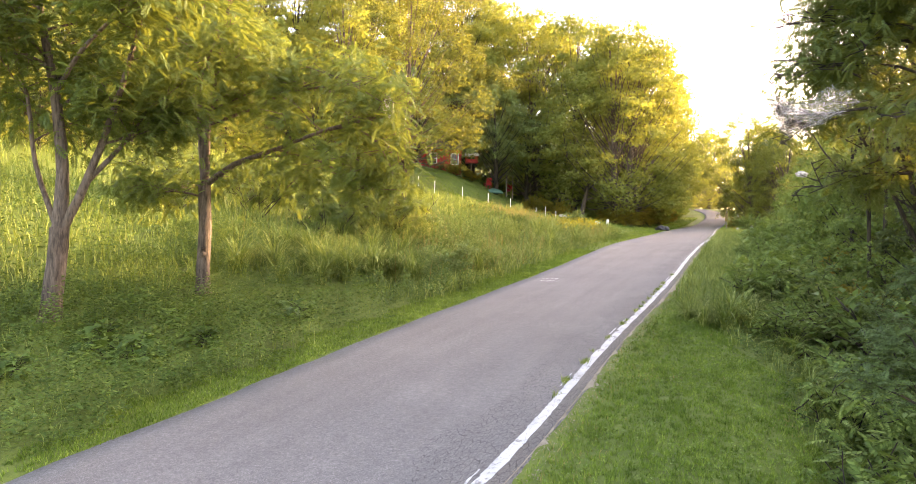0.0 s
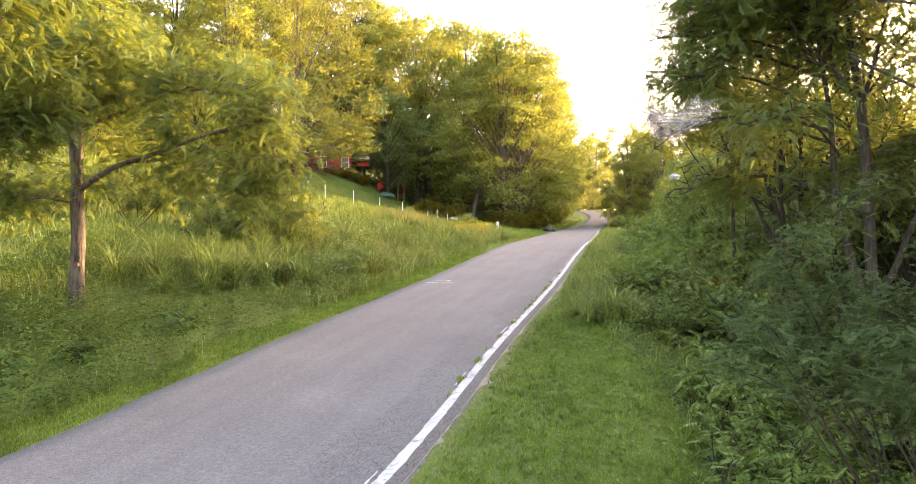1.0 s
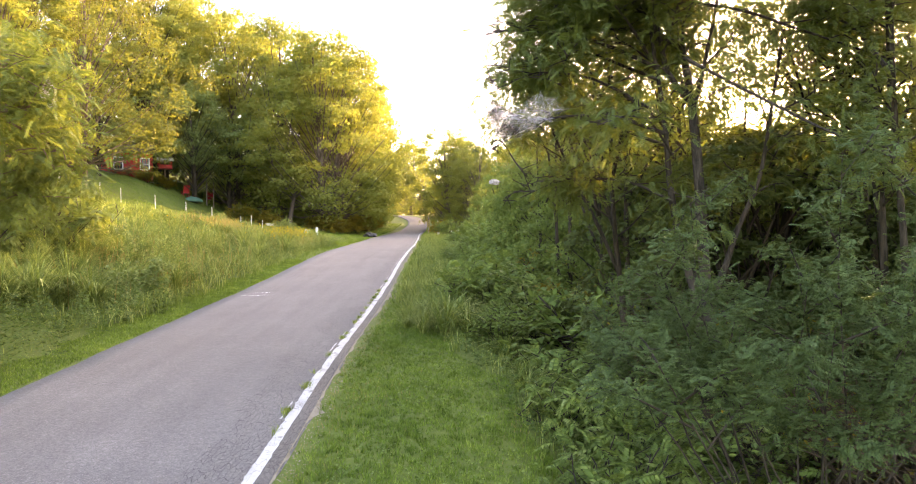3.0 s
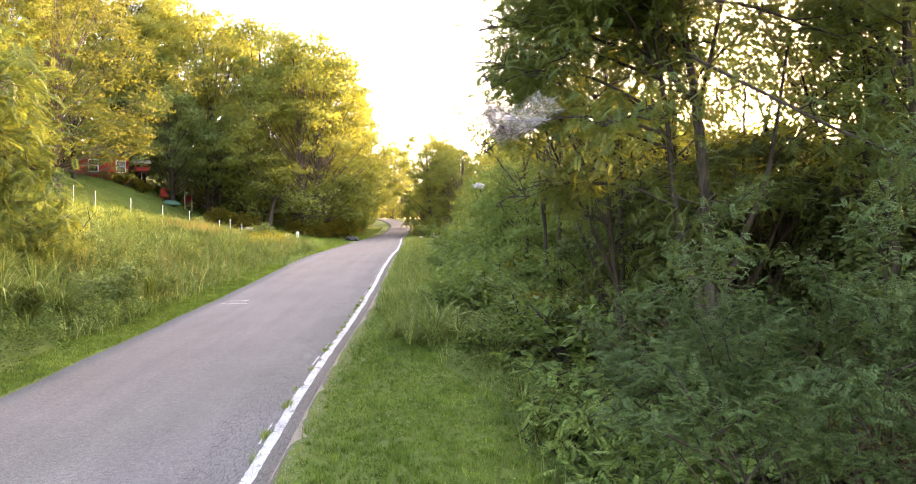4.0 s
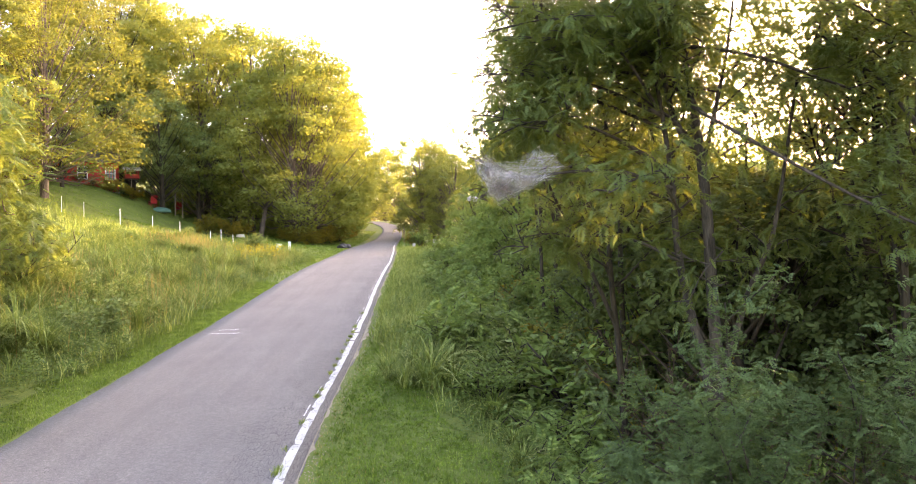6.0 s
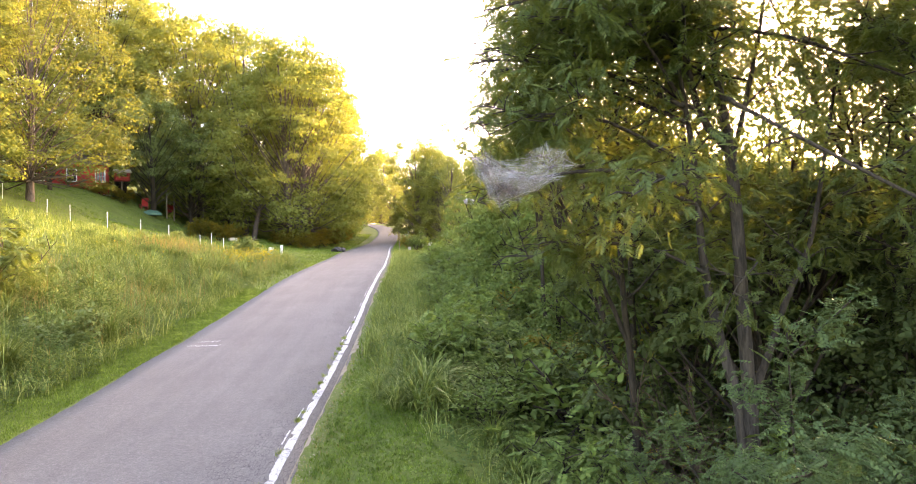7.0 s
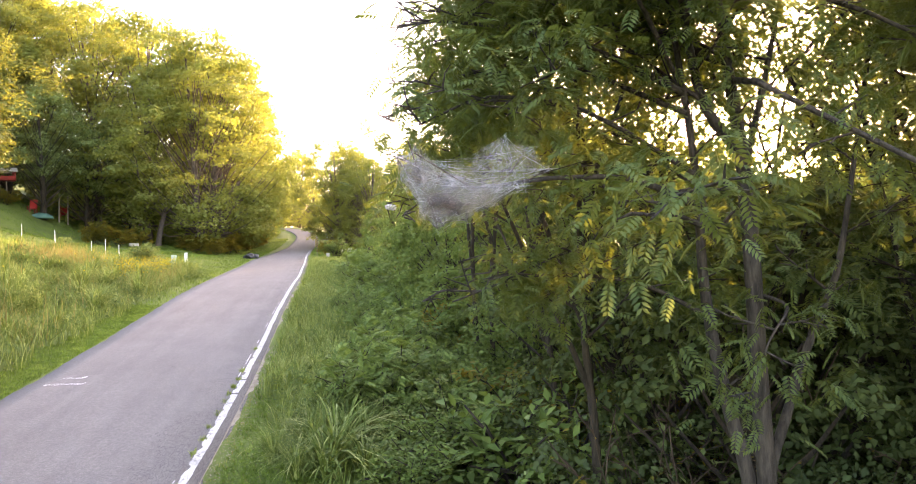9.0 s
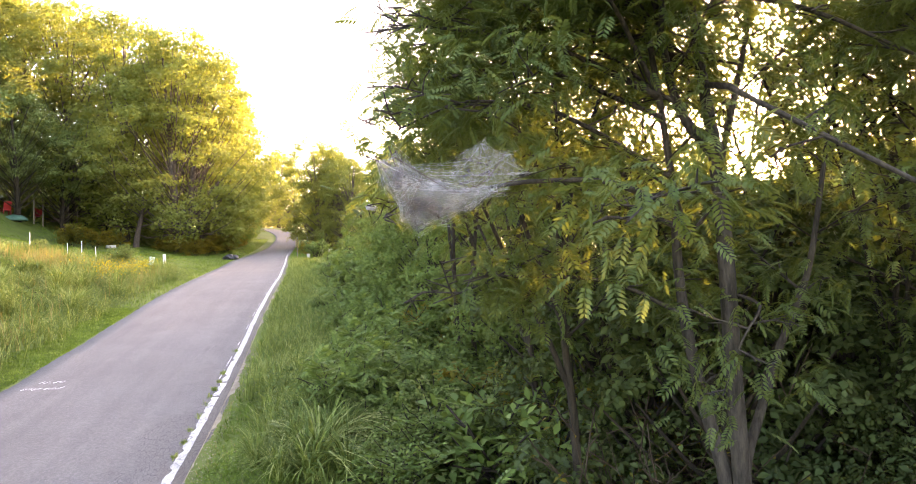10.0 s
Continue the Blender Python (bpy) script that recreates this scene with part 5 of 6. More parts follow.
for x, y, q in ((5.7, 8.6, 1.0), (4.6, 7.0, 0.9), (6.3, 9.4, 1.1), (5.9, 10.6, 0.9), (6.6, 11.6, 0.9), (5.6, 6.7, 1.1), (6.9, 8.2, 1.2), (5.0, 6.2, 0.9), (4.8, 5.5, 1.1), (5.4, 5.2, 1.3), (5.1, 4.5, 1.2), (6.0, 5.3, 1.4), (5.7, 7.6, 1.2), (6.3, 7.4, 1.3)):
    plant(near_weed, x, y, q, random.uniform(0, 360))
for k in range(17):
    s, d = 22 + k * 2.0 + rs.uniform(-1, 1), rs.uniform(3.1, 5.6)
    p = land(s, d)
    plant(sumac, p[0], p[1], rs.uniform(0.75, 1.2), rs.uniform(0, 360))
for k in range(30):
    p = land(rs.uniform(19, 40), rs.uniform(2.7, 5.4))
    plant((sumac, leafy, near_weed)[k % 3], p[0], p[1], rs.uniform(0.6, 1.0), rs.uniform(0, 360))
for k in range(18):
    s, d = 16 + k * 2.6 + rs.uniform(-1, 1), rs.uniform(3.2, 5.4)
    p = land(s, d)
    plant(leafy, p[0], p[1], rs.uniform(0.8, 1.35), rs.uniform(0, 360))
for k in range(18):
    s, d = 13 + k * 2.8 + rs.uniform(-1, 1), rs.uniform(5.2, 8.5)
    p = land(s, d)
    plant((dark, leafy)[k % 2], p[0], p[1], rs.uniform(0.8, 1.5) * (1, 1.6)[k % 2], rs.uniform(0, 360))
for k in range(10):
    s, d = 24 + k * 4 + rs.uniform(-1, 1), rs.uniform(5.6, 9.0)
    p = land(s, d)
    plant(autumn, p[0], p[1], rs.uniform(0.8, 1.3), rs.uniform(0, 360))

for x, y, q in ((7.0, 10.6, 0.9), (7.6, 11.6, 1.0), (8.3, 12.8, 1.0), (8.0, 8.8, 0.8), (9.0, 10.9, 0.7), (6.6, 9.9, 1.0), (7.4, 13.3, 1.2)):
    plant((near_weed, leafy)[int(q * 10) % 2], x, y, q, random.uniform(0, 360))
for x, y, q in ((12.4, 8.6, 0.9), (13.2, 9.9, 0.8), (12.9, 11.4, 0.7), (13.6, 7.6, 0.9)):
    plant(autumn, x, y, q, random.uniform(0, 360))
brush = bush(50, 3.0, 1.3, 170, leaf_flat(1, 0.5), 0.085, LEAF_AUTUMN, 20, 0.2, TWIG, label="tangle of thin brown stems with few leaves", group="brushwood")
first(brush, 10.5, 11.5)
for k in range(34):
    s, d = rs.uniform(3, 42), rs.uniform(6.5, 15)
    p = land(s, d)
    plant(brush, p[0], p[1], rs.uniform(0.7, 1.3), rs.uniform(0, 360))
for k in range(12):
    s, d = rs.uniform(6, 18), rs.uniform(7.2, 12)
    p = land(s, d)
    plant(brush, p[0], p[1], rs.uniform(0.6, 1.2), rs.uniform(0, 360))
for k in range(20):
    s, d = rs.uniform(9, 22), rs.uniform(8.5, 17)
    p = land(s, d)
    plant(brush, p[0], p[1], rs.uniform(1.0, 1.6), rs.uniform(0, 360))
for x, y, q in ((9.3, 8.6, 0.8), (9.9, 9.6, 0.9), (10.4, 8.2, 0.9), (10.8, 10.4, 1.0), (9.6, 11.4, 0.8), (11.2, 9.2, 1.0), (9.0, 12.2, 0.75), (10.4, 12.6, 0.9), (11.0, 7.2, 0.9), (8.9, 7.4, 0.7)):
    plant(brush, x, y, q, rs.uniform(0, 360))
plant(autumn, 12.1, 17.0, 1.2, 70)
for k in range(20):
    s, d = rs.uniform(19, 48), rs.uniform(9, 20)
    p = land(s, d)
    plant(dark, p[0], p[1], rs.uniform(1.0, 1.7), rs.uniform(0, 360))

# leafy clumps in the meadow
for k in range(46):
    p = land(rs.uniform(25, 58), -rs.uniform(7.5, 17))
    plant(leafy, p[0], p[1], rs.uniform(0.5, 0.85), rs.uniform(0, 360))

# dark shrub and saplings on the bank
bank_shrub = bush(47, 1.25, 0.7, 1000, OVAL, 0.15, LEAF_DEEP, 7, 0.2, LEAF_DEEP, label="dark green broad-leaved shrub standing in the meadow", name="shrub", category="shrub")
first(bank_shrub, -0.2, 24.4)
stalks = bush(53, 1.9, 0.6, 1100, leaf_flat(1, 0.35), 0.12, GRASS_TALL, 9, 0.0, GRASS_TALL, label="tall yellow-green weed stalks in the meadow", name="weed_stalks", category="weed", group="tall meadow weeds", steep=(3.0, 8.0))
first(stalks, 0.3, 26.4)
for x, y, q in ((-0.4, 26.9, 1.0), (0.9, 26.0, 0.8), (-3.2, 27.4, 0.8), (-1.6, 29.8, 0.9), (2.6, 33.5, 0.9), (-4.6, 24.2, 0.7), (-2.4, 33.0, 0.9)):
    plant(stalks, x, y, q, random.uniform(0, 360))
burdock = bush(48, 0.55, 0.5, 60, leaf_shape(1, 0.8, 0.1, 0.25), 0.3, LEAF_WEED, 5, 0.2, label="pale broad-leaved weed on the shaded bank", name="weed", category="weed", group="broad-leaved weeds")
first(burdock, -5.9, 12.6)
for x, y in ((-7.2, 11.4), (-5.0, 14.1), (-6.9, 13.6), (-3.6, 16.8)):
    plant(burdock, x, y, random.uniform(0.7, 1.1), random.uniform(0, 360))
bank_sapling = bush(49, 2.4, 1.3, 620, PINNATE, 0.24, LEAF_BANK, 6, 0.3, label="walnut sapling growing out of the meadow", name="sapling", category="sapling", group="bank saplings")
first(bank_sapling, -5.2, 27.5)
for x, y, q in ((-3.4, 28.8, 1.1), (-5.4, 30.4, 1.2), (-7.2, 31.5, 1.2), (-8.6, 29.5, 1.2), (-11.5, 28.0, 1.2), (-9.8, 33.0, 1.3), (-13.0, 31.0, 1.4), (-2.8, 30.2, 1.35), (-3.7, 29.6, 1.15), (-4.4, 31.2, 1.4)):
    plant(bank_sapling, x, y, q, random.uniform(0, 360))

# woods
kinds = []
for seed, tall, spread, low, clumps, per, size, leaf, bark, label in (
        (61, 15.0, 4.6, 0.12, 64, 400, 0.185, LEAF_WOOD, BARK_DARK, "tall broad-leaved tree in the wood, sunlit on top"),
        (62, 12.5, 4.2, 0.06, 64, 340, 0.165, LEAF_WOOD, BARK, "rounded broad-leaved tree at the edge of the wood"),
        (63, 10.5, 3.6, 0.14, 50, 330, 0.15, LEAF_DEEP, BARK_DARK, "dark green broad-leaved tree at the edge of the wood"),
        (64, 16.5, 4.4, 0.36, 56, 400, 0.175, LEAF_WOOD, BARK_DARK, "slender tall woodland tree with bare lower trunk"),
        (65, 6.0, 2.6, 0.06, 40, 250, 0.12, LEAF_EDGE, BARK_DARK, "young bushy tree filling the wood's edge"),
        (66, 15.0, 4.6, 0.12, 60, 66, 0.46, LEAF_WOOD, BARK_DARK, "broad-leaved tree deep in the wood"),
        (67, 11.0, 4.4, 0.30, 44, 290, 0.165, LEAF_DEEP, BARK_DARK, "dark spreading tree with open space beneath its crown"),
        (68, 5.6, 2.3, 0.05, 44, 260, 0.12, LEAF_SHADE, BARK_DARK, "young thicket tree with leaves coloured dark in place of shade"),
        (69, 17.0, 6.6, 0.09, 84, 400, 0.17, LEAF_GOLD, BARK, "spreading golden-green tree with low drooping boughs on the lawn")):
    tub, fol = clumpy_tree(seed, tall, spread, low, clumps, per, size, leaf_flat(1, 0.62, 0.18) if tall < 7 else TRI_LEAF)
    if per < 60:
        tub = tub[:22]
    kinds.append(tree_thing("tree", (0, -300 - 20 * len(kinds), 0), tub, fol, bark, leaf, label, group="woodland trees"))
used = set()


def wood(kind, x, y, size=1.0, turn=0.0, lean=0.0):
    if kind not in used:
        used.add(kind)
        ob = kinds[kind]
        ob.matrix_basis = Matrix.LocRotScale((x, y, height(x, y)), Euler((0, 0, radians(turn))), (size, size, size))
        ob.scale = (size, size, size)
        return ob
    ob = kinds[kind]
    m = Matrix.LocRotScale((x, y, height(x, y)), Euler((radians(lean), 0, radians(turn))), (size / ob.scale[0],) * 3)
    return copy_thing(ob, m)


# uphill side: kind, x, y, size
for kind, x, y, q in ((0, 5.2, 109.5, 1.85), (1, 10.3, 101.3, 2.20), (1, 15.3, 98.0, 2.22), (1, 19.5, 90.4, 2.05), (1, 21.6, 91.5, 2.00), (1, 23.6, 97.0, 1.98), (1, 27.5, 106.5, 1.85), (1, 33.5, 126.0, 1.60), (0, -43.3, 45.8, 1.03), (0, -43.3, 51.8, 1.15), (0, -32.9, 45.9, 0.91), (0, -34.4, 55.9, 1.13),
                      (0, -26.1, 49.9, 0.9), (0, -25.3, 60.0, 1.15), (1, -19.1, 58.0, 1.21), (0, -16.2, 66.0, 1.24), (1, -10.5, 62.1, 1.29), (3, -1.6, 101.5, 1.75), (3, -10.5, 77.0, 1.4), (6, 4.2, 93.5, 1.25), (6, 8.6, 96.0, 1.2), (6, 1.2, 98.5, 1.35), (2, 0.4, 105.5, 1.43), (1, -1.5, 105.5, 2.25)):
    wood(kind, x, y, q, random.uniform(0, 360))
for kind, x, y, q in ((5, 2.8, 137.5, 1.87), (5, 11.6, 125.6, 2.01), (5, 20.2, 123.5, 2.10), (5, 27.0, 115.4, 1.91), (5, 29.0, 124.1, 1.63), (5, -46.6, 79.7, 1.77), (5, -38.8, 84.8, 1.71), (5, -25.4, 87.9, 1.8), (5, -15.0, 92.1, 1.55), (5, -7.0, 105.0, 1.7), (5, -59.4, 74.6, 1.73), (5, -61.1, 59.6, 1.42),
                      (5, -45.4, 39.7, 0.92), (5, 22.5, 93.5, 0.36), (5, 18.0, 91.5, 0.32), (5, 25.5, 98.5, 0.36), (5, 27.5, 108, 0.36), (5, 29.5, 115, 0.40), (5, 13.2, 97, 0.40), (5, -9.5, 79, 0.40), (5, -14, 70, 0.36), (5, -20, 62, 0.40), (5, -25, 54, 0.36), (5, -29, 47, 0.36)):
    wood(kind, x, y, q, random.uniform(0, 360))
# low side: thicket and slender trees, and round the bend
for kind, x, y, q in ((1, 40.9, 100.2, 1.28), (1, 41.4, 90.3, 0.98), (1, 43.0, 97.0, 1.05), (2, 44.5, 104.0, 1.2), (1, 47.5, 112.5, 0.9), (1, 64.0, 150.1, 1.49), (0, 54.8, 127.0, 1.13), (1, 40.9, 81.0, 0.82), (1, 67.0, 190.8, 1.66), (1, 66.0, 203.5, 1.41), (2, 34.9, 63.4, 0.84), (2, 32.6, 55.3, 0.93), (4, 29.5, 59.8, 1.12), (5, 33.9, 71.3, 0.40), (4, 25.4, 48.1, 1.1),
                      (4, 23.7, 42.1, 1.13), (2, 22.9, 37.7, 0.85), (4, 19.1, 35.5, 0.78), (4, 18.2, 31.3, 1.25), (4, 19.2, 30.6, 1.35), (2, 22.9, 33.0, 0.86), (4, 16.9, 26.1, 1.20), (4, 15.9, 23.2, 1.05)):
    wood(kind, x, y, q, random.uniform(0, 360))
for kind, x, y, q in ((5, -33, 42, 0.40), (1, 31.0, 117, 1.4), (1, 41, 142, 1.4), (1, 46, 163, 1.4), (1, 50, 184, 1.4), (0, -38, 34, 1.0), (0, -40, 24, 1.0), (5, -30, 34, 0.40), (5, -34, 26, 0.40)):
    wood(kind, x, y, q, random.uniform(0, 360))
for kind, x, y, q in ((2, 18.0, 24.2, 0.7), (4, 13.7, 19.9, 0.84), (4, 15.4, 20.0, 1.12), (4, 17.1, 20.0, 1.2), (4, 15.7, 17.4, 1.02), (2, 21.7, 21.8, 0.80), (4, 17.7, 17.2, 1.0), (4, 22.1, 19.1, 1.2), (4, 19.2, 13.9, 1.14), (4, 18.3, 15.8, 1.1), (4, 18.0, 10.4, 1.2), (4, 21.0, 9.0, 1.25), (4, 22.5, 16.5, 1.3), (4, 20.4, 13.4, 0.8), (2, 25.5, 14.5, 0.62), (4, 23.5, 11.0, 0.7), 
                      (2, 26.0, 18.0, 0.90), (2, 19.8, 24.0, 0.80), (5, 30.5, 35.1, 0.7), (5, 37.8, 32.7, 0.69), (5, 43.1, 26.8, 0.87), (5, 44.0, 21.3, 1.0)):
    wood(kind, x, y, q, random.uniform(0, 360))


# young trees closing the thicket behind the walnut, shade put into their leaf colour
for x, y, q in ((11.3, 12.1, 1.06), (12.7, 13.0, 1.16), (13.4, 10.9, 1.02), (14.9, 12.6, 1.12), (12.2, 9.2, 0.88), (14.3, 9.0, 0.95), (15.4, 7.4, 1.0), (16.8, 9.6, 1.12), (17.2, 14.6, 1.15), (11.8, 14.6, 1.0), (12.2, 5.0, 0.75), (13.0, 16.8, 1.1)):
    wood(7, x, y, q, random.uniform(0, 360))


# open-crowned slender trees close to the verge
airy = airy_tree(71, 10.5, 4300, 0.135, LEAF_WALNUT, "slender tree with an open crown of small leaves", leaf_flat(1, 0.5))
airy_b = airy_tree(72, 9.0, 1150, 0.18, LEAF_WALNUT, "slender walnut with an open feathery crown", PINNATE)
first(airy, 10.2, 14.5)
first(airy_b, 9.2, 13.4)
for k, (x, y) in enumerate(((12.9, 21.9), (11.1, 16.3), (12.3, 15.2), (14.0, 15.3), (12.2, 10.8), (13.2, 8.4), (14.2, 5.9), (12.5, 21.0), (11.4, 4.6), (17.0, 12.2), (16.6, 18.9), (15.6, 28.0), (8.6, 3.0), (11.8, 9.5), (13.5, 12.0), (10.9, 9.0), (14.6, 9.6), (12.8, 7.2), (15.0, 11.0), (16.5, 13.4), (12.0, 12.8))):
    plant((airy, airy_b)[k % 3 == 1], x, y, rs.uniform(0.85, 1.12), rs.uniform(0, 360))
# first row: mostly hidden trees, added to hold low sun off road and meadow
for kind, x, y, q in ((5, 45, 62, 0.82), (5, 52, 72, 0.92), (5, 42, 52, 0.75), (5, 38, 44, 0.68), (5, 58, 82, 1.0), (5, 62, 95, 1.0), (1, 47, 92, 1.0), (5, 70, 110, 1.1), (5, 50, 60, 0.85),
                      (5, -28, 62, 0.84), (5, -22, 70, 0.84), (5, -16, 76, 0.84), (5, -12, 84, 0.84), (5, -6, 88, 0.77), (2, -34, 52, 1.2), (2, -38, 44, 1.2), (2, -17, 66, 0.9), (6, -13.0, 80, 1.1), (2, 12, 104, 1.3), (2, 18, 106, 1.3), (2, 24, 104, 1.2), (2, 30, 112, 1.2)):
    wood(kind, x, y, q, random.uniform(0, 360))


# trees added behind the walnut and past the bend to block low sun
for kind, x, y, q in ((5, 22.9, 33.0, 0.70), (5, 28.5, 36.4, 0.85), (5, 25.8, 29.9, 0.65), (5, 31.5, 32.1, 0.62), (5, 28.6, 26.8, 0.68), (5, 40.7, 33.2, 0.70), (5, 42.2, 27.3, 0.90), (5, 37.1, 22.4, 0.85), (5, 44.5, 23.4, 0.95), (5, 42.4, 20.0, 0.95), (5, 39.8, 17.0, 0.90), (5, 27.1, 42.2, 0.73),
                      (5, 54, 100, 1.1), (5, 60, 108, 1.1), (1, 48, 106, 1.0), (5, 66, 120, 1.2), (5, 72, 134, 1.2)):
    wood(kind, x, y, q, random.uniform(0, 360))
for k in range(9):
    wood(5, 47.5 + k * 2.9 - 0.06 * k * k, 107 + k * 8.5, 0.52, random.uniform(0, 360))
    wood(5, 31.5 + k * 2.9 - 0.06 * k * k, 112 + k * 9.5, 0.54, random.uniform(0, 360))
for k in range(6):
    wood(2 if k % 2 else 1, 46 + k * 5, 214 + 3 * (k % 2), 1.3, random.uniform(0, 360))
for kind, x, y, q in ((1, 71, 225, 1.9), (1, 76.5, 222, 1.9), (5, 66, 232, 1.7), (5, 81, 228, 1.7), (5, 69, 215, 0.6), (5, 74, 213, 0.6), (5, 79, 211, 0.6)):
    wood(kind, x, y, q, random.uniform(0, 360))
# trees that close the view past the bend, and young growth along the wood there
for kind, x, y, q in ((1, 63.5, 170, 0.9), (1, 66.0, 181, 1.0), (2, 62.5, 160, 0.8), (1, 60.5, 212, 1.2), (2, 66.5, 208, 1.2)):
    wood(kind, x, y, q, random.uniform(0, 360))
for k in range(8):
    p = land(106 + k * 7.0, -8.2)
    wood(4, p[0], p[1], 0.6 + 0.1 * (k % 3), random.uniform(0, 360))
plant(leafy, 30.3, 75.0, 1.7, 30)
plant(leafy, 30.9, 75.6, 1.4, 130)
# wood's edge above the meadow
for kind, x, y, q in ((1, -24.5, 30.9, 0.85), (5, -22.4, 29.5, 0.25), (5, -30.0, 37.9, 0.85), (2, -23.6, 32.9, 0.95), (5, -21.5, 31.5, 0.25), (1, -22.4, 35.0, 0.85), (5, -20.4, 33.5, 0.25), (5, -26.9, 41.9, 0.85), (2, -21.4, 37.5, 0.95), (5, -19.5, 36.0, 0.25), (1, -20.7, 41.0, 0.85), (5, -18.8, 39.5, 0.25), (5, -24.3, 47.9, 0.85), (2, -19.3, 44.0, 0.95), (5, -17.4, 42.5, 0.25), (1, -17.8, 48.0, 0.85), (5, -15.9, 46.5, 0.25), (5, -20.5, 55.0, 0.85), (2, -16.3, 52.0, 0.95), (5, -14.3, 50.5, 0.25)):
    wood(kind, x, y, q, random.uniform(0, 360))
# undergrowth beneath the wood on the hill
for kind, x, y, q in ((5, -38.3, 49.8, 0.40), (2, -39.6, 54.8, 0.95), (5, -40.4, 59.8, 0.48), (5, -31.3, 49.9, 0.40), (2, -32.0, 54.9, 0.95), (5, -32.1, 59.9, 0.48), (5, -24.4, 50.0, 0.40), (2, -24.3, 55.0, 0.95), (5, -24.0, 60.6, 0.48), (5, -18.3, 52.3, 0.40), (2, -17.9, 58.9, 0.95), (5, -16.9, 65.6, 0.48), (4, -12.1, 57.3, 1.0), (2, -10.6, 64.0, 0.95), (5, -8.4, 70.6, 0.48)):
    wood(kind, x, y, q, random.uniform(0, 360))


for kind, x, y, q in ((6, -5.6, 84.0, 0.8), (6, -9.0, 84.0, 0.8)):
    wood(kind, x, y, q, random.uniform(0, 360))
for kind, x, y, q in ((8, -5.9, 70.2, 1.22), (5, -4.0, 109.0, 0.5), (5, 0.5, 110.0, 0.5), (5, 4.5, 111.5, 0.5), (5, 8.5, 112.5, 0.5), (5, 12.5, 112.0, 0.5)):
    wood(kind, x, y, q, random.uniform(0, 360))
for x, y, q in ((-4.6, 93.6, 0.75), (-3.0, 93.7, 0.7), (-1.6, 93.9, 0.7), (0.0, 93.6, 0.75)):
    plant(dark, x, y, q, random.uniform(0, 360))


# the bare-branched tree at the wood's edge
def dead_tree():
    rng = np.random.default_rng(77)
    x, y = 14.9, 90.0
    b = (x, y, height(x, y))
    stems = [(stem((0.3, 0, -0.3), (0.5, 0, 1.5), (1.0, -0.1, 3.6), (1.1, -0.3, 5.2)), 0.36, 0.12)]
    for head in ((-0.9, -0.4, 0.9), (0.5, -0.6, 1.0), (-0.3, -0.8, 0.7), (-1.0, 0.2, 0.5), (0.9, -0.2, 0.6)):
        stems.append((limb_path(rng, (0.95, -0.1, 3.4), head, 3.6, 0.1, 7, 0.16), 0.09, 0.015))
    tub, twig = branch_out(rng, stems, 5, 1.6, 0.4, 0.2, 4)
    v, f = tubes(tub)
    ob = root("dead_tree", b, 0, "leaning tree with bare bleached branches at the wood's edge", "tree")
    piece("trunk", mesh_of("trunk", v, f, BARK_DEAD, True), ob)


dead_tree()


# ---- webs of caterpillars in the branches ----
def silk_sheet(rng, anchors, centre, deep, shrink=1.0, rough=0.012):
    """A tent of silk pulled taut between anchor places (x, z) round a centre: two bellied sheets that meet along the sagging rim."""
    ang = np.array([math.atan2(z - centre[1], x - centre[0]) for x, z in anchors])
    rad = np.array([math.hypot(x - centre[0], z - centre[1]) for x, z in anchors]) * shrink
    order = np.argsort(ang)
    ang, rad = ang[order], rad[order]
    th = np.linspace(-math.pi, math.pi, 97)[:-1]
    rim = np.interp(th, np.concatenate([[ang[-1] - 2 * math.pi], ang, [ang[0] + 2 * math.pi]]), np.concatenate([[rad[-1]], rad, [rad[0]]]))
    near_anchor = np.min(np.abs((th[:, None] - ang[None] + math.pi) % (2 * math.pi) - math.pi), axis=1)
    rim = rim * (1 - 0.16 * np.clip(near_anchor / 0.3, 0, 1))
    u = np.concatenate([np.linspace(0, 0.9, 15), [0.96, 1.0]])
    V, F = [], []
    for side in (-1, 1):
        base = len(V) * len(u) * len(th)
        x = centre[0] + rim[None] * u[:, None] * np.cos(th)[None]
        z = centre[1] + rim[None] * u[:, None] * np.sin(th)[None]
        wave = np.array([[noise.noise(Vector((a * 9, side * 3.0, c * 9))) for a, c in zip(ra, rc)] for ra, rc in zip(x, z)])
        y = side * deep * np.sqrt(np.clip(1 - u ** 1.6, 0, 1))[:, None] * (0.55 + rim / rim.max())[None] + wave * rough * 3 * (1 - u)[:, None]
        V.append(np.stack([x, y, z], -1).reshape(-1, 3))
        i, j = np.meshgrid(np.arange(len(u) - 1), np.arange(len(th)), indexing="ij")
        k = len(th)
        F.append(np.stack([i * k + j, i * k + (j + 1) % k, (i + 1) * k + (j + 1) % k, (i + 1) * k + j], -1).reshape(-1, 4) + base)
    return np.concatenate(V), np.concatenate(F)


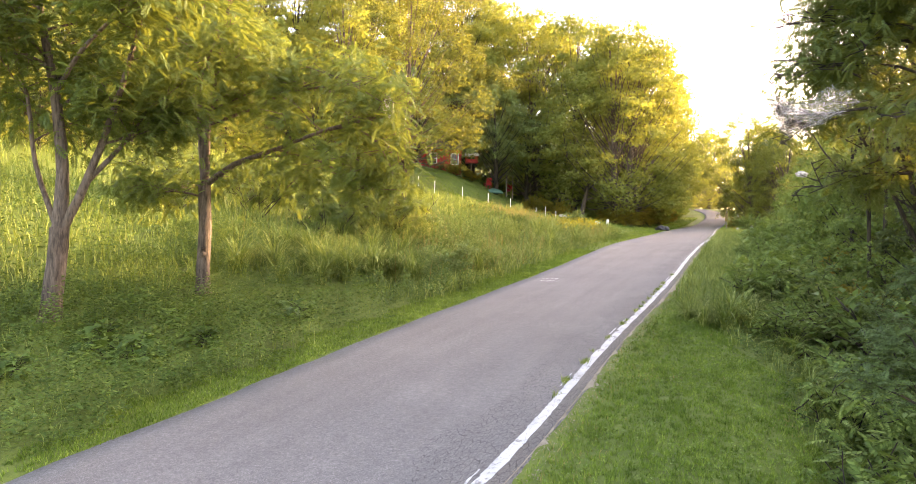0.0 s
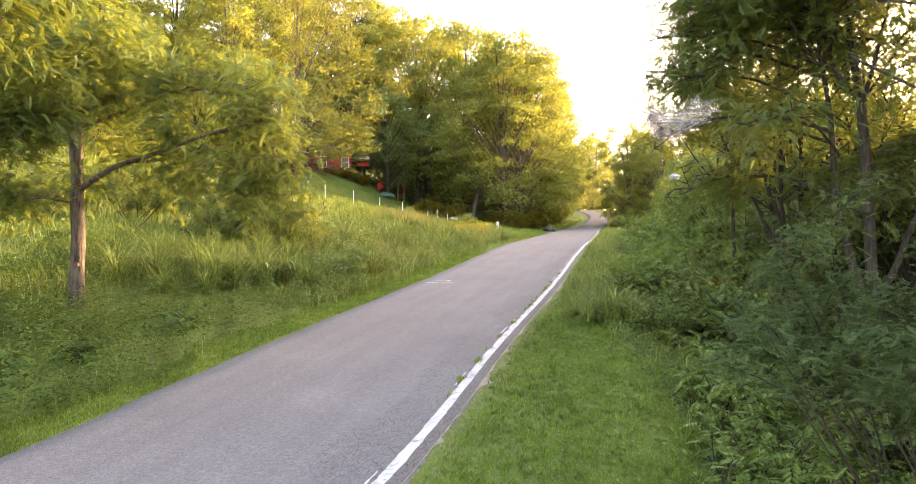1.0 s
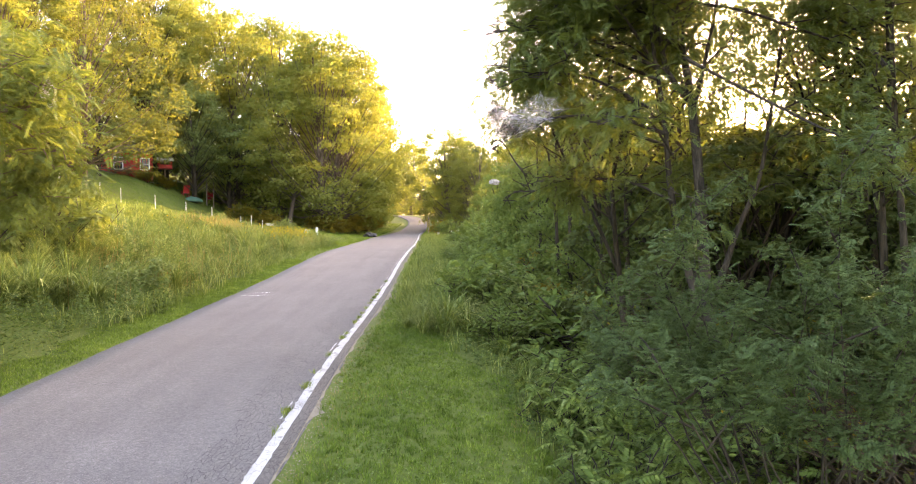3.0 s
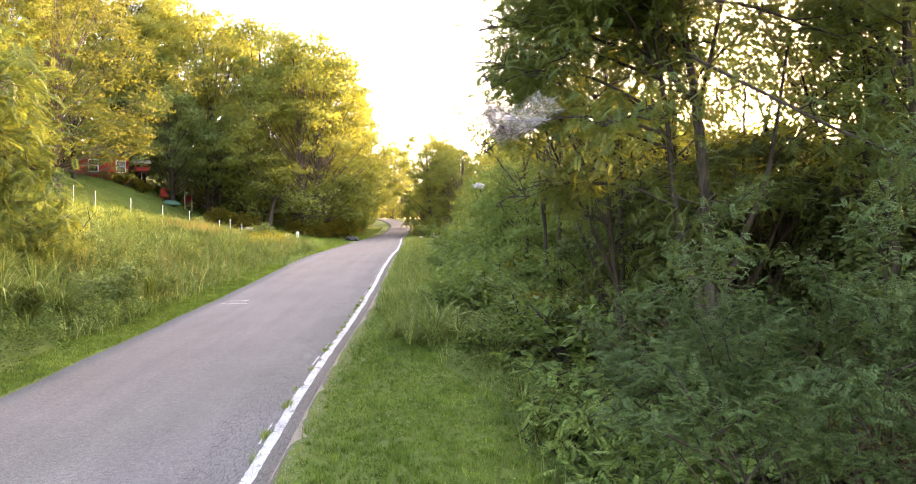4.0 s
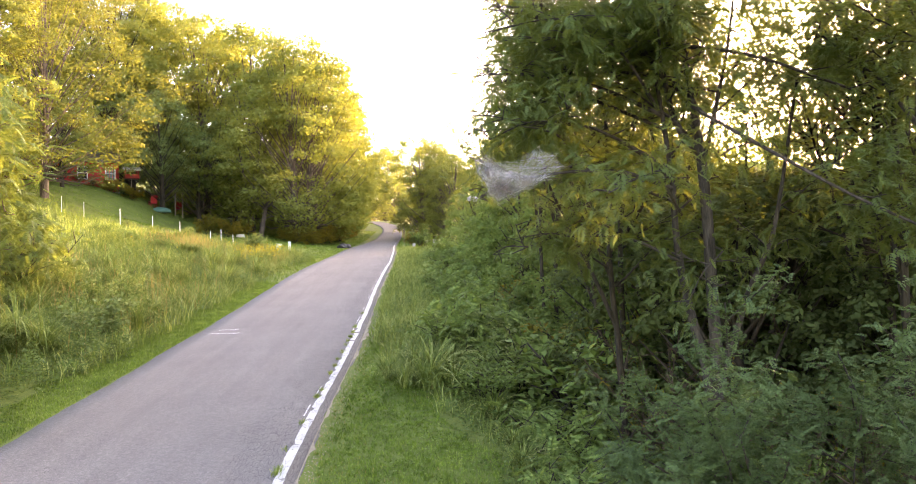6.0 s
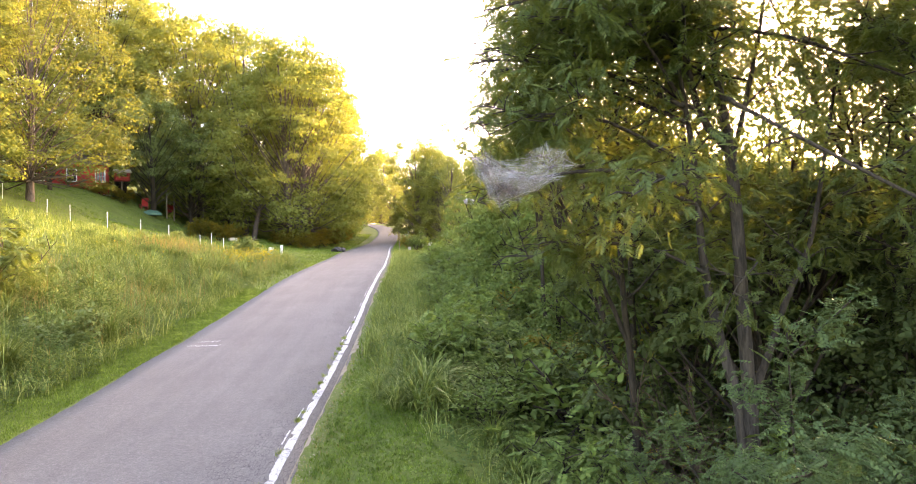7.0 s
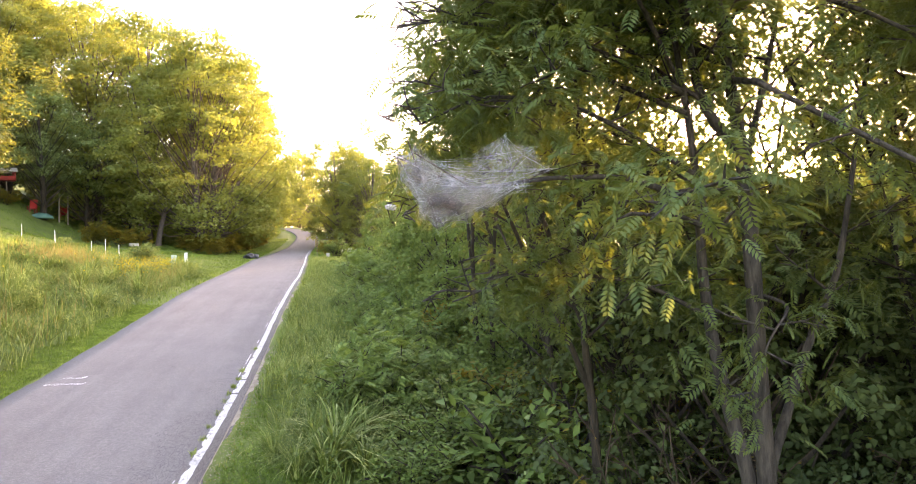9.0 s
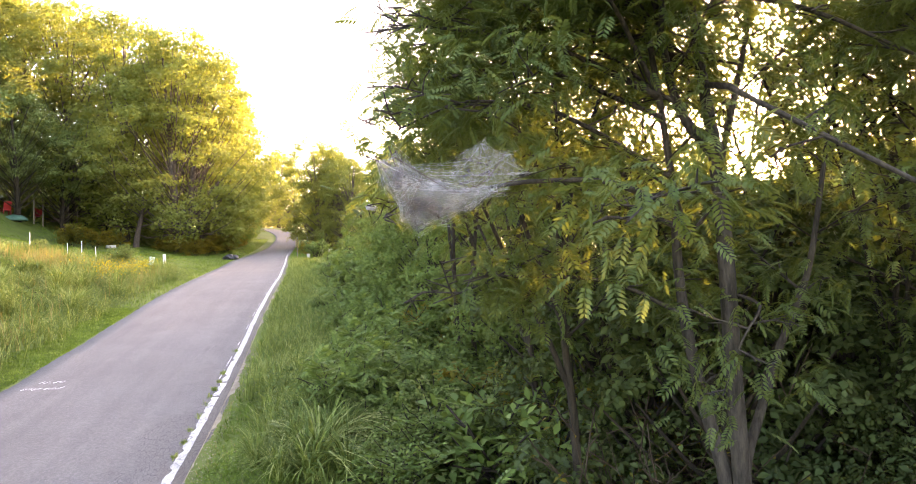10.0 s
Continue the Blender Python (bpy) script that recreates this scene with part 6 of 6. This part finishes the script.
def web_nest(place, turn, sheets, seed, label, size=1.0, threads=260, bits=40):
    """A nest of silk: sheets of (part name, anchors, centre, depth, shrink, silk), fine threads between the anchors, and caught litter."""
    rng = np.random.default_rng(seed)
    ob = root("web_nest", place, turn, label, "web nest", "caterpillar web nests")
    rims = []
    for name, anchors, centre, deep, shrink, silk in sheets:
        anchors, centre = [(x * size, z * size) for x, z in anchors], (centre[0] * size, centre[1] * size)
        v, f = silk_sheet(rng, anchors, centre, deep * size, shrink)
        piece(name, mesh_of(name, v, f, silk, True), ob)
        if shrink == 1.0:
            rims.append((np.array(anchors), np.array(centre), deep * size))
    tub = []
    for k in range(threads):
        pts, c, deep = rims[k % len(rims)]
        a, b = pts[rng.integers(len(pts))], pts[rng.integers(len(pts))]
        t, q = rng.uniform(0, 0.75), rng.uniform(0.85, 1.18)
        a = c + (a - c) * q
        b = c + (b - c) * rng.uniform(0.4, 1.0) + rng.normal(0, 0.03 * size, 2)
        y = rng.uniform(-1, 1) * deep
        mid = (a + b) / 2
        tub.append((np.array([(a[0], y * 0.2, a[1]), (mid[0], y, mid[1] - 0.02 * size), (b[0], y * 0.8, b[1])]), np.full(3, rng.uniform(0.0002, 0.0006))))
    v, f = tubes(tub)
    tagged(piece("silk_threads", mesh_of("silk_threads", v, f, SILK_THREAD), ob, "fine pale silk threads"), kind="stuff")
    tub = []
    for _ in range(bits):
        pts, c, deep = rims[0]
        p = c + (pts[rng.integers(len(pts))] - c) * rng.uniform(0.2, 0.95) + rng.normal(0, 0.02 * size, 2)
        a = np.array([p[0], -deep * rng.uniform(0.5, 1.1), p[1]])
        d = norm(rng.normal(0, 1, 3) * np.array([1, 0.4, 0.7])) * rng.uniform(0.012, 0.05) * size ** 0.5
        tub.append((np.array([a, a + d * 0.5 + rng.normal(0, 0.004, 3), a + d]), np.array([0.003, 0.006, 0.002]) * rng.uniform(0.5, 1.5)))
    v, f = tubes(tub)
    tagged(piece("caught_litter", mesh_of("caught_litter", v, f, TWIG_DARK), ob, "dead leaf bits caught in the silk"), kind="stuff")
    return ob


def nest_twigs(ob, runs):
    """The twigs that the silk is spun round."""
    for run in runs:
        v, f = tubes([(stem(*run), np.linspace(0.006, 0.003, (len(run) - 1) * 3 + 1))])
        piece("twig", mesh_of("twig", v, f, TWIG_DARK, True), ob, "thin twig inside the web")


# the axes of the large nest: x along the bough, towards the trunk
BODY = ((-0.05, 0.32), (-0.21, 0.25), (-0.17, 0.06), (-0.05, -0.10), (-0.03, -0.25), (0.11, -0.35), (0.34, -0.28), (0.57, -0.17), (0.78, -0.03), (0.45, 0.0), (0.16, 0.1))
VEIL = ((0.02, 0.2), (0.4, 0.13), (0.66, 0.36), (0.9, 0.27), (1.02, 0.1), (0.8, -0.06), (0.5, -0.16), (0.2, -0.08))
FRASS = ((0.02, -0.1), (0.1, -0.05), (0.24, -0.08), (0.34, -0.16), (0.3, -0.23), (0.14, -0.24), (0.04, -0.2))
POCKET = ((-0.08, 0.16), (0.0, 0.18), (0.06, 0.05), (0.02, -0.03), (-0.06, 0.0))
nest = web_nest((5.02, 10.77, 5.24), -34, (("outer_silk", BODY, (0.1, -0.06), 0.13, 1.0, WEB), ("inner_silk", BODY, (0.1, -0.09), 0.09, 0.8, WEB), ("veil", VEIL, (0.5, 0.08), 0.07, 1.0, WEB_THIN),
                ("frass", FRASS, (0.18, -0.15), 0.1, 0.95, WEB_FRASS), ("frass", POCKET, (0.0, 0.08), 0.09, 0.95, WEB_FRASS)), 3, "large grey silk web nest on a walnut bough", 1.0, 240, 60)
nest_twigs(nest, (((-0.1, -0.02, 0.36), (-0.04, -0.05, 0.1), (0.06, -0.06, -0.12), (0.12, -0.03, -0.36)), ((-0.05, -0.06, 0.26), (0.2, -0.09, 0.04), (0.5, -0.06, -0.08), (0.95, 0.0, -0.06)),
                  ((0.5, -0.05, -0.06), (0.7, -0.02, 0.06), (0.86, 0.0, 0.3)), ((0.6, 0.0, -0.1), (0.9, 0.02, 0.06), (1.3, 0.05, 0.16))))
SMALL = ((0.0, 0.3), (-0.12, 0.12), (-0.1, -0.1), (0.04, -0.24), (0.14, -0.08), (0.12, 0.12))
web_nest((-1.5, 15.6, 6.25), 0, (("outer_silk", SMALL, (0.0, 0.0), 0.08, 1.0, WEB_PALE), ("inner_silk", SMALL, (0.0, 0.0), 0.06, 0.7, WEB)), 5, "small pale silk web nest in walnut leaves", 1.0, 60, 8)
FAR_NEST = ((-0.42, 0.08), (-0.2, 0.2), (0.15, 0.18), (0.42, 0.02), (0.3, -0.2), (-0.1, -0.18), (-0.38, -0.12))
web_nest((19.2, 39.6, 7.68), -30, (("outer_silk", FAR_NEST, (0.0, 0.0), 0.2, 1.0, WEB_PALE), ("inner_silk", FAR_NEST, (0.0, 0.0), 0.15, 0.8, WEB_PALE)), 7, "small pale silk web nest above the thicket", 0.85, 40, 8)


# ---- fence posts, boxes and signs by the road ----
def fence_post(x, y, lean, tall):
    b = (x, y, height(x, y))
    ob = root("fence_post", b, random.uniform(0, 90), "thin white fence post standing in the grass", "fence post", "meadow fence posts")
    bm = bmesh.new()
    rod(bm, (0, 0, -0.3), (math.sin(radians(lean)) * tall, 0, tall), 0.028, 0.026, 10)
    part("rod", bm, WHITE_POST, ob)
    bm = bmesh.new()
    rod(bm, (math.sin(radians(lean)) * (tall - 0.01), 0, tall - 0.01), (math.sin(radians(lean)) * (tall + 0.03), 0, tall + 0.03), 0.033, 0.02, 10)
    part("cap", bm, WHITE_POST, ob)
    bm = bmesh.new()
    for h in (0.4, 0.75, 1.05):
        box(bm, (0.07, 0.03, 0.03), (math.sin(radians(lean)) * h, 0, h), (0, 0, 0), 0.006)
    part("clip", bm, BLACK, ob)


POSTS = ((-7.4, 67.2, 2), (-4.28, 65.56, 3), (-2.66, 64.79, -1), (-0.08, 63.56, 0), (2.23, 62.44, 6), (4.19, 61.52, 0), (6.35, 60.48, 1), (7.4, 62.6, 5), (8.1, 60.6, 9))
for x, y, lean in POSTS:
    fence_post(x, y, lean, 1.25)


def cable_pedestal():
    x, y = 12.74, 61.4
    ob = root("utility_pedestal", (x, y, height(x, y)), -20, "slim white utility pedestal on the mown grass", "pedestal")
    bm = bmesh.new()
    box(bm, (0.2, 0.16, 1.15), (0, 0, 0.5), (0, 0, 0), 0.025)
    part("housing", bm, WHITE_POST, ob)
    bm = bmesh.new()
    box(bm, (0.22, 0.18, 0.1), (0, 0, 1.12), (0, 0, 0), 0.03)
    part("lid", bm, WHITE_POST, ob)
    bm = bmesh.new()
    box(bm, (0.05, 0.012, 0.09), (0.03, -0.085, 0.75), (0, 0, 0), 0.004)
    part("latch", bm, STEEL, ob)
    x, y = 11.9, 61.9
    ob = root("cable_box", (x, y, height(x, y)), 8, "leaning pale green cable box beside the pedestal", "cable box")
    bm = bmesh.new()
    box(bm, (0.34, 0.26, 0.9), (0, 0, 0.36), (0, 9, 0), 0.04)
    part("housing", bm, PALE_GREEN, ob)
    bm = bmesh.new()
    box(bm, (0.38, 0.3, 0.09), (0.08, 0, 0.83), (0, 9, 0), 0.03)
    part("lid", bm, PALE_GREEN, ob)


cable_pedestal()


def roadside_marker():
    x, y = 28.3, 75.2
    ob = root("object_marker", (x, y, height(x, y)), -22, "black and yellow striped hazard marker on a dark post", "road sign")
    bm = bmesh.new()
    box(bm, (0.06, 0.04, 2.5), (0, 0, 1.0), (0, 0, 0), 0.01)
    part("post", bm, WOOD_GREY, ob)
    bm = bmesh.new()
    box(bm, (0.3, 0.012, 0.92), (0, -0.03, 1.55), (0, 0, 0), 0.004)
    panel = part("panel", bm, YELLOW, ob)
    for k in range(4):
        bm = bmesh.new()
        m = pose(0, -0.04, 1.2 + k * 0.24, 0, -40, 0)
        bmesh.ops.create_cube(bm, size=1, matrix=m @ Matrix.Diagonal((0.38, 0.006, 0.12, 1)))
        for v in bm.verts:
            v.co.x = max(-0.148, min(0.148, v.co.x))
        part("stripe", bm, BLACK, panel, "black diagonal stripe")
    bm = bmesh.new()
    box(bm, (0.3, 2.6, 0.5), (1.1, 1.4, 0.1), (0, 0, 0), 0.03)
    head = root("headwall", (x, y, height(x, y)), -22, "low pale concrete culvert headwall beside the road", "headwall")
    part("wall", bm, CONCRETE, head)
    bm = bmesh.new()
    box(bm, (0.36, 2.7, 0.08), (1.1, 1.4, 0.38), (0, 0, 0), 0.015)
    part("coping", bm, CONCRETE, head)


roadside_marker()


def rubble_and_slab():
    x, y = 22.4, 79.0
    rng = np.random.default_rng(8)
    for dx, dy, q in ((0, 0, 0.5), (0.7, 0.7, 0.42), (-0.25, 0.45, 0.33)):
        bm = bmesh.new()
        bmesh.ops.create_icosphere(bm, subdivisions=3, radius=q)
        for v in bm.verts:
            v.co = v.co * (1 + 0.35 * noise.noise(v.co * 3 + Vector((dx * 9, 0, 0))))
            v.co.z = v.co.z * 0.75 + q * 0.5
        me = bpy.data.meshes.new("dark_rock")
        bm.to_mesh(me)
        bm.free()
        me.materials.append(BLACK)
        ob = new("dark_rock", me)
        ob.matrix_basis = pose(x + dx, y + dy, height(x + dx, y + dy) - 0.05, 0, 0, dx * 90)
        tagged(ob, "nearly black boulder at the edge of the grass", "rock", "dark roadside rocks")
    x, y = 35.8, 85.6
    ob = root("stone_bench", (x, y, height(x, y)), 10, "low pale stone bench on the shaded lawn", "bench")
    bm = bmesh.new()
    box(bm, (1.6, 0.6, 0.14), (0, 0, 0.42), (0, 0, 0), 0.03)
    part("seat", bm, STONE, ob)
    for q in (-0.55, 0.55):
        bm = bmesh.new()
        box(bm, (0.2, 0.5, 0.5), (q, 0, 0.12), (0, 0, 0), 0.03)
        part("leg", bm, STONE, ob)
    x, y = 43.3, 110.6
    ob = root("mailbox", (x, y, height(x, y)), -20, "white mailbox on a post beside the far road", "mailbox")
    bm = bmesh.new()
    box(bm, (0.1, 0.1, 1.3), (0, 0, 0.5), (0, 0, 0), 0.01)
    part("post", bm, WOOD_GREY, ob)
    bm = bmesh.new()
    box(bm, (0.5, 0.9, 0.8), (0, 0, 1.5), (0, 0, 0), 0.12)
    part("case", bm, WHITE_TRIM, ob)


rubble_and_slab()


# ---- the red house in the trees ----
def red_house():
    x, y = -4.9, 94.6
    z = height(-0.4, 95.0) + 0.1
    ob = root("house", (x, y, z), 8, "red board-sided house with white window trim under trees", "house")
    bm = bmesh.new()
    box(bm, (9.0, 6.5, 3.6), (0, 3.25, 1.9), (0, 0, 0), 0.02)
    wall = part("wall", bm, RED_PAINT, ob)
    for k in range(30):
        bm = bmesh.new()
        box(bm, (0.06, 0.03, 3.5), (-4.4 + k * 0.303, -0.012, 1.9), (0, 0, 0), 0.006)
        part("batten", bm, RED_PAINT, wall)
    bm = bmesh.new()
    box(bm, (9.1, 6.6, 0.5), (0, 3.25, -0.1), (0, 0, 0), 0.03)
    part("foundation", bm, CONCRETE, ob)
    bm = bmesh.new()
    for sgn in (-1, 1):
        box(bm, (9.8, 4.3, 0.16), (0, 3.25 + sgn * 1.85, 4.55), (-27 * sgn, 0, 0), 0.02)
    part("roof", bm, ROOFING, ob)
    for wx in (3.55, 0.6, -2.6):
        bm = bmesh.new()
        for at, size in (((wx - 0.5, -0.04, 2.3), (0.12, 0.1, 1.5)), ((wx + 0.5, -0.04, 2.3), (0.12, 0.1, 1.5)), ((wx, -0.045, 3.02), (1.12, 0.1, 0.12)), ((wx, -0.045, 1.58), (1.16, 0.12, 0.1)), ((wx, -0.035, 2.3), (0.9, 0.06, 0.05))):
            box(bm, size, at, (0, 0, 0), 0.01)
        win = part("window", bm, WHITE_TRIM, ob, "white window trim")
        bm = bmesh.new()
        box(bm, (0.9, 0.03, 1.36), (wx, -0.01, 2.3))
        part("pane", bm, GLASS_DARK, win, "dark glass pane")
    # porch posts under the trees beside it
    for px, py in ((7.8, 96.0), (8.7, 97.0), (11.3, 98.0), (12.2, 98.0)):
        p = root("pole", (px - 2, py, height(px - 2, py)), 0, "weathered wooden pole under the trees", "pole", "poles under the trees")
        bm = bmesh.new()
        rod(bm, (0, 0, -0.2), (0.05, 0, 3.4), 0.09, 0.07, 10)
        part("shaft", bm, WOOD_GREY, p)


red_house()


def yard_things():
    # little red feeder house on a post
    x, y = 0.9, 94.3
    ob = root("bird_feeder", (x, y, height(x, y)), 10, "small red roofed feeder house on a post", "bird feeder")
    bm = bmesh.new()
    box(bm, (0.12, 0.12, 2.4), (0, 0, 1.1), (0, 0, 0), 0.01)
    part("post", bm, WOOD_GREY, ob)
    bm = bmesh.new()
    box(bm, (1.6, 1.2, 0.12), (0, 0, 2.3), (0, 0, 0), 0.02)
    for q in (-0.7, 0.7):
        for r in (-0.5, 0.5):
            box(bm, (0.12, 0.12, 0.9), (q, r, 2.8))
    box(bm, (1.4, 1.0, 0.35), (0, 0, 2.55), (0, 0, 0), 0.02)
    part("house", bm, RED_PAINT, ob)
    bm = bmesh.new()
    for sgn in (-1, 1):
        box(bm, (1.9, 0.95, 0.07), (0, sgn * 0.38, 3.4), (-30 * sgn, 0, 0), 0.01)
    part("roof", bm, STONE, ob, "pale shingle roof")
    # red chairs
    for x, y, turn in ((3.2, 94.0, 200), (6.5, 100.0, 170)):
        ob = root("garden_chair", (x, y, height(x, y)), turn, "bright red garden chair on the shaded lawn", "chair", "red garden chairs")
        bm = bmesh.new()
        box(bm, (0.75, 0.7, 0.06), (0, 0, 0.45), (8, 0, 0), 0.02)
        part("seat", bm, RED_BRIGHT, ob)
        bm = bmesh.new()
        box(bm, (0.75, 0.07, 1.0), (0, 0.38, 0.9), (-18, 0, 0), 0.03)
        part("backrest", bm, RED_BRIGHT, ob)
        for q in (-0.38, 0.38):
            bm = bmesh.new()
            box(bm, (0.12, 0.8, 0.05), (q, 0, 0.68), (0, 0, 0), 0.015)
            part("armrest", bm, RED_BRIGHT, ob)
            for r in (-0.3, 0.3):
                bm = bmesh.new()
                box(bm, (0.07, 0.09, 0.7), (q * 0.92, r, 0.32), (0, 0, 0), 0.01)
                part("leg", bm, RED_BRIGHT, ob)
    # green covered heap
    x, y = 3.95, 92.8
    bm = bmesh.new()
    bmesh.ops.create_icosphere(bm, subdivisions=3, radius=1.0)
    for v in bm.verts:
        v.co = Vector((v.co.x * 1.25, v.co.y * 0.8, max(-0.05, v.co.z * 0.6 * (1 + 0.2 * noise.noise(v.co * 2)))))
    for fc in bm.faces:
        fc.smooth = True
    me = bpy.data.meshes.new("garden_cover")
    bm.to_mesh(me)
    bm.free()
    me.materials.append(CANVAS_GREEN)
    ob = new("garden_cover", me)
    ob.matrix_basis = pose(x, y, height(x, y))
    tagged(ob, "rounded green tarpaulin cover over a heap on the lawn", "cover")
    # stone block and round shrubs
    x, y = 12.2, 86.0
    bm = bmesh.new()
    box(bm, (0.9, 0.5, 0.4), (0, 0, 0.15), (0, 0, 0), 0.06)
    me = bpy.data.meshes.new("stone_block")
    bm.to_mesh(me)
    bm.free()
    me.materials.append(STONE)
    ob = new("stone_block", me)
    ob.matrix_basis = pose(x, y, height(x, y), 0, 0, 12)
    tagged(ob, "pale stone block lying at the wood's edge", "stone")
    round_bush = bush(91, 1.0, 0.9, 1500, leaf_flat(1, 0.6), 0.13, LEAF_DEEP, 9, 0.1, label="small round dark shrub on the mown grass", name="shrub", group="round lawn shrubs", category="shrub")
    first(round_bush, 4.6, 60.9)
    for x, y, q in ((9.9, 62.1, 1.45), (0.5, 63.0, 0.55), (2.0, 61.6, 0.5), (6.9, 60.0, 0.4)):
        plant(round_bush, x, y, q, random.uniform(0, 360))
    hedge = bush(92, 2.0, 1.8, 2400, leaf_flat(1, 0.6), 0.2, LEAF_AUTUMN, 9, 0.1, label="rounded yellow-green shrub at the wood's edge", name="shrub", group="wood edge shrubs", category="shrub")
    first(hedge, 10.6, 84.5)
    for x, y, q in ((8.6, 85.0, 1.1), (0.9, 91.5, 0.8), (-1.0, 92.2, 0.8), (20.3, 84.5, 0.9), (22.3, 88.0, 1.1), (24.4, 92.0, 1.1), (26.4, 96.0, 1.1), (28.4, 101.0, 1.1), (30.6, 106.0, 1.1), (18.4, 86.0, 0.9), (17.6, 87.6, 0.8), (31.3, 79.5, 0.8), (26.5, 101, 1.0), (12.8, 87, 0.8)):
        plant(hedge, x, y, q, random.uniform(0, 360))


yard_things()
